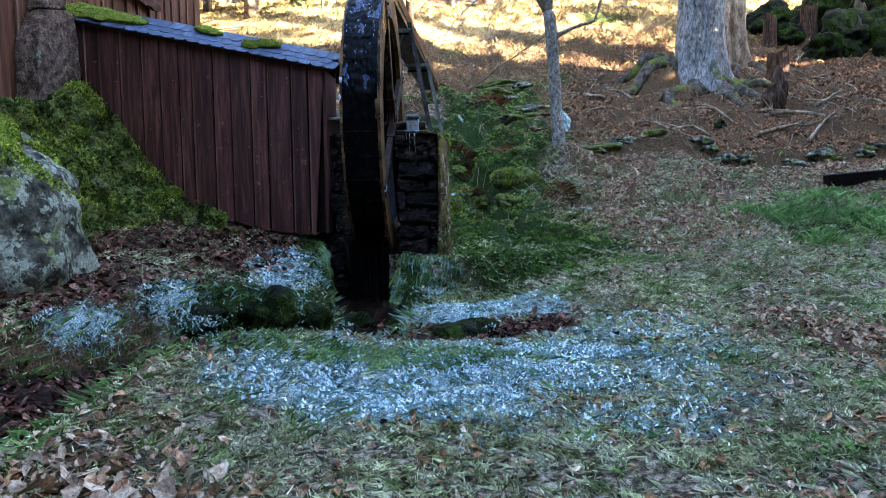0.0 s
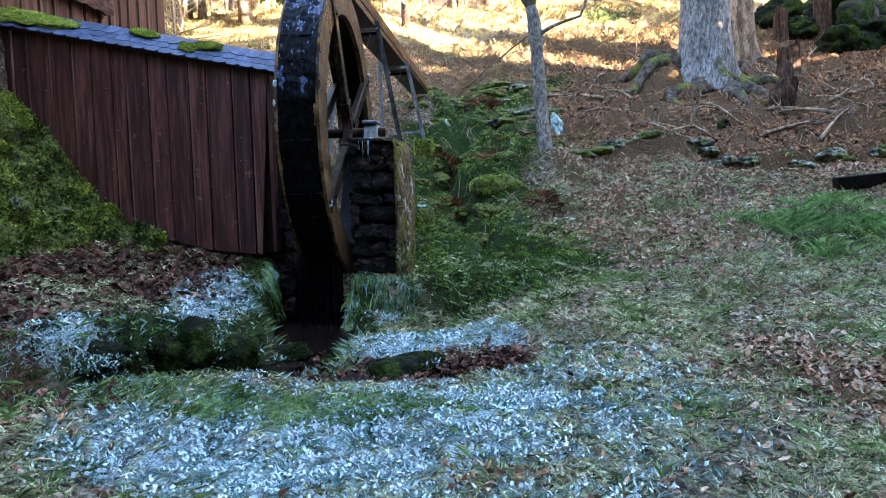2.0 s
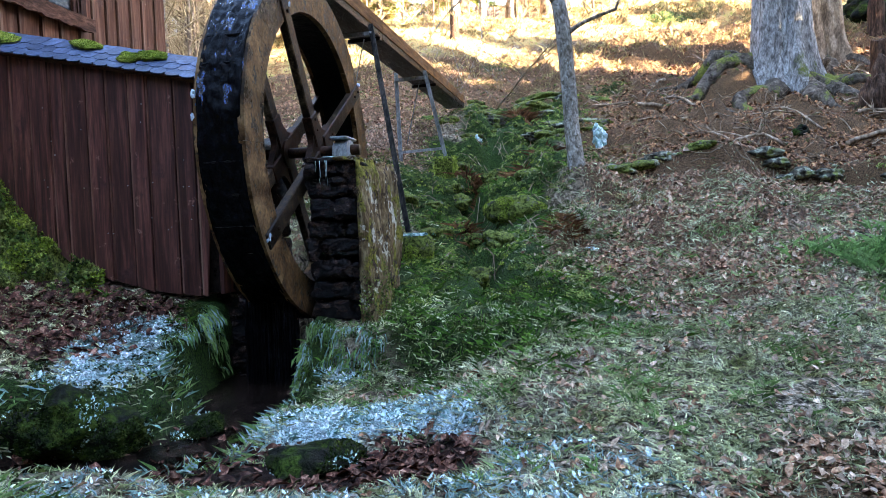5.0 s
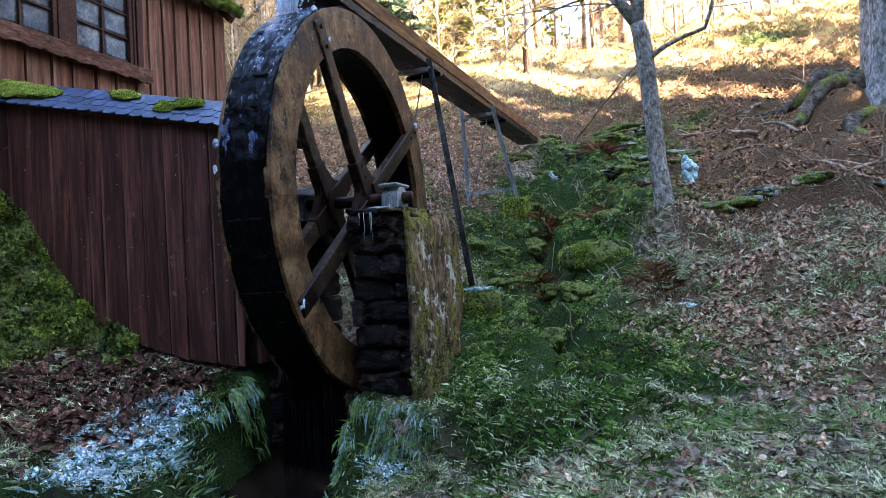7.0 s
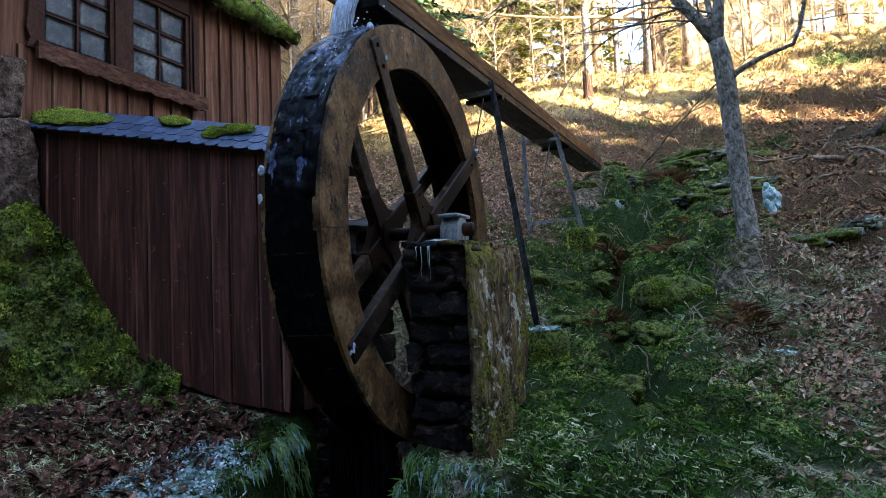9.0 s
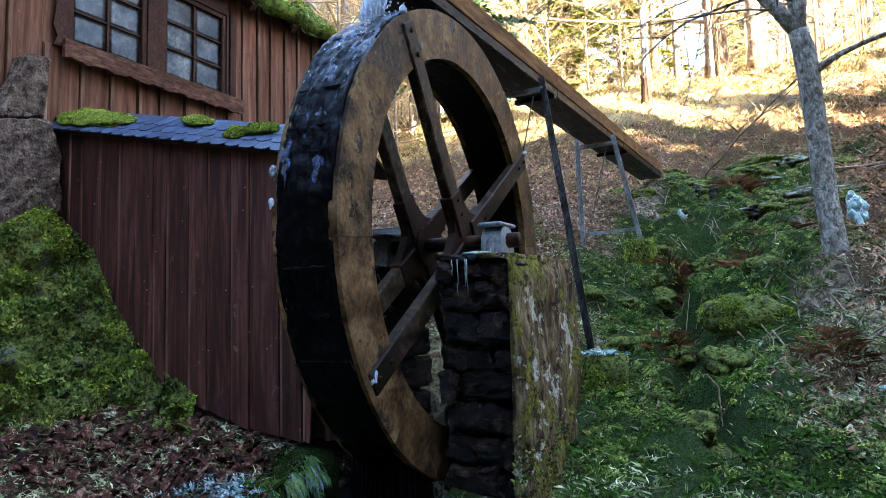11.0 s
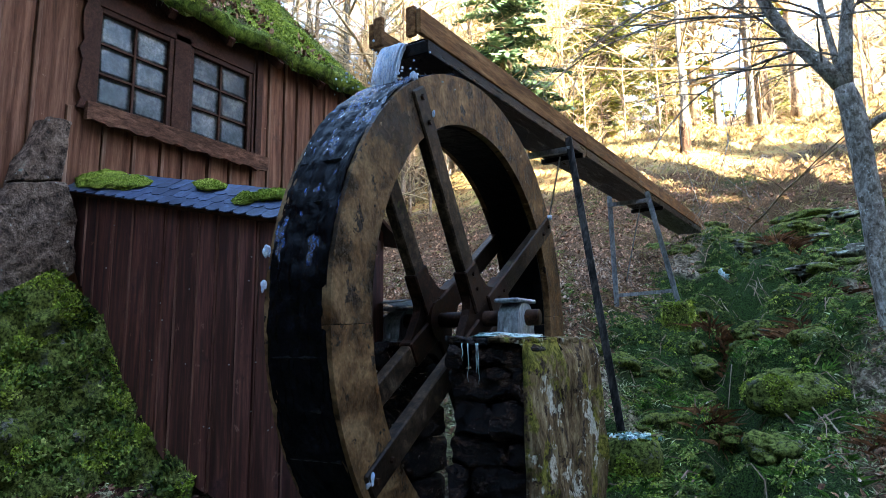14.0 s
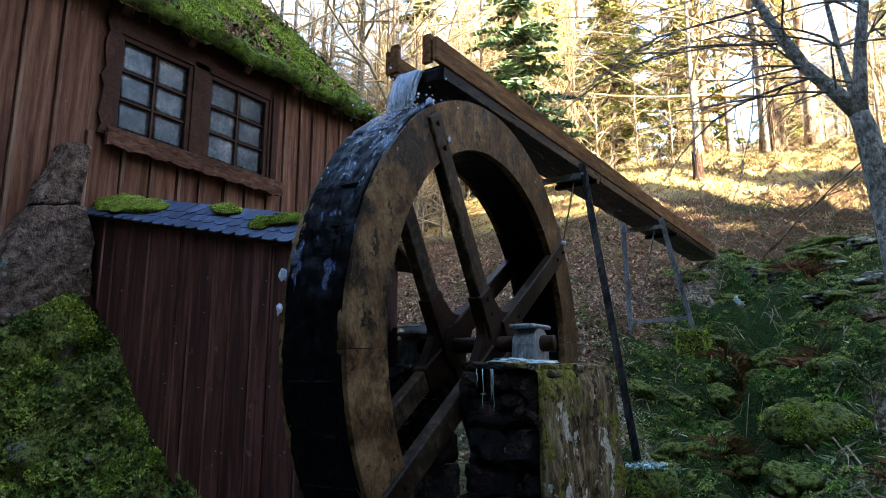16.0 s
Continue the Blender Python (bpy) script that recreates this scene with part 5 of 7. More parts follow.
# ---- rocks ----
def rock(at, size, seed, mat=M_MOSSROCK, label="mossy grey stone half sunk in the ground", name="rock", rough=0.2, level=3, turn=0.0, group="", flat=0.0, facet=0.0, category="rock"):
    ob = part(name, rock_mesh(size, seed, rough, level, flat, facet), mat, None, smooth=True)
    ob.matrix_basis = pose(*at, 0, 0, turn)
    return tagged(ob, label, category, group)


def on(x, y, up=0.0):
    return (x, y, float(floor_at(x, y)) + up)


rock((-4.5, 5.35, 1.08), (1.0, 0.98, 1.28), 3.3, M_ROCK, "huge grey boulder with lichen and moss on top", "boulder", 0.10, 6, 15, facet=0.16, category="boulder")

def build_outcrop():
    """Steep mossy bedrock that carries the buttress and the foot of the shed wall."""
    top = [(-5.05, 5.2, 2.3), (-5.0, 6.3, 2.55), (-4.86, 7.25, 2.62), (-4.78, 7.75, 2.95), (-4.55, 8.03, 2.55), (-4.2, 8.03, 2.02), (-3.75, 8.03, 1.6), (-3.25, 8.03, 1.34)]
    foot = [(-4.2, 5.6), (-4.15, 6.6), (-4.0, 7.0), (-3.85, 7.25), (-3.7, 7.42), (-3.5, 7.55), (-3.3, 7.7), (-3.1, 7.85)]
    bm = bmesh.new()
    nu, nv = 90, 60
    s = np.linspace(0, 7, nu + 1)
    T = np.stack([np.interp(s, range(8), [p[k] for p in top]) for k in range(3)], -1)
    F = np.stack([np.interp(s, range(8), [p[k] for p in foot]) for k in range(2)], -1)
    rows = []
    for i in range(nu + 1):
        row = []
        fz = float(floor_at(F[i][0], F[i][1])) - 0.15
        for j in range(nv + 1):
            g = j / nv
            bulge = g ** 1.7 * 0.75 + g * 0.25
            p = Vector((T[i][0] + (F[i][0] - T[i][0]) * bulge, T[i][1] + (F[i][1] - T[i][1]) * bulge, T[i][2] + (fz - T[i][2]) * g))
            c = noise.voronoi(p * 1.7)[0]
            k = 0.13 * noise.noise(p * 1.6) + 0.42 * (min(c[1] - c[0], 0.30) - 0.18) + 0.16 * abs(noise.noise(p * 3.4)) - 0.03 + 0.09 * noise.noise(p * 7.0 + Vector((3, 0, 0))) + 0.03 * noise.noise(p * 16) + 0.012 * noise.noise(p * 32)
            k *= min(1, g * 8)
            row.append(bm.verts.new(p + Vector((0.72, -0.55, 0.42)) * k))
        rows.append(row)
    for a, b in zip(rows, rows[1:]):
        for j in range(nv):
            bm.faces.new((a[j], a[j + 1], b[j + 1], b[j]))
    back = [bm.verts.new((T[i][0] - 0.25, T[i][1] + 0.0, T[i][2] - 0.02)) for i in range(nu + 1)]
    for i in range(nu):
        bm.faces.new((back[i], rows[i][0], rows[i + 1][0], back[i + 1]))
    bmesh.ops.recalc_face_normals(bm, faces=bm.faces)
    ob = part("rock_outcrop", bm, M_MOSSROCK, None, smooth=True)
    return tagged(ob, "steep mossy bedrock under the shed wall and buttress", "rock")


build_outcrop()
for x, y, up, sx, sy, sz, sd in ((-2.05, 6.12, 0.02, 0.30, 0.26, 0.26, 1), (-1.68, 6.25, 0.08, 0.24, 0.2, 0.17, 2), (-1.42, 6.72, 0.06, 0.26, 0.2, 0.13, 3), (-0.24, 6.16, 0.0, 0.44, 0.24, 0.17, 4), (-2.5, 5.75, -0.02, 0.24, 0.2, 0.16, 5), (-0.85, 6.5, 0.0, 0.16, 0.13, 0.09, 6), (-1.1, 6.95, 0.02, 0.14, 0.12, 0.08, 7)):
    rock(on(x, y, up - 0.06), (sx, sy, sz), sd, M_WETSHADEROCK, label="dark green mossy stone beside the brook", level=5, rough=0.34, turn=sd * 40, group="stones by the brook")
rock(on(0.44, 11.35, 0.04), (0.36, 0.26, 0.24), 12, label="rounded mossy stone on the slope", level=4)
rock((-0.62, 10.12, 1.34), (0.23, 0.21, 0.27), 14, M_MOSSROCK, "short mossy footing under the steel leg", "footing_stone", 0.14, 4, flat=0.75)


def build_buttress():
    b = thing("stone_buttress", (-5.05, 7.8, 2.6), "leaning buttress of large grey-brown sandstone blocks", "buttress")
    inv = Matrix.Translation((5.05, -7.8, -2.6))
    for k, (out, x0, x1) in enumerate((([(7.42, 3.70), (7.82, 3.80), (7.87, 4.37), (7.67, 4.36)], -5.235, -5.0),
                                       ([(7.2, 2.60), (7.58, 2.63), (7.66, 2.88), (7.97, 2.95), (7.96, 3.49), (7.83, 3.775), (7.41, 3.68), (7.22, 3.25)], -5.235, -4.96))):
        bm = bmesh.new()
        slab(bm, out, x1 - x0, Matrix(((0, 0, 1, x0), (1, 0, 0, 0), (0, 1, 0, 0), (0, 0, 0, 1))))
        bmesh.ops.bevel(bm, geom=bm.edges[:], offset=0.01, segments=1, affect="EDGES")
        bmesh.ops.triangulate(bm, faces=[f for f in bm.faces if len(f.verts) > 4])
        bmesh.ops.subdivide_edges(bm, edges=bm.edges[:], cuts=9, use_grid_fill=True)
        for v in bm.verts:
            v.co += Vector((noise.noise(v.co * 5), noise.noise(v.co * 5 + Vector((9, 0, 0))), noise.noise(v.co * 5 + Vector((0, 9, 0))))) * 0.020 + Vector((noise.noise(v.co * 14), noise.noise(v.co * 17), noise.noise(v.co * 15))) * 0.014 + Vector((noise.noise(v.co * 31), noise.noise(v.co * 33), noise.noise(v.co * 35))) * 0.008
        bmesh.ops.transform(bm, matrix=inv, verts=bm.verts)
        part("stone_block", bm, M_SAND, b)
    return b


build_buttress()


# ---- brook ----
def build_brook():
    line = []
    for (ax, ay), (bx, by) in zip(BROOK[:8], BROOK[1:8]):
        for k in range(14):
            f = k / 14
            line.append((ax + (bx - ax) * f, ay + (by - ay) * f))
    verts, faces = [], []
    w = 9
    for i, (x, y) in enumerate(line):
        nx, ny = line[min(i + 1, len(line) - 1)], line[max(i - 1, 0)]
        d = Vector((nx[0] - ny[0], nx[1] - ny[1])).normalized()
        pool = float(ease(6.8, 7.3, y))
        z = float(np.interp(y, BED_Y, BED_Z)) * (1 - pool) + 0.12 * pool
        for k in range(w):
            s = (k / (w - 1) - 0.5) * (0.5 + 0.48 * pool)
            verts.append((x - d.y * s, y + d.x * s, z + 0.045 + 0.13 * pool + 0.006 * noise.noise((x * 9 + k, y * 9, 0))))
    for i in range(len(line) - 1):
        for k in range(w - 1):
            a = i * w + k
            faces.append((a, a + 1, a + w + 1, a + w))
    return tagged(grid_mesh("brook_water", verts, faces, M_STREAM, True), "shallow dark brook running from the pool under the wheel", "water", kind="structure")


build_brook()


# ---- trees ----
def limb(bm, p, d, length, r, rnd, depth, seg=6, droop=0.0, spread=0.6, steps=4, twigs=3, shrink=0.62):
    pts, rad = [p.copy()], [r]
    for s in range(steps):
        d = (d + Vector((rnd.gauss(0, 0.13), rnd.gauss(0, 0.13), rnd.gauss(0, 0.10) - droop))).normalized()
        p = p + d * length / steps
        pts.append(p.copy())
        rad.append(r * (1 - 0.55 * (s + 1) / steps))
    tube(bm, pts, rad, max(3, seg), False)
    if depth > 0:
        for k in range(twigs):
            i = rnd.randint(1, steps)
            side = Vector((rnd.gauss(0, 1), rnd.gauss(0, 1), rnd.gauss(0.15, 0.6))).normalized()
            limb(bm, pts[i], (d + side * spread * 1.6).normalized(), length * rnd.uniform(0.45, 0.8), rad[i] * shrink, rnd, depth - 1, seg - 1, droop, spread, max(2, steps - 1), twigs, shrink)


def bare_tree(name, at, height, r, seed, label, lean=(0, 0), depth=3, mat=M_FARBARK, group="", branches=10, first=0.3):
    rnd = random.Random(seed)
    t = thing(name, at, label, "tree", group)
    bm = bmesh.new()
    pts = [Vector((lean[0] * f + 0.05 * height * 0.1 * noise.noise((seed, f * 4, 1)), lean[1] * f + 0.005 * height * noise.noise((seed, f * 4, 7)), height * f - 0.3)) for f in [k / 10 for k in range(11)]]
    rad = [r * (1.35 if k == 0 else 1 - 0.085 * k) for k in range(11)]
    tube(bm, pts, rad, 9, True, 0.15)
    part("trunk", bm, mat, t, smooth=True)
    bm = bmesh.new()
    for k in range(branches):
        f = first + (0.98 - first) * (k + rnd.random()) / branches
        i = min(9, int(f * 10))
        p = pts[i].lerp(pts[i + 1], f * 10 - i)
        a = rnd.uniform(0, 6.28)
        limb(bm, p, Vector((math.cos(a), math.sin(a), rnd.uniform(0.2, 0.9))).normalized(), height * rnd.uniform(0.16, 0.3) * (1.25 - 0.6 * f), r * 0.4 * (1.1 - f * 0.6), rnd, depth, 5, 0.0, 0.5)
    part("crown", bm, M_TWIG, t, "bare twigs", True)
    return t


def needle_spray(verts, faces, p, d, length, rnd, width=0.35):
    """A drooping spruce bough made of many small needle twigs."""
    d = d.normalized()
    side = d.cross(Vector((0, 0, 1))).normalized()
    n = max(5, int(length * 9))
    for k in range(n):
        f = (k + 0.5) / n
        c = p + d * (length * f) + Vector((0, 0, -0.28 * length * f * f))
        for s in (-1, 1):
            for q in range(2):
                l = width * length * (1 - 0.75 * f) * rnd.uniform(0.5, 1.1)
                e = (side * s + d * rnd.uniform(0.3, 0.9) + Vector((0, 0, rnd.uniform(-0.55, 0.1)))).normalized()
                w = e.cross(Vector((rnd.gauss(0, 1), rnd.gauss(0, 1), rnd.gauss(0, 1)))).normalized() * 0.05
                i = len(verts)
                verts.extend([c - w, c + e * l * 0.6 - w * 1.3, c + e * l, c + e * l * 0.55 + w * 1.3, c + w])
                faces.append((i, i + 1, i + 2, i + 3, i + 4))


def spruce(at, height, spread, seed, label, group="", first=0.12, tiers=26, name="spruce_tree", needles=M_NEEDLE):
    rnd = random.Random(seed)
    t = thing(name, at, label, "tree", group)
    bm = bmesh.new()
    pts = [Vector((0.1 * noise.noise((seed, k, 1)), 0.1 * noise.noise((seed, k, 5)), height * k / 8 - 0.3)) for k in range(9)]
    tube(bm, pts, [0.02 * height * (1.1 - k / 8) + 0.02 for k in range(9)], 8, True, 0.1)
    for k in range(tiers * 2):
        f = first + (1 - first) * rnd.random()
        a = rnd.uniform(0, 6.28)
        l = spread * (1.05 - f) * 0.8
        p = Vector((0, 0, height * f - 0.3))
        tube(bm, [p, p + Vector((math.cos(a) * l, math.sin(a) * l, -0.15 * l))], [0.025, 0.008], 3, False)
    part("trunk", bm, M_FARBARK, t, smooth=True)
    verts, faces = [], []
    for k in range(tiers):
        f = first + (1 - first) * (k / tiers) ** 0.9
        l = spread * (1.04 - f) * rnd.uniform(0.75, 1.1)
        for b in range(6):
            if rnd.random() < 0.14:
                continue
            a = rnd.uniform(0, 6.28)
            needle_spray(verts, faces, Vector((0, 0, height * f - 0.3 + rnd.uniform(-0.2, 0.2))), Vector((math.cos(a), math.sin(a), rnd.uniform(-0.15, 0.25))), l * rnd.uniform(0.7, 1.15), rnd)
    me = bpy.data.meshes.new("crown")
    me.from_pydata([tuple(v) for v in verts], [], faces)
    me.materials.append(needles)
    ob = new("crown", me)
    ob.parent = t
    return t


# young ash beside the gully
def build_ash():
    base = Vector((1.25, 12.15, 2.33))
    t = thing("ash_tree", base, "slender bare grey-barked tree with a forked crown", "tree")
    rnd = random.Random(21)
    bm = bmesh.new()
    fork = Vector((-0.19, 0.0, 2.47))
    pts = [Vector((0.06, 0, -0.25)), Vector((0.05, 0, 0.0)), Vector((0.01, 0, 0.16)), Vector((-0.04, 0.0, 0.65)), Vector((-0.07, 0.01, 1.2)), Vector((-0.10, 0.02, 1.7)), Vector((-0.12, 0.02, 2.05)), Vector((-0.15, 0.01, 2.3)), fork]
    tube(bm, pts, [0.19, 0.15, 0.124, 0.108, 0.104, 0.104, 0.110, 0.106, 0.095], 16, True, 0.12)
    part("trunk", bm, M_BARK, t, smooth=True)
    arms = [([fork, (-0.36, 0.0, 2.74), (-0.62, 0.0, 3.1), (-0.78, 0.0, 3.45), (-0.92, 0.02, 3.8), (-1.12, 0.05, 4.3), (-1.3, 0.1, 5.2)], 0.085),
            ([fork, (-0.24, 0.1, 2.85), (-0.30, 0.15, 3.3), (-0.36, 0.2, 3.9), (-0.42, 0.3, 5.2)], 0.042),
            ([fork, (-0.15, 0.05, 2.8), (-0.11, 0.08, 3.2), (-0.03, 0.1, 3.7), (0.08, 0.2, 4.8), (0.12, 0.3, 5.8)], 0.078)]
    for line, r in arms:
        bm = bmesh.new()
        n = len(line)
        tube(bm, line, [r * (1 - 0.6 * k / (n - 1)) for k in range(n)], 10, True, 0.1)
        part("limb", bm, M_BARK, t, smooth=True)
    bm = bmesh.new()
    tube(bm, [(-0.10, 0.0, 1.98), (0.02, -0.02, 2.06), (0.18, -0.03, 2.14), (0.36, -0.04, 2.2), (0.6, -0.05, 2.26), (0.68, -0.05, 2.45), (0.74, -0.06, 2.7), (0.80, -0.08, 3.2), (0.88, -0.1, 4.0)], [0.05, 0.036, 0.03, 0.027, 0.025, 0.024, 0.022, 0.017, 0.01], 8, True)
    part("side_limb", bm, M_BARK, t, smooth=True)
    bm = bmesh.new()
    for line, r in arms:
        for k in range(9):
            i = rnd.randint(1, len(line) - 1)
            p = Vector(line[i])
            limb(bm, p, Vector((rnd.uniform(-1.2, 0.9), rnd.uniform(-0.9, 0.3), rnd.uniform(-0.35, 0.5))).normalized(), rnd.uniform(0.9, 1.9), 0.014, rnd, 2, 5, 0.05, 0.6, 5, 3)
    for k in range(5):
        limb(bm, Vector((0.70 + 0.01 * k, -0.06, 2.5 + 0.2 * k)), Vector((rnd.uniform(0.2, 1), rnd.uniform(-0.6, 0.3), rnd.uniform(-0.2, 0.4))).normalized(), 1.0, 0.009, rnd, 2, 4, 0.03, 0.6)
    # long drooping shoots towards the flume
    for z, l in ((2.98, 1.9), (3.42, 2.4), (3.9, 2.6)):
        x = -0.56 - (z - 2.98) * 0.42
        limb(bm, Vector((x, 0.05, z)), Vector((-0.8, -0.35, 0.05)), l, 0.017, rnd, 3, 5, 0.08, 0.55, 7, 4)
    part("crown", bm, M_TRUNK, t, smooth=True)
    return t


build_ash()


def build_old_tree(at, r, height, seed, label, roots, bark=M_TRUNK):
    t = thing("old_tree", at, label, "tree", "old trees on the bank")
    bm = bmesh.new()
    rings = []
    for k in range(40):
        z = -0.5 + (height + 0.5) * (k / 39) ** 1.6
        ring = []
        for i in range(72):
            a = 2 * math.pi * i / 72
            flare = math.exp(-max(0, z + 0.1) * 1.5)
            rr = r * (1 + 0.55 * flare * (0.5 + 0.5 * math.cos(a * 5 + seed)) + 0.25 * flare - 0.02 * z)
            rr *= 1 + 0.05 * noise.noise((math.cos(a) * 2, math.sin(a) * 2, z * 0.5 + seed)) + 0.02 * noise.noise((math.cos(a) * 9, math.sin(a) * 9, z * 1.2))
            rr -= r * 0.34 * math.exp(-((a - 4.62 + 0.06 * math.sin(z * 1.3)) / 0.13) ** 2) * (0.75 + 0.25 * flare)
            rr += r * 0.035 * math.cos(a * 11 + seed + 0.4 * math.sin(z))
            ring.append(bm.verts.new((rr * math.cos(a), rr * math.sin(a), z)))
        rings.append(ring)
    for a, b in zip(rings, rings[1:]):
        for i in range(72):
            bm.faces.new((a[i], a[(i + 1) % 72], b[(i + 1) % 72], b[i]))
    bm.faces.new(rings[-1])
    part("trunk", bm, bark, t, smooth=True)
    rnd = random.Random(seed)
    for a, l in roots:
        bm = bmesh.new()
        pts, rad = [], []
        for k in range(9):
            f = k / 8
            b = a + 0.35 * noise.noise((seed + a, f * 3, 0))
            x, y = math.cos(b) * (r * 0.8 + l * f), math.sin(b) * (r * 0.8 + l * f)
            z = float(floor_at(at[0] + x, at[1] + y)) - at[2] + 0.16 * (1 - f) + 0.12 * noise.noise((f * 5, a * 3, 3)) + 0.05
            pts.append((x, y, z - 0.08))
            rad.append(r * 0.42 * (1 - f) ** 0.9 + 0.03)
        tube(bm, pts, rad, 8, True, 0.3)
        part("root", bm, M_ROOT, t, "mossy brown root", True)
    bm = bmesh.new()
    for k in range(14):
        a = rnd.uniform(0, 6.28)
        limb(bm, Vector((0, 0, height * rnd.uniform(0.45, 0.98))), Vector((math.cos(a), math.sin(a), rnd.uniform(0.0, 0.6))).normalized(), rnd.uniform(2, 4.5), 0.11, rnd, 3, 6, 0.0, 0.5)
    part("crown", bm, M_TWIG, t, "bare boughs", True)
    return t


build_old_tree(on(5.75, 18.8), 0.60, 15, 1.0, "massive pale grey old trunk with spreading roots", ((3.4, 2.6), (4.15, 2.4), (4.9, 2.2), (5.5, 1.7), (5.95, 1.9), (6.3, 1.6), (2.9, 2.4)))
build_old_tree(on(7.15, 20.6), 0.42, 14, 4.0, "grey old trunk with moss behind the largest one", ((4.6, 1.2), (5.6, 1.4)), M_FARBARK)

# wood on the far slope
S0 = spruce(on(-13.5, 33.4), 21, 4.6, 31, "tall sunlit green spruce on the far slope", "far spruces", tiers=34)
S1 = spruce(on(-9.3, 37), 20, 3.8, 32, "tall yellow-green spruce on the far slope", "far spruces", first=0.03, tiers=36)
S2 = spruce(on(-20, 46), 24, 4.8, 33, "dark spruce on the far slope", "far spruces", tiers=32)
B1 = bare_tree("bare_tree", on(-17.0, 27), 9, 0.09, 41, "thin bare tree in low sun", depth=3, group="bare trees", branches=14, first=0.12)
B2 = bare_tree("bare_tree", on(-3.6, 28.3), 11, 0.13, 42, "pale bare birch-like tree in low sun", depth=3, group="bare trees", mat=M_BARK, branches=14, first=0.2)
B3 = bare_tree("bare_tree", on(-0.1, 30.7), 15, 0.30, 43, "bare brown tree trunk in low sun", depth=3, group="bare trees", first=0.3, branches=12)
H1 = bare_tree("bare_shrub", on(-6.0, 26.5), 3.4, 0.035, 44, "leafless golden-brown shrub in low sun", depth=3, group="bare shrubs", branches=22, first=0.04)
H2 = bare_tree("bare_shrub", on(3.0, 27.5), 2.6, 0.03, 45, "leafless tangled shrub in low sun", depth=3, group="bare shrubs", branches=24, first=0.04)
rnd = random.Random(77)


def scatter(sources, n, x0, x1, y0, y1, s0, s1):
    for k in range(n):
        x, y = rnd.uniform(x0, x1), rnd.uniform(y0, y1)
        s = rnd.uniform(s0, s1)
        c = copy_thing(rnd.choice(sources), Matrix.Translation(on(x, y)) @ Matrix.Rotation(rnd.uniform(0, 6.28), 4, "Z"))
        c.scale = (s, s, s * rnd.uniform(0.9, 1.15))


scatter((B1, B1, B2), 44, -30, -11, 24, 44, 0.7, 1.2)
scatter((B1, B2, B1), 18, -12, 16, 29, 46, 0.7, 1.2)
scatter((B1, B1, H1), 22, -17, -9.5, 19.5, 27, 0.6, 1.0)
scatter((B1, B2, B3), 14, -34, 34, 44, 70, 0.9, 1.4)
scatter((H1, H2), 90, -26, 16, 25.5, 40, 0.7, 1.7)
scatter((H1, H2, B1), 46, -22, 14, 31, 44, 1.6, 2.6)
scatter((S0, S1, S2), 9, -42, -16, 44, 75, 0.8, 1.2)
scatter((S0, S1, S2), 8, -8, 40, 55, 85, 0.8, 1.2)
copy_thing(S1, Matrix.Translation(on(-6.5, 41)))
copy_thing(B3, Matrix.Translation(on(-1.6, 34.7)))
copy_thing(B3, Matrix.Translation(on(-8.0, 35.5)) @ Matrix.Rotation(2, 4, "Z"))
spruce(on(-8.9, 24.9), 12.8, 3.2, 36, "blue-green spruce standing alone above the flume", "far spruces", first=0.16, tiers=30, needles=M_SPRUCE)
spruce(on(-13.4, 25.2), 17, 3.0, 38, "tall thin blue-green spruce behind the mill", "far spruces", first=0.5, tiers=18, needles=M_SPRUCE)
spruce(on(-8.6, 35.0), 16, 3.2, 37, "yellow-green spruce in low sun", "far spruces", first=0.05, tiers=34)
# unseen spruces added to shade the valley; the copies keep their far-slope labels
scatter((S0, S1, S2), 30, 15, 34, -24, 8, 0.8, 1.2)
scatter((S0, S1, S2), 26, -24, 20, -26, -10, 0.8, 1.2)
scatter((S0, S2), 2, 14, 22, 9.5, 12.5, 0.8, 1.1)
scatter((B3, B1, B1), 6, 9.5, 19, 21.5, 29, 0.9, 1.3)
# small spruces added out of view to throw shade on the right bank
scatter((S0, S2), 4, 15.8, 18.2, 17.2, 20.4, 0.36, 0.48)
for x, y, k in ((16.0, 16.8, 0.55), (17.6, 16.0, 0.55), (15.6, 14.3, 0.62), (17.6, 13.4, 0.7), (19.4, 14.8, 0.6), (17.8, 18.9, 0.5), (19.2, 18.0, 0.55), (16.6, 18.0, 0.4)):
    copy_thing(S2, Matrix.Translation(on(x, y)) @ Matrix.Rotation(x * 3, 4, "Z")).scale = (k, k, k)
# thicket on the hill behind the mill house
scatter((B1, B1, B2), 34, -21.5, -11.5, 19.0, 28.0, 1.0, 1.6)
scatter((H1, H2), 40, -20.0, -11.0, 19.0, 26.0, 1.5, 2.6)


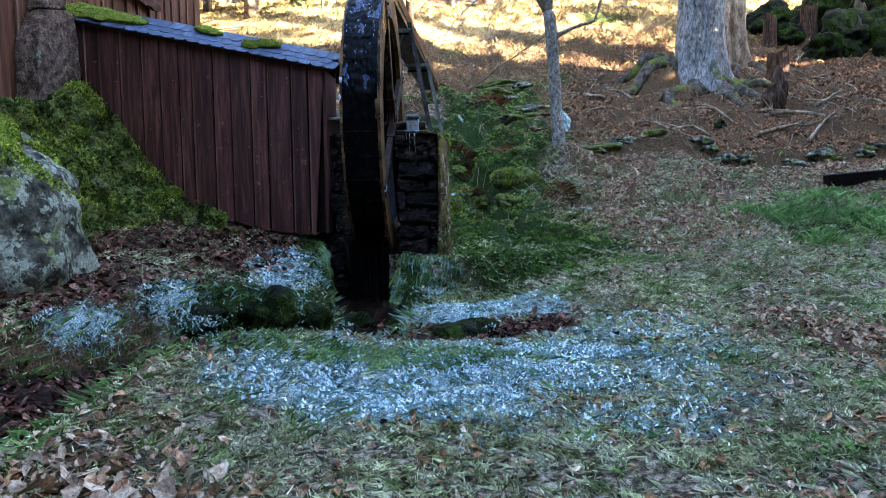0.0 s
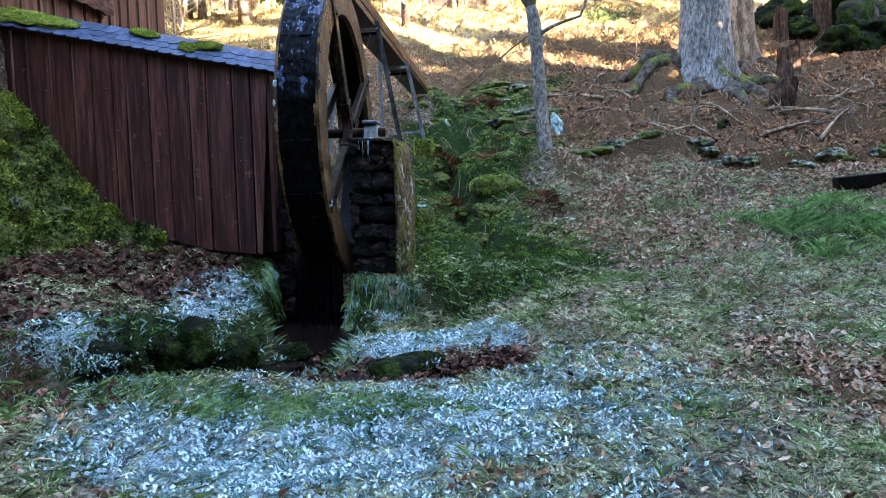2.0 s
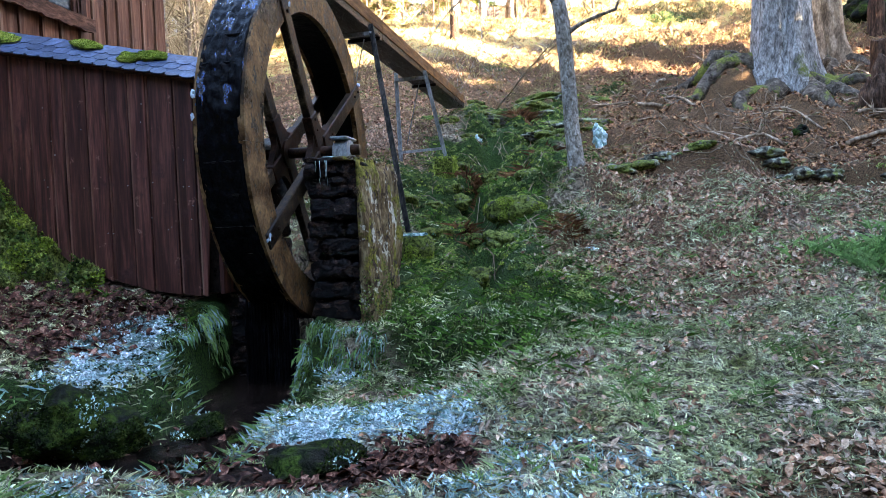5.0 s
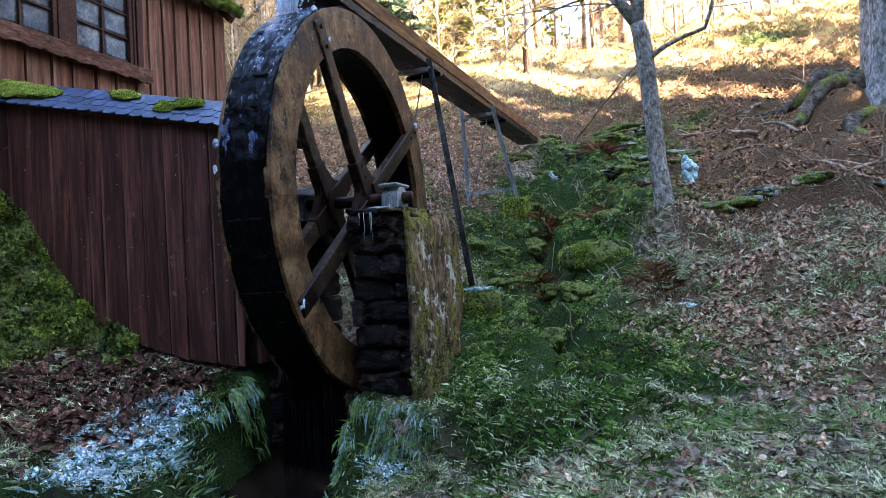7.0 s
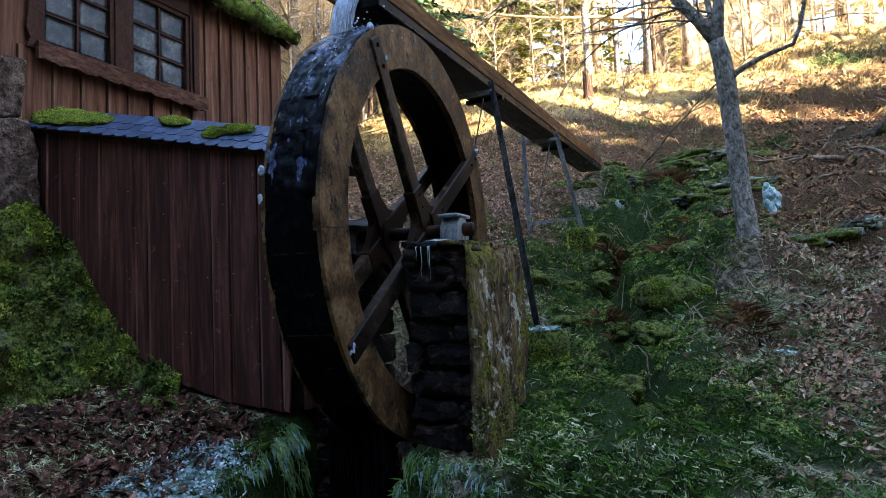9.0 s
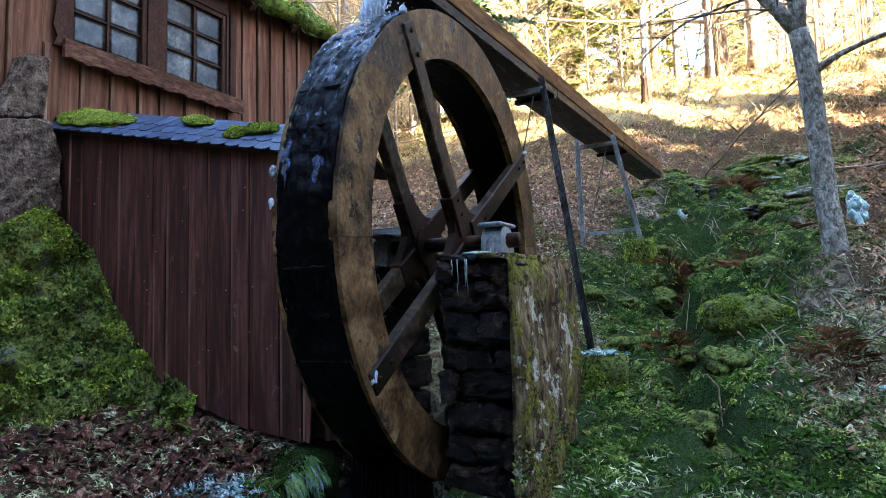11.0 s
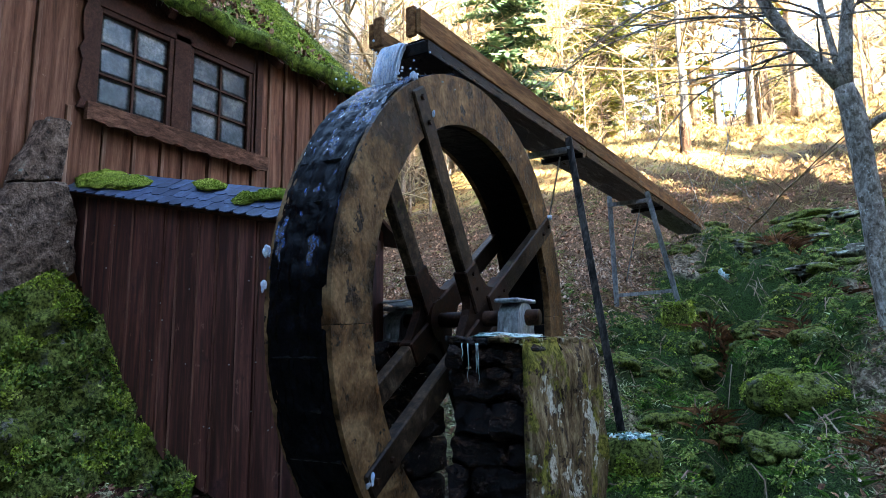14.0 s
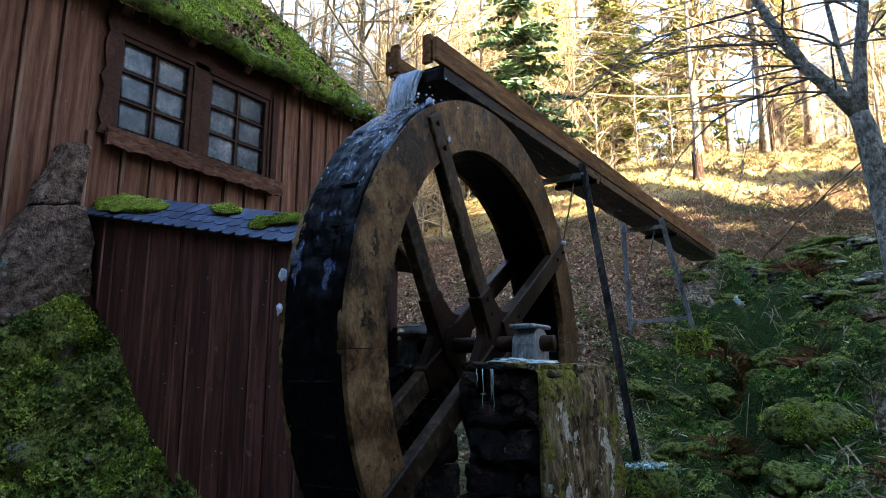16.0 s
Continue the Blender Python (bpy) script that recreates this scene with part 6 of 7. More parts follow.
# ---- far cottage ----
def build_cottage(x, y):
    c = thing("cottage", on(x, y), "pale plastered cottage among bare trees", "house")
    bm = bmesh.new()
    box(bm, (-3.2, -2.5, -1), (3.2, 2.5, 3.0))
    part("wall", bm, M_PLASTER, c)
    bm = bmesh.new()
    slab(bm, [(-3.0, 3.0), (3.0, 3.0), (0, 5.6)], 7.2, Matrix(((0, 0, 1, -3.6), (1, 0, 0, 0), (0, 1, 0, 0.004), (0, 0, 0, 1))))
    part("roof", bm, M_SLATE, c)
    for wx in (-1.9, 0.0, 1.9):
        bm = bmesh.new()
        box(bm, (wx - 0.5, -2.56, 1.0), (wx + 0.5, -2.5, 2.2), bevel=0.02)
        w = part("window", bm, M_FRAME, c)
        for px in (-0.22, 0.22):
            for pz in (1.3, 1.85):
                bm = bmesh.new()
                box(bm, (wx + px - 0.19, -2.58, pz - 0.22), (wx + px + 0.19, -2.562, pz + 0.22))
                part("pane", bm, M_PANE, w)
    return c


build_cottage(2.0, 49)


# ---- stumps and loose wood ----
def stump(at, r, h, seed):
    bm = bmesh.new()
    rings = []
    for k in range(7):
        rings.append([bm.verts.new((r * (1.25 - 0.25 * min(1, k / 3)) * (1 + 0.15 * noise.noise((math.cos(a) * 2, math.sin(a) * 2, seed))) * math.cos(a), r * (1.25 - 0.25 * min(1, k / 3)) * math.sin(a), h * k / 6 - 0.1 + (0.6 * h * noise.noise((math.cos(a) * 3, math.sin(a) * 3, seed + 3)) if k == 6 else 0))) for a in [2 * math.pi * i / 16 for i in range(16)]])
    for a, b in zip(rings, rings[1:]):
        for i in range(16):
            bm.faces.new((a[i], a[(i + 1) % 16], b[(i + 1) % 16], b[i]))
    bm.faces.new(rings[-1])
    ob = part("tree_stump", bm, M_ROT, None, smooth=False)
    ob.location = at
    return tagged(ob, "splintered brown tree stump on the slope", "stump")


stump(on(-2.8, 24.1, -0.1), 0.15, 0.95, 2)
stump(on(7.9, 19.0), 0.28, 0.9, 5)


def dead_branch(a, b, r, seed, label="grey fallen branch lying on the leaves", bow=0.15):
    rnd = random.Random(seed)
    a, b = Vector(a), Vector(b)
    bm = bmesh.new()
    pts = [a.lerp(b, k / 8) + Vector((0.04 * noise.noise((seed, k * 0.6, 1)), 0.04 * noise.noise((seed, k * 0.6, 5)), bow * math.sin(math.pi * k / 8) + 0.03 * noise.noise((seed, k * 0.7, 9)))) for k in range(9)]
    tube(bm, pts, [r * (1 - 0.08 * k) for k in range(9)], 7, True, 0.2)
    for k in range(3):
        i = rnd.randint(3, 7)
        limb(bm, pts[i], ((b - a).normalized() + Vector((rnd.gauss(0, 0.5), rnd.gauss(0, 0.5), abs(rnd.gauss(0.3, 0.3))))).normalized(), (b - a).length * 0.3, r * 0.5, rnd, 1, 5)
    ob = part("dead_branch", bm, M_FARBARK, None, smooth=True)
    return tagged(ob, label, "branch", "dead branches")


dead_branch(on(-0.6, 17.6, 0.1), on(1.15, 12.6, 2.0), 0.02, 1, "thin fallen branch leaning on the slender tree", 0.05)
for k, (x, y, dx, dy, r) in enumerate(((5.6, 14.6, 1.3, 0.3, 0.05), (6.6, 14.3, 0.8, 0.8, 0.04), (7.2, 15.0, -0.9, 0.6, 0.05), (6.2, 15.8, 1.2, -0.5, 0.035), (3.0, 17.6, -1.4, 0.2, 0.05), (4.6, 14.4, -0.7, 0.4, 0.03), (7.6, 16.2, 0.9, 0.5, 0.06), (2.4, 16.0, 0.8, -0.3, 0.025))):
    dead_branch(on(x, y, 0.05), on(x + dx, y + dy, 0.06), r, 10 + k, bow=0.08)
rock(on(6.6, 16.0, 0.25), (0.26, 0.24, 0.6), 71, M_ROT, "dark rotten stump on the bank", "rotten_stump", 0.4, 5, category="stump")
# rocks on the bank, coloured near black in place of the shade there
for k, (x, y, s) in enumerate(((10.2, 21.2, 0.8), (11.3, 22.0, 1.1), (12.2, 21.4, 0.9), (9.6, 22.4, 0.6), (12.6, 23.2, 1.6), (5.0, 14.9, 0.2), (11.0, 23.6, 1.3), (9.3, 23.4, 0.9))):
    rock(on(x, y, 0.1), (s * 0.8, s * 0.6, s * 0.7), 80 + k, M_WETSHADEROCK, "mossy rock on the wooded bank, shade put into its near-black colour", rough=0.4, level=5, turn=k * 50, group="bank rocks", facet=0.3)
rnd = random.Random(15)
for k in range(26):
    x, y = rnd.uniform(3.2, 9.5), rnd.uniform(13.6, 20.5)
    a, l = rnd.uniform(0, 6.28), rnd.uniform(0.4, 1.5)
    dead_branch(on(x, y, 0.04), on(x + l * math.cos(a), y + l * math.sin(a), 0.05), rnd.uniform(0.012, 0.04), 60 + k, "dead branch lying among fallen leaves", 0.12)
for k, (x, y, h, r) in enumerate(((9.0, 22.3, 1.0, 0.2), (10.4, 22.8, 1.1, 0.25))):
    stump(on(x, y, -0.1), r, h, 50 + k)
# squared beam that edges the grass
beam_bm = bmesh.new()
beam(beam_bm, on(5.2, 10.75, 0.08), on(8.2, 11.1, 0.16), 0.16, 0.2, (0, 0, 1), 0.015)
tagged(part("edging_beam", beam_bm, M_DARKBOARD), "dark timber beam lying on the grass", "beam")


# ---- scattered ground cover ----
gen = np.random.default_rng(12)


def sample(n, x0, x1, y0, y1, density):
    x, y = gen.uniform(x0, x1, n), gen.uniform(y0, y1, n)
    keep = gen.random(n) < density(x, y)
    return x[keep], y[keep]


def leaves(name, x, y, size, material, label, category, lift=0.012, tilt=0.5, curl=0.35):
    n = len(x)
    z = floor_at(x, y) + lift
    e = 0.05
    gx, gy = (floor_at(x + e, y) - floor_at(x - e, y)) / (2 * e), (floor_at(x, y + e) - floor_at(x, y - e)) / (2 * e)
    steep = np.hypot(gx, gy) > 1.1
    gx, gy = np.clip(gx, -0.8, 0.8), np.clip(gy, -0.8, 0.8)
    a = gen.uniform(0, 2 * np.pi, n)
    s = size * gen.uniform(0.6, 1.25, n) * np.where(steep, 0.25, 1.0)
    w = gen.uniform(0.5, 0.85, n)
    outline = [(-0.5, 0), (-0.15, 0.42), (0.22, 0.36), (0.55, 0), (0.22, -0.36), (-0.15, -0.42)]
    tx, ty = gen.normal(0, tilt, n), gen.normal(0, tilt, n)
    cu = gen.uniform(-curl, curl, n)
    verts = np.empty((n, 6, 3))
    for k, (u, v) in enumerate(outline):
        q = gen.uniform(0.62, 1.35, n)
        px = q * s * (u * np.cos(a) - v * w * np.sin(a))
        py = q * s * (u * np.sin(a) + v * w * np.cos(a))
        verts[:, k, 0], verts[:, k, 1] = x + px, y + py
        verts[:, k, 2] = z + px * (gx + tx) + py * (gy + ty) + s * (abs(v) * cu * 1.6 + u * u * cu) + 0.3 * s * (np.abs(tx) + np.abs(ty)) * 0.5
    i = np.arange(n)[:, None] * 6
    faces = np.concatenate([i + np.array([[0, 5, 4, 3]]), i + np.array([[0, 3, 2, 1]])], 1).reshape(-1, 4)
    ob = grid_mesh(name, verts.reshape(-1, 3).tolist(), faces.tolist(), material)
    return tagged(ob, label, category, kind="stuff")


def blades(name, x, y, height, material, label, category, width=0.006, bend=0.6):
    n = len(x)
    z = floor_at(x, y) - 0.01
    a = gen.uniform(0, 2 * np.pi, n)
    h = height * gen.uniform(0.45, 1.3, n)
    b = gen.uniform(0.1, bend, n) * h
    w = width * gen.uniform(0.6, 1.3, n)
    dx, dy = np.cos(a), np.sin(a)
    verts = np.empty((n, 5, 3))
    for k, (f, s) in enumerate(((0, -1), (0, 1), (0.55, 0.8), (1.0, 0), (0.55, -0.8))):
        verts[:, k, 0] = x + dx * b * f * f * 1.3 - dy * w * s
        verts[:, k, 1] = y + dy * b * f * f * 1.3 + dx * w * s
        verts[:, k, 2] = z + h * f * (1 - 0.25 * f * b / h)
    i = np.arange(n)[:, None] * 5
    faces = (i + np.array([[0, 1, 2, 3, 4]]))
    ob = grid_mesh(name, verts.reshape(-1, 3).tolist(), faces.tolist(), material)
    return tagged(ob, label, category, kind="stuff")


def patchy(x, y, s=1.4, k=0):
    return np.array([0.5 + 0.9 * noise.noise((p * s, q * s, k)) for p, q in zip(x, y)]).clip(0, 1)


def clear_of_wheel(x, y):
    solid = ((x > -1.92) & (x < -1.16) & (y > 7.35) & (y < 10.3)) | ((x > -2.2) & (x < -0.5) & (y > 8.05) & (y < 9.3)) | ((x > -5.3) & (x < -1.9) & (y > 8.0) & (y < 8.7))
    return 1.0 - solid


def d_litter(x, y):
    f, m, l, w, e = cover(x, y)
    return (0.19 + (0.8 - 0.15 * ease(2.0, 3.0, x) * ease(11.5, 13, y)) * l - 0.25 * f + 0.35 * w * (y < 7) - 0.55 * m) * clear_of_wheel(x, y) * (0.12 + 1.1 * ease(0.2, 0.75, 0.6 * patchy(x, y, 1.1, 3) + 0.4 * patchy(x, y, 4.2, 4))) * (1 - 0.8 * e) * ease(30, 22, y)


def d_grass(x, y):
    f, m, l, w, e = cover(x, y)
    clump = ease(0.30, 0.62, 0.45 * patchy(x, y, 2.1, 9) + 0.55 * patchy(x, y, 7.5, 10))
    return (1 - 0.62 * l) * (1 - w) * (1 - 0.97 * m) * (1 - 0.75 * f) * clear_of_wheel(x, y) * (0.06 + 1.05 * clump) * ease(14, 10.5, y)


def d_frost(x, y):
    f, m, l, w, e = cover(x, y)
    return ease(0.12, 0.62, f) * (1 - w) * ease(0.38, 0.66, patchy(x, y, 4.5, 5) * 0.6 + patchy(x, y, 13, 8) * 0.4)


def d_moss(x, y):
    f, m, l, w, e = cover(x, y)
    e = 0.2
    bulge = floor_at(x, y) - (floor_at(x + e, y) + floor_at(x - e, y) + floor_at(x, y + e) + floor_at(x, y - e)) / 4
    return m * (1 - w) * clear_of_wheel(x, y) * (0.12 + 0.88 * ease(0.12, 0.34, away(x + 0.14 * np.sin(y * 3.1) + 0.06 * np.sin(y * 7.3), y, CLEFT))) * (0.3 + 0.8 * patchy(x, y, 2.0, 15)) * (0.55 + 0.45 * ease(-0.012, 0.02, bulge))




def tufts(ob, n, size, material, low, name="moss", seed=1, scale=2.0, reach=None, label="soft green moss tufts"):
    """Small moss leaves grown on the upward faces of ob."""
    me = ob.data
    m = len(me.polygons)
    centre, normal, area = np.empty(m * 3), np.empty(m * 3), np.empty(m)
    me.polygons.foreach_get("center", centre)
    me.polygons.foreach_get("normal", normal)
    me.polygons.foreach_get("area", area)
    C, N = centre.reshape(-1, 3), normal.reshape(-1, 3)
    grown = np.array([noise.noise(Vector(c) * scale + Vector((seed, 0, 0))) for c in C])
    weight = area * (grown > low) * (N[:, 2] > -0.25) * (area < 12 * np.median(area))
    if reach is not None:
        weight = weight * reach(C)
    pick = gen.choice(m, n, p=weight / weight.sum())
    P, Q = C[pick], N[pick]
    s = size * gen.uniform(0.5, 1.4, (n, 1))
    r = np.sqrt(area[pick])[:, None]
    t = np.cross(Q, gen.normal(0, 1, (n, 3)))
    t /= np.linalg.norm(t, axis=1, keepdims=True) + 1e-9
    b = np.cross(Q, t)
    P = P + t * gen.uniform(-0.6, 0.6, (n, 1)) * r + b * gen.uniform(-0.6, 0.6, (n, 1)) * r
    up = Q * s * gen.uniform(0.3, 1.1, (n, 1)) + np.array([0, 0, 0.25]) * s
    w = b * s * 0.42
    verts = np.stack([P - w * 0.5 - Q * s * 0.2, P + up * 0.5 + t * s * 0.35 - w, P + up + t * s * 0.8, P + up * 0.5 + t * s * 0.35 + w, P + w * 0.5 - Q * s * 0.2], 1).reshape(-1, 3)
    faces = (np.arange(n)[:, None] * 5 + np.arange(5)[None]).tolist()
    tuft = grid_mesh(name, verts.tolist(), faces, material)
    tuft.parent = ob
    return tagged(tuft, label, kind="stuff")


for ob in list(scene.objects):
    if ob.name.startswith("rock_outcrop"):
        tufts(ob, 12000, 0.032, M_HERB, 0.04, seed=3, scale=3.6, label="dark green moss and small ivy leaves")
        tufts(ob, 9000, 0.020, M_TUFT, 0.10, seed=5, scale=4.5)
        tufts(ob, 22000, 0.021, M_PADTUFT, 0.06, seed=9, scale=3.0)
    elif ob.name.startswith("boulder"):
        tufts(ob, 26000, 0.02, M_PADTUFT, -0.12, seed=5, scale=3.0, reach=lambda c: np.clip((c[:, 2] + 0.25 * c[:, 1] - 0.45) * 3, 0, 1))
    elif ob.name.startswith("moss_pad"):
        tufts(ob, 1800, 0.008, M_PADTUFT, -1.0, seed=1)
    elif ob.name.startswith("lime_coat"):
        tufts(ob, 13000, 0.018, M_TUFT, -0.25, seed=2, scale=5.0, reach=lambda c: np.clip((1.35 - c[:, 2]) / 0.9, 0, 1) ** 1.5)
    elif ob.name == "roof" and ob.parent.name == "mill_house":
        tufts(ob, 95000, 0.017, M_PADTUFT, -0.06, seed=6, scale=1.6, reach=lambda c: (c[:, 1] > -1.5) * 1.0)
        tufts(ob, 26000, 0.018, M_TUFT, -0.3, seed=16, scale=2.6, reach=lambda c: (c[:, 1] > -1.5) * 1.0)
        tufts(ob, 1500, 0.055, M_LEAF, 0.16, seed=26, scale=1.8, reach=lambda c: (c[:, 1] > -1.5) * 1.0, label="dead leaves caught in the moss")
    elif ob.name.startswith("rock") and ob.get("group") == "stones by the brook":
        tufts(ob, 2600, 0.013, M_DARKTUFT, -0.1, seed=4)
        tufts(ob, 500, 0.014, M_ICEGRASS, 0.15, seed=14, scale=4.0, label="thin frost on the moss")
    elif ob.get("label") in ("rounded mossy stone on the slope", "short mossy footing under the steel leg", "squared mossy footing stone under a steel leg"):
        tufts(ob, 2600, 0.015, M_PADTUFT, -0.1, seed=7, scale=4.0)
    elif ob.name.startswith("rock") and ob.get("group") == "gully stones":
        tufts(ob, 900, 0.02, M_TUFT, -0.35, seed=8)
        tufts(ob, 500, 0.018, M_PADTUFT, 0.05, seed=18)

x, y = sample(330000, -9.0, 9.5, 0.6, 16, d_litter)
bx, by = sample(1500, -4.2, -1.9, 2.6, 6.2, lambda p, q: ease(1.0, 0.5, away(p, q, BROOK)))
x, y = np.concatenate([x, bx]), np.concatenate([y, by])
shed_side = ((x < -1.6) & (y < 8.2) & (y > 4.4)) | (cover(x, y)[3] > 0.3)
bank = (x > 1.0) & (y > 12.4) & ~shed_side
lawn = ~bank & ~shed_side
pale = gen.random(len(x)) < 0.42 - 0.2 * ease(7, 9, y)
leaves("leaf_litter", x[shed_side], y[shed_side], 0.075, M_WETLEAF, "large dark red-brown maple leaves lying below the shed", "leaves", tilt=0.4, curl=0.6)
leaves("leaf_litter", x[bank], y[bank], 0.07, M_BANKLEAF, "dark red-brown leaves on the bank under the old tree", "leaves", tilt=0.4, curl=0.5)
leaves("leaf_litter", x[lawn & ~pale], y[lawn & ~pale], 0.054, M_LEAF, "brown fallen beech and maple leaves", "leaves", tilt=0.4, curl=0.5)
leaves("leaf_litter", x[lawn & pale], y[lawn & pale], 0.052, M_PALELEAF, "pale curled fallen leaves", "leaves", tilt=0.45, curl=0.7)
x, y = sample(900, -3.0, -0.2, 1.7, 3.2, lambda p, q: blob(p, q, -1.7, 2.35, 1.0, 0.55))
leaves("leaf_litter", x, y, 0.115, M_PALELEAF, "large curled maple leaves on the grass", "leaves", tilt=0.45, curl=0.7)
x, y = sample(150000, -11.0, 13.0, 16, 30, d_litter)
bank = x > 1.2 + 0.1 * (y - 16)
leaves("leaf_litter", x[bank], y[bank], 0.08, M_BANKLEAF, "red-brown leaves on the upper slope", "leaves", tilt=0.5, curl=0.5)
thin = ~bank & (gen.random(len(x)) < 0.6)
leaves("leaf_litter", x[thin], y[thin], 0.075, M_LEAF, "tan leaves thinly scattered on the upper slope", "leaves", tilt=0.5, curl=0.5)
x, y = sample(620000, -4.5, 6.5, 0.8, 13, d_grass)
blades("grass", x, y, 0.05, M_GRASS, "short winter grass with dull green blades", "grass", 0.0045, 1.7)
x, y = sample(60000, -2.0, 6.0, 3.0, 11.5, lambda p, q: d_grass(p, q) * ease(0.55, 0.85, patchy(p, q, 2.6, 52)))
blades("grass_tufts", x, y, 0.075, M_LONGGRASS, "small tufts of greener grass in the lawn", "grass", 0.0045, 1.4)
x, y = sample(9000, -1.0, 2.3, 6.9, 9.6, lambda p, q: blob(p, q, 0.55, 8.2, 1.6, 1.2) * clear_of_wheel(p, q) * (0.05 + ease(0.45, 0.7, 0.5 * patchy(p, q, 2.2, 55) + 0.5 * patchy(p, q, 6.0, 56))))
blades("gully_grass", x, y, 0.075, M_GULLYGRASS, "deep green grass at the mouth of the gully", "grass", 0.0045, 1.5)
x, y = sample(210000, -3.6, 2.0, 3.2, 8.2, d_frost)
blades("iced_grass", x, y, 0.054, M_ICEGRASS, "grass blades coated in white ice", "grass", 0.0037, 1.6)


def d_rim(x, y):
    return blob(x, y, -1.0, 4.95, 1.5, 0.36, 0.12) * ease(5.42, 5.2, y) * (1 - cover(x, y)[3]) * (0.35 + 0.8 * patchy(x, y, 3.0, 81))


x, y = sample(46000, -3.0, 1.0, 4.2, 5.8, d_rim)
iced = gen.random(len(x)) < 0.22
blades("brook_grass", x[~iced], y[~iced], 0.065, M_LONGGRASS, "dense green grass along the brook", "grass", 0.0045, 1.7)
blades("brook_grass", x[iced], y[iced], 0.065, M_ICEGRASS, "frosted grass along the brook", "grass", 0.0045, 1.6)


def d_bank(x, y):
    b = away(x, y, BROOK)
    return ease(0.24, 0.34, b) * ease(0.6, 0.4, b) * (y < 7.2) * (0.3 + patchy(x, y, 2.5, 71)) * (1 - blob(x, y, -1.5, 5.5, 1.0, 0.45)) * (1 - 0.7 * blob(x, y, -1.6, 6.4, 0.6, 0.4))


x, y = sample(42000, -4.5, 0.2, 1.5, 8.1, d_bank)
iced = gen.random(len(x)) < 0.45 * ease(4.5, 5.5, y)
blades("brook_grass", x[~iced], y[~iced], 0.085, M_LONGGRASS, "green grass hanging over the brook", "grass", 0.004, 1.7)
blades("brook_grass", x[iced], y[iced], 0.085, M_ICEGRASS, "iced grass hanging over the brook", "grass", 0.005, 1.3)


def hanging(name, x, y, way, length, material, label, width=0.005):
    """Blades rooted at x, y that bow out along way and hang down."""
    n = len(x)
    z = floor_at(x, y) - 0.01
    l = length * gen.uniform(0.4, 1.3, n)
    a = np.arctan2(way[1], way[0]) + gen.normal(0, 0.5, n)
    dx, dy = np.cos(a), np.sin(a)
    o = gen.uniform(0.04, 0.13, n)
    w = width * gen.uniform(0.6, 1.4, n)
    verts = np.empty((n, 7, 3))
    for k, (f, g, s) in enumerate(((0, 0, -1), (0, 0, 1), (0.55, -0.14, 0.9), (0.95, 0.35, 0.8), (1.05, 1.0, 0), (0.95, 0.35, -0.8), (0.55, -0.14, -0.9))):
        verts[:, k, 0], verts[:, k, 1] = x + dx * o * f - dy * w * s, y + dy * o * f + dx * w * s
        verts[:, k, 2] = z - l * g
    faces = np.arange(n)[:, None] * 7 + np.arange(7)[None]
    return tagged(grid_mesh(name, verts.reshape(-1, 3).tolist(), faces.tolist(), material), label, "grass", kind="stuff")


for x0, x1, y0, y1, way, n in ((-1.16, -1.0, 6.9, 8.0, (-1, 0), 1500), (-2.16, -1.94, 6.9, 8.0, (1, 0), 1700), (-1.1, -0.35, 7.74, 8.06, (0, -1), 1400)):
    x, y = gen.uniform(x0, x1, n), gen.uniform(y0, y1, n)
    keep = patchy(x, y, 6.0, 18) > 0.4
    x, y = x[keep], y[keep]
    iced = gen.random(len(x)) < (0.2 if way[0] else 0.36)
    hanging("rim_grass", x[~iced], y[~iced], way, 0.09, M_LONGGRASS, "green grass hanging over the bank of the wheel pit", 0.0022)
    hanging("rim_grass", x[iced], y[iced], way, 0.12, M_ICEGRASS, "iced grass hanging over the bank of the wheel pit", 0.0022)
x, y = sample(60000, -3.6, 2.0, 3.2, 8.2, d_frost)
leaves("ice_crust", x, y, 0.022, M_RIME, "broken crust of white ice on grass", "ice", 0.03, 0.7)


def clumps(name, x, y, radius, per, leaf, material, label, category, base=None):
    """Cushions of small leaves, each a low dome."""
    n = len(x)
    r = np.repeat(radius * gen.uniform(0.45, 1.5, n), per)
    cx, cy = np.repeat(x, per), np.repeat(y, per)
    m = n * per
    a, h = gen.uniform(0, 2 * np.pi, m), gen.random(m)
    flat = np.sqrt(1 - h * h)
    N = np.stack([flat * np.cos(a), flat * np.sin(a), h], -1)
    P = np.stack([cx, cy, (floor_at(cx, cy) if base is None else base) - 0.25 * r], -1) + N * (r * gen.uniform(0.8, 1.1, m))[:, None] * np.array([1, 1, 0.85])
    t = np.cross(N, gen.normal(0, 1, (m, 3)))
    t /= np.linalg.norm(t, axis=1, keepdims=True) + 1e-9
    b = np.cross(N, t)
    s = (leaf * gen.uniform(0.6, 1.4, m))[:, None]
    verts = np.stack([P - t * s * 0.5, P + b * s * 0.36 + N * s * 0.25, P + t * s * 0.6 + N * s * 0.3, P - b * s * 0.36 + N * s * 0.25], 1).reshape(-1, 3)
    faces = np.arange(m)[:, None] * 4 + np.arange(4)[None]
    return tagged(grid_mesh(name, verts.tolist(), faces.tolist(), material), label, category, kind="stuff")


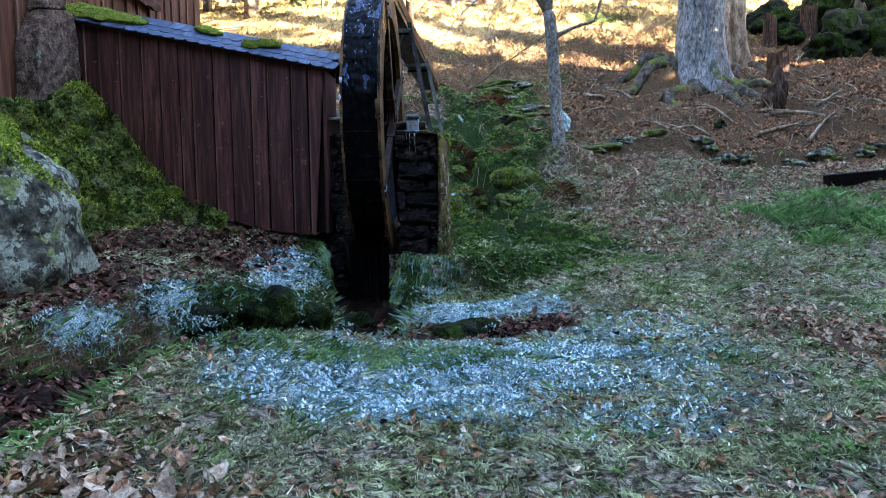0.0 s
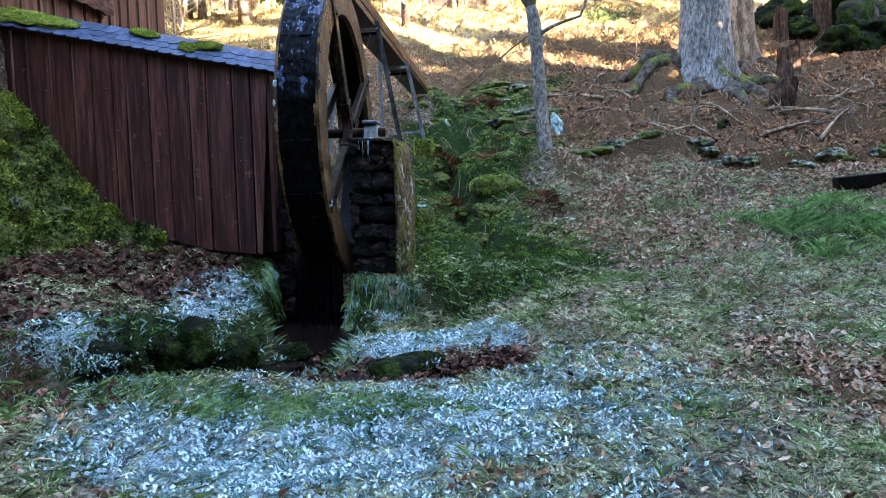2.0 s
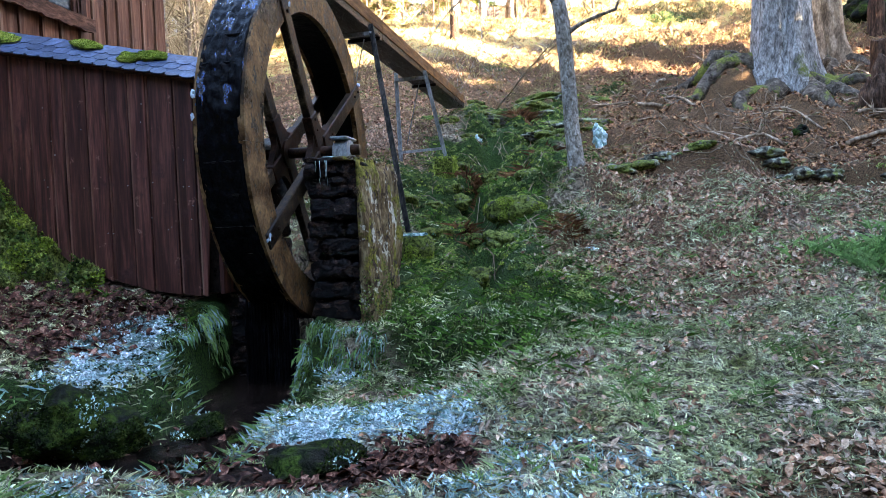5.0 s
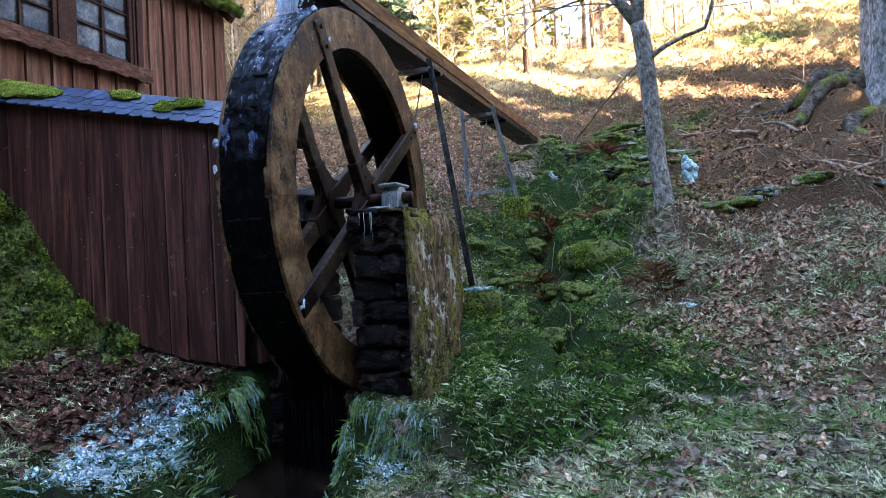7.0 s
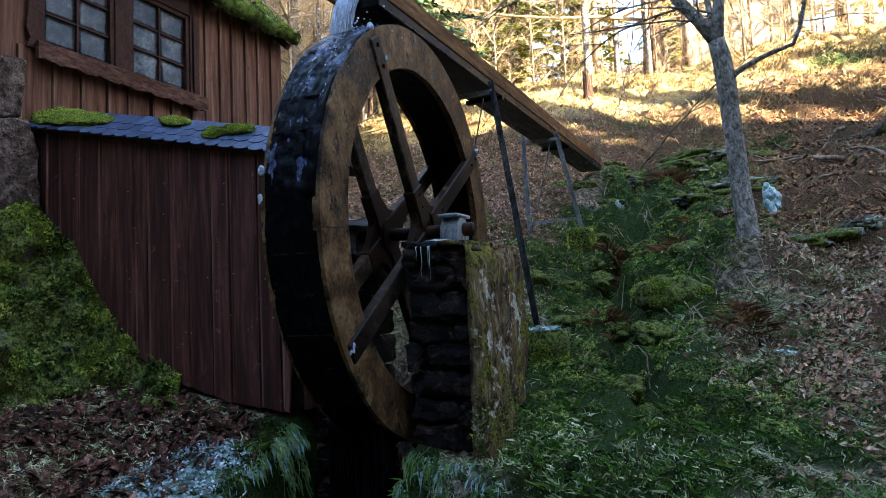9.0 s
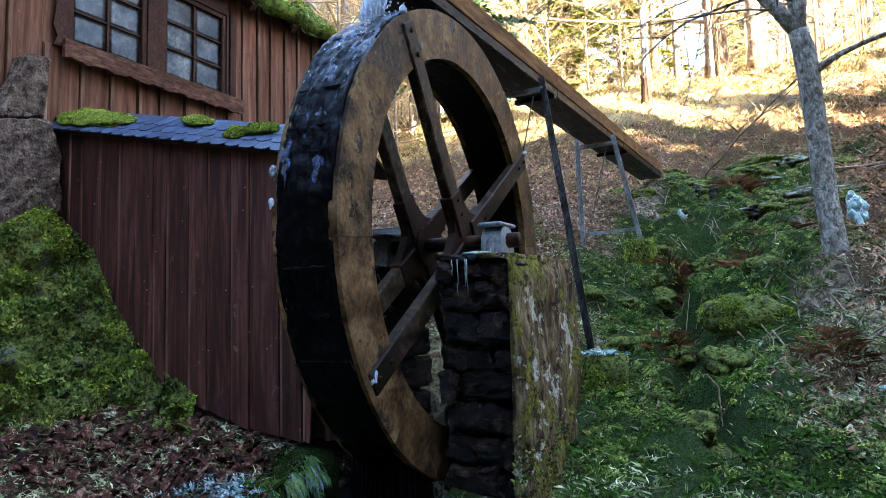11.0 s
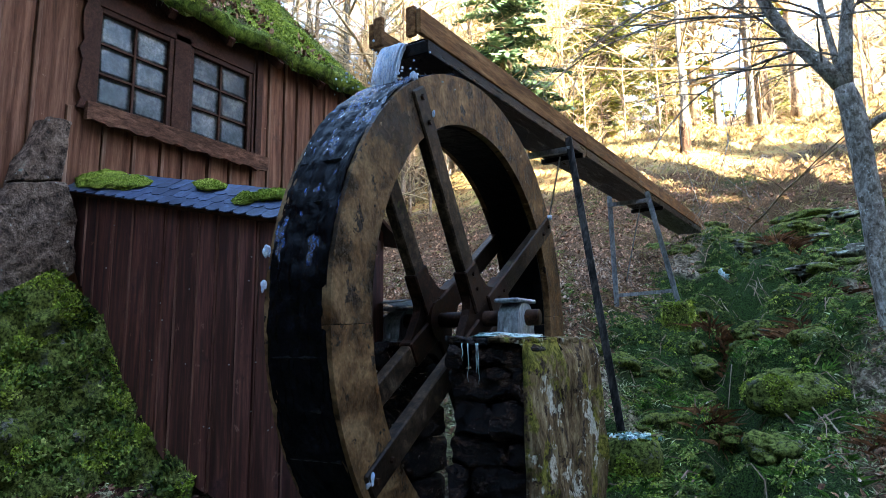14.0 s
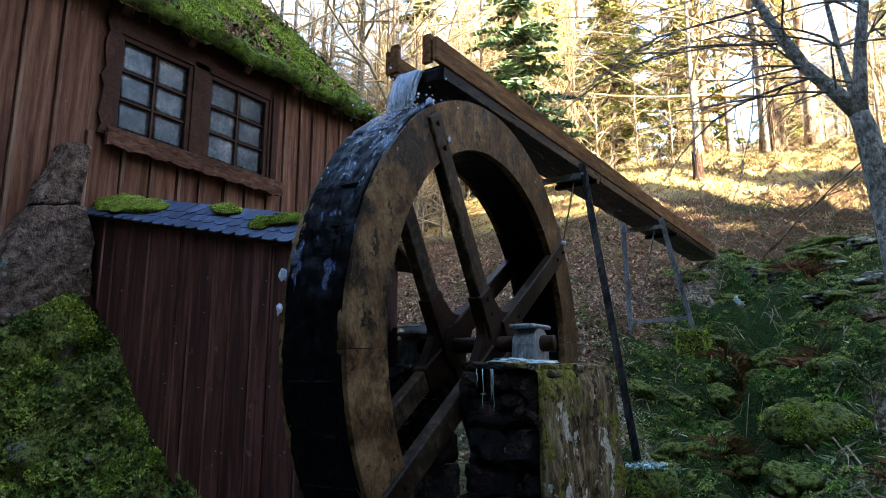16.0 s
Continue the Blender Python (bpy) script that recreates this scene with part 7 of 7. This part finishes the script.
def d_crust(x, y):
    return ease(0.45, 0.8, cover(x, y)[0]) * ease(0.48, 0.66, 0.5 * patchy(x, y, 3.2, 91) + 0.5 * patchy(x, y, 9.0, 92)) * (1 - cover(x, y)[3])


x, y = sample(9000, -3.6, 2.0, 3.2, 8.2, d_crust)
clumps("ice_crust", x, y, 0.034, 15, 0.023, M_RIME, "lumpy white ice crust on the grass below the wheel", "ice")
x, y = sample(3200, -3.4, 3.2, 1.8, 4.3, lambda p, q: ease(0.52, 0.7, 0.6 * patchy(p, q, 1.7, 95) + 0.4 * patchy(p, q, 5.0, 96)) * (1 - cover(p, q)[0]))
leaves("leaf_litter", x, y, 0.06, M_BANKLEAF, "drifts of dark red-brown leaves on the grass", "leaves", tilt=0.4, curl=0.6)
x, y = sample(52000, -3.4, 5.2, 8.6, 20, lambda p, q: d_moss(p, q) * 1.3 * ease(0.34, 0.60, 0.5 * patchy(p, q, 2.6, 61) + 0.5 * patchy(p, q, 7.0, 62)))
clumps("moss_and_ivy", x, y, 0.055, 44, 0.022, M_HERB, "moss and small ivy covering the gully in cushions", "moss")
x, y = sample(11000, -3.4, 5.2, 8.6, 20, lambda p, q: d_moss(p, q) * ease(0.45, 0.75, patchy(p, q, 2.4, 31)))
clumps("moss_cushions", x, y, 0.06, 50, 0.017, M_PADTUFT, "bright yellow-green moss cushions in the gully", "moss")
x, y = sample(5500, -3.6, 1.4, 3.0, 8.3, lambda p, q: 0.8 * (1 - blob(p, q, -1.5, 5.75, 0.9, 0.3)) * cover(p, q)[1] * (1 - cover(p, q)[3]) * clear_of_wheel(p, q))
clumps("bank_moss", x, y, 0.05, 40, 0.022, M_DARKTUFT, "dark green moss and herbs on the banks of the brook", "moss")
x, y = sample(5000, -6, 9, 10.5, 21, lambda p, q: 0.45 * ease(0.5, 0.8, patchy(p, q, 1.3, 37)) * (0.1 + cover(p, q)[2]))
clumps("slope_moss", x, y, 0.06, 26, 0.026, M_HERB, "low moss and herbs among the leaves on the slope", "moss")
x, y = sample(1000, -3.2, 1.6, 7.2, 12.5, lambda p, q: d_moss(p, q))
blades("gully_grass", np.repeat(x, 14) + gen.normal(0, 0.03, len(x) * 14), np.repeat(y, 14) + gen.normal(0, 0.03, len(x) * 14), 0.085, M_GULLYGRASS, "arching green grass tufts in the gully", "grass", 0.0032, 1.5)
x, y = sample(21000, 2.8, 6.8, 7.8, 11.2, lambda p, q: blob(p, q, 4.9, 9.3, 1.4, 1.0) * ease(0.3, 0.7, patchy(p, q, 1.6, 44)))
blades("long_grass", x, y, 0.17, M_LONGGRASS, "longer bright green grass tuft on the slope", "grass", 0.0045, 1.2)
x, y = sample(70000, -7.5, 2.5, 11.2, 22, lambda p, q: 0.9 * (1 - cover(p, q)[1]) * ease(0.35, 0.7, patchy(p, q, 1.2, 91)))
blades("dry_grass", x, y, 0.06, M_STRAW, "short straw-coloured winter grass on the shaded slope", "grass", 0.006, 2.2)
x, y = sample(110000, -15, 13, 19.5, 33, lambda p, q: ease(19.5, 25, q) * (0.15 + 0.85 * ease(0.40, 0.75, patchy(p, q, 0.9, 2))))
blades("dry_grass", x, y, 0.15, M_STRAW, "tall dry yellow grass in sunlight", "grass", 0.012, 1.0)

# ice along the trickle
for k, (x, y, up, sx, sy, sz) in enumerate(((1.60, 14.62, 0.48, 0.09, 0.07, 0.10), (1.63, 14.6, 0.32, 0.10, 0.08, 0.13), (1.60, 14.58, 0.14, 0.09, 0.08, 0.15), (1.66, 14.55, 0.02, 0.14, 0.1, 0.09), 
                                              (-0.2, 18.4, 0.02, 0.12, 0.2, 0.05), (0.1, 17.4, 0.02, 0.1, 0.1, 0.05), (-0.7, 15.1, 0.03, 0.1, 0.12, 0.1), (1.16, 5.1, 0.03, 0.05, 0.04, 0.04))):
    rock(on(x, y, up), (sx, sy, sz), 300 + k, M_ICEGRASS, "lump of white-blue ice beside the trickle", "ice_lump", 0.6, 4, category="ice", group="ice lumps")

x, y = -0.62 + gen.normal(0, 0.075, 46), 10.08 + gen.normal(0, 0.07, 46)
clumps("ice_crust", x, y, 0.022, 14, 0.022, M_ICEGRASS, "glazed lumps of clear ice on the footing stone", "ice", 1.565)
for cx, cy, n in ((0.72, 10.43, 16), (1.43, 10.05, 12), (1.62, 14.58, 10)):
    x, y = cx + gen.normal(0, 0.035, n), cy + gen.normal(0, 0.03, n)
    clumps("ice_crust", x, y, 0.03, 16, 0.026, M_ICEGRASS, "ragged white ice on grass beside the trickle", "ice")

# stones in the gully
rnd = random.Random(99)
for k in range(64):
    y = rnd.uniform(9.4, 19.5)
    x = -0.35 + 0.25 * math.sin(y * 0.9) + rnd.gauss(0, 0.75)
    s = rnd.uniform(0.08, 0.26) * rnd.uniform(0.6, 1.0)
    if abs(x + 0.75) < 0.45 and y < 10.6:
        continue
    rock(on(x, y, 0.0), (s * 1.3, s, s * 0.75), 100 + k, rough=0.4, level=4, facet=0.2, label="green mossy stone in the gully", turn=rnd.uniform(0, 360), group="gully stones")
for k in range(26):
    x, y = rnd.uniform(-1.0, 1.7), rnd.uniform(15.2, 19.6)
    s = rnd.uniform(0.16, 0.42)
    rock(on(x, y, 0.0), (s * 1.5, s * 0.8, s * 0.42), 400 + k, M_MOSSROCK if k % 2 else M_ROCK, rough=0.4, level=4, facet=0.3, label="flat mossy ledge stone at the head of the gully", turn=rnd.uniform(-35, 35), group="gully ledges")
for k in range(36):
    x = rnd.uniform(1.6, 8.5)
    s = rnd.uniform(0.07, 0.16)
    rock(on(x, 12.35 + 0.12 * (x - 3) + rnd.uniform(-0.25, 0.15), -0.03), (s * 1.5, s, s * 0.6), 200 + k, M_ROCK if k % 3 else M_MOSSROCK, rough=0.4, level=4, label="flat grey stone along the grassy ledge", turn=rnd.uniform(-30, 30), group="ledge stones")


# ---- small sticks on the slope ----
def stick_litter(n, x0, x1, y0, y1, seed):
    rnd = random.Random(seed)
    bm = bmesh.new()
    for k in range(n):
        x, y, a, l = rnd.uniform(x0, x1), rnd.uniform(y0, y1), rnd.uniform(0, 6.28), rnd.uniform(0.12, 0.6)
        bend, r = rnd.uniform(-0.5, 0.5), rnd.uniform(0.003, 0.010)
        pts = []
        for i in range(4):
            pts.append(Vector((x, y, float(floor_at(x, y)) + 0.015 + rnd.uniform(0, 0.05))))
            x, y, a = x + math.cos(a) * l / 3, y + math.sin(a) * l / 3, a + bend
        tube(bm, pts, [r, r, r * 0.8, r * 0.5], 4, False)
    return tagged(part("stick_litter", bm, M_FARBARK), "thin brown sticks scattered over the leaves", "sticks", kind="stuff")


def bracken(x, y, n, height):
    bx, by = x + gen.normal(0, 0.10, n), y + gen.normal(0, 0.09, n)
    return blades("dead_bracken", bx, by, height, M_BRACKEN, "rust-brown clump of dead bracken in the gully", "bracken", 0.008, 2.0)


for x, y, n, height in ((1.15, 10.45, 220, 0.10), (0.35, 12.6, 160, 0.16), (-0.4, 13.4, 200, 0.2), (-0.25, 11.5, 120, 0.14), (0.1, 16.2, 180, 0.2), (0.75, 14.0, 120, 0.14), (2.5, 12.6, 160, 0.12)):
    bracken(x, y, n, height)

stick_litter(900, 0.9, 9.0, 10.5, 21.0, 5)
stick_litter(260, -2.6, 1.0, 9.6, 18.0, 6)
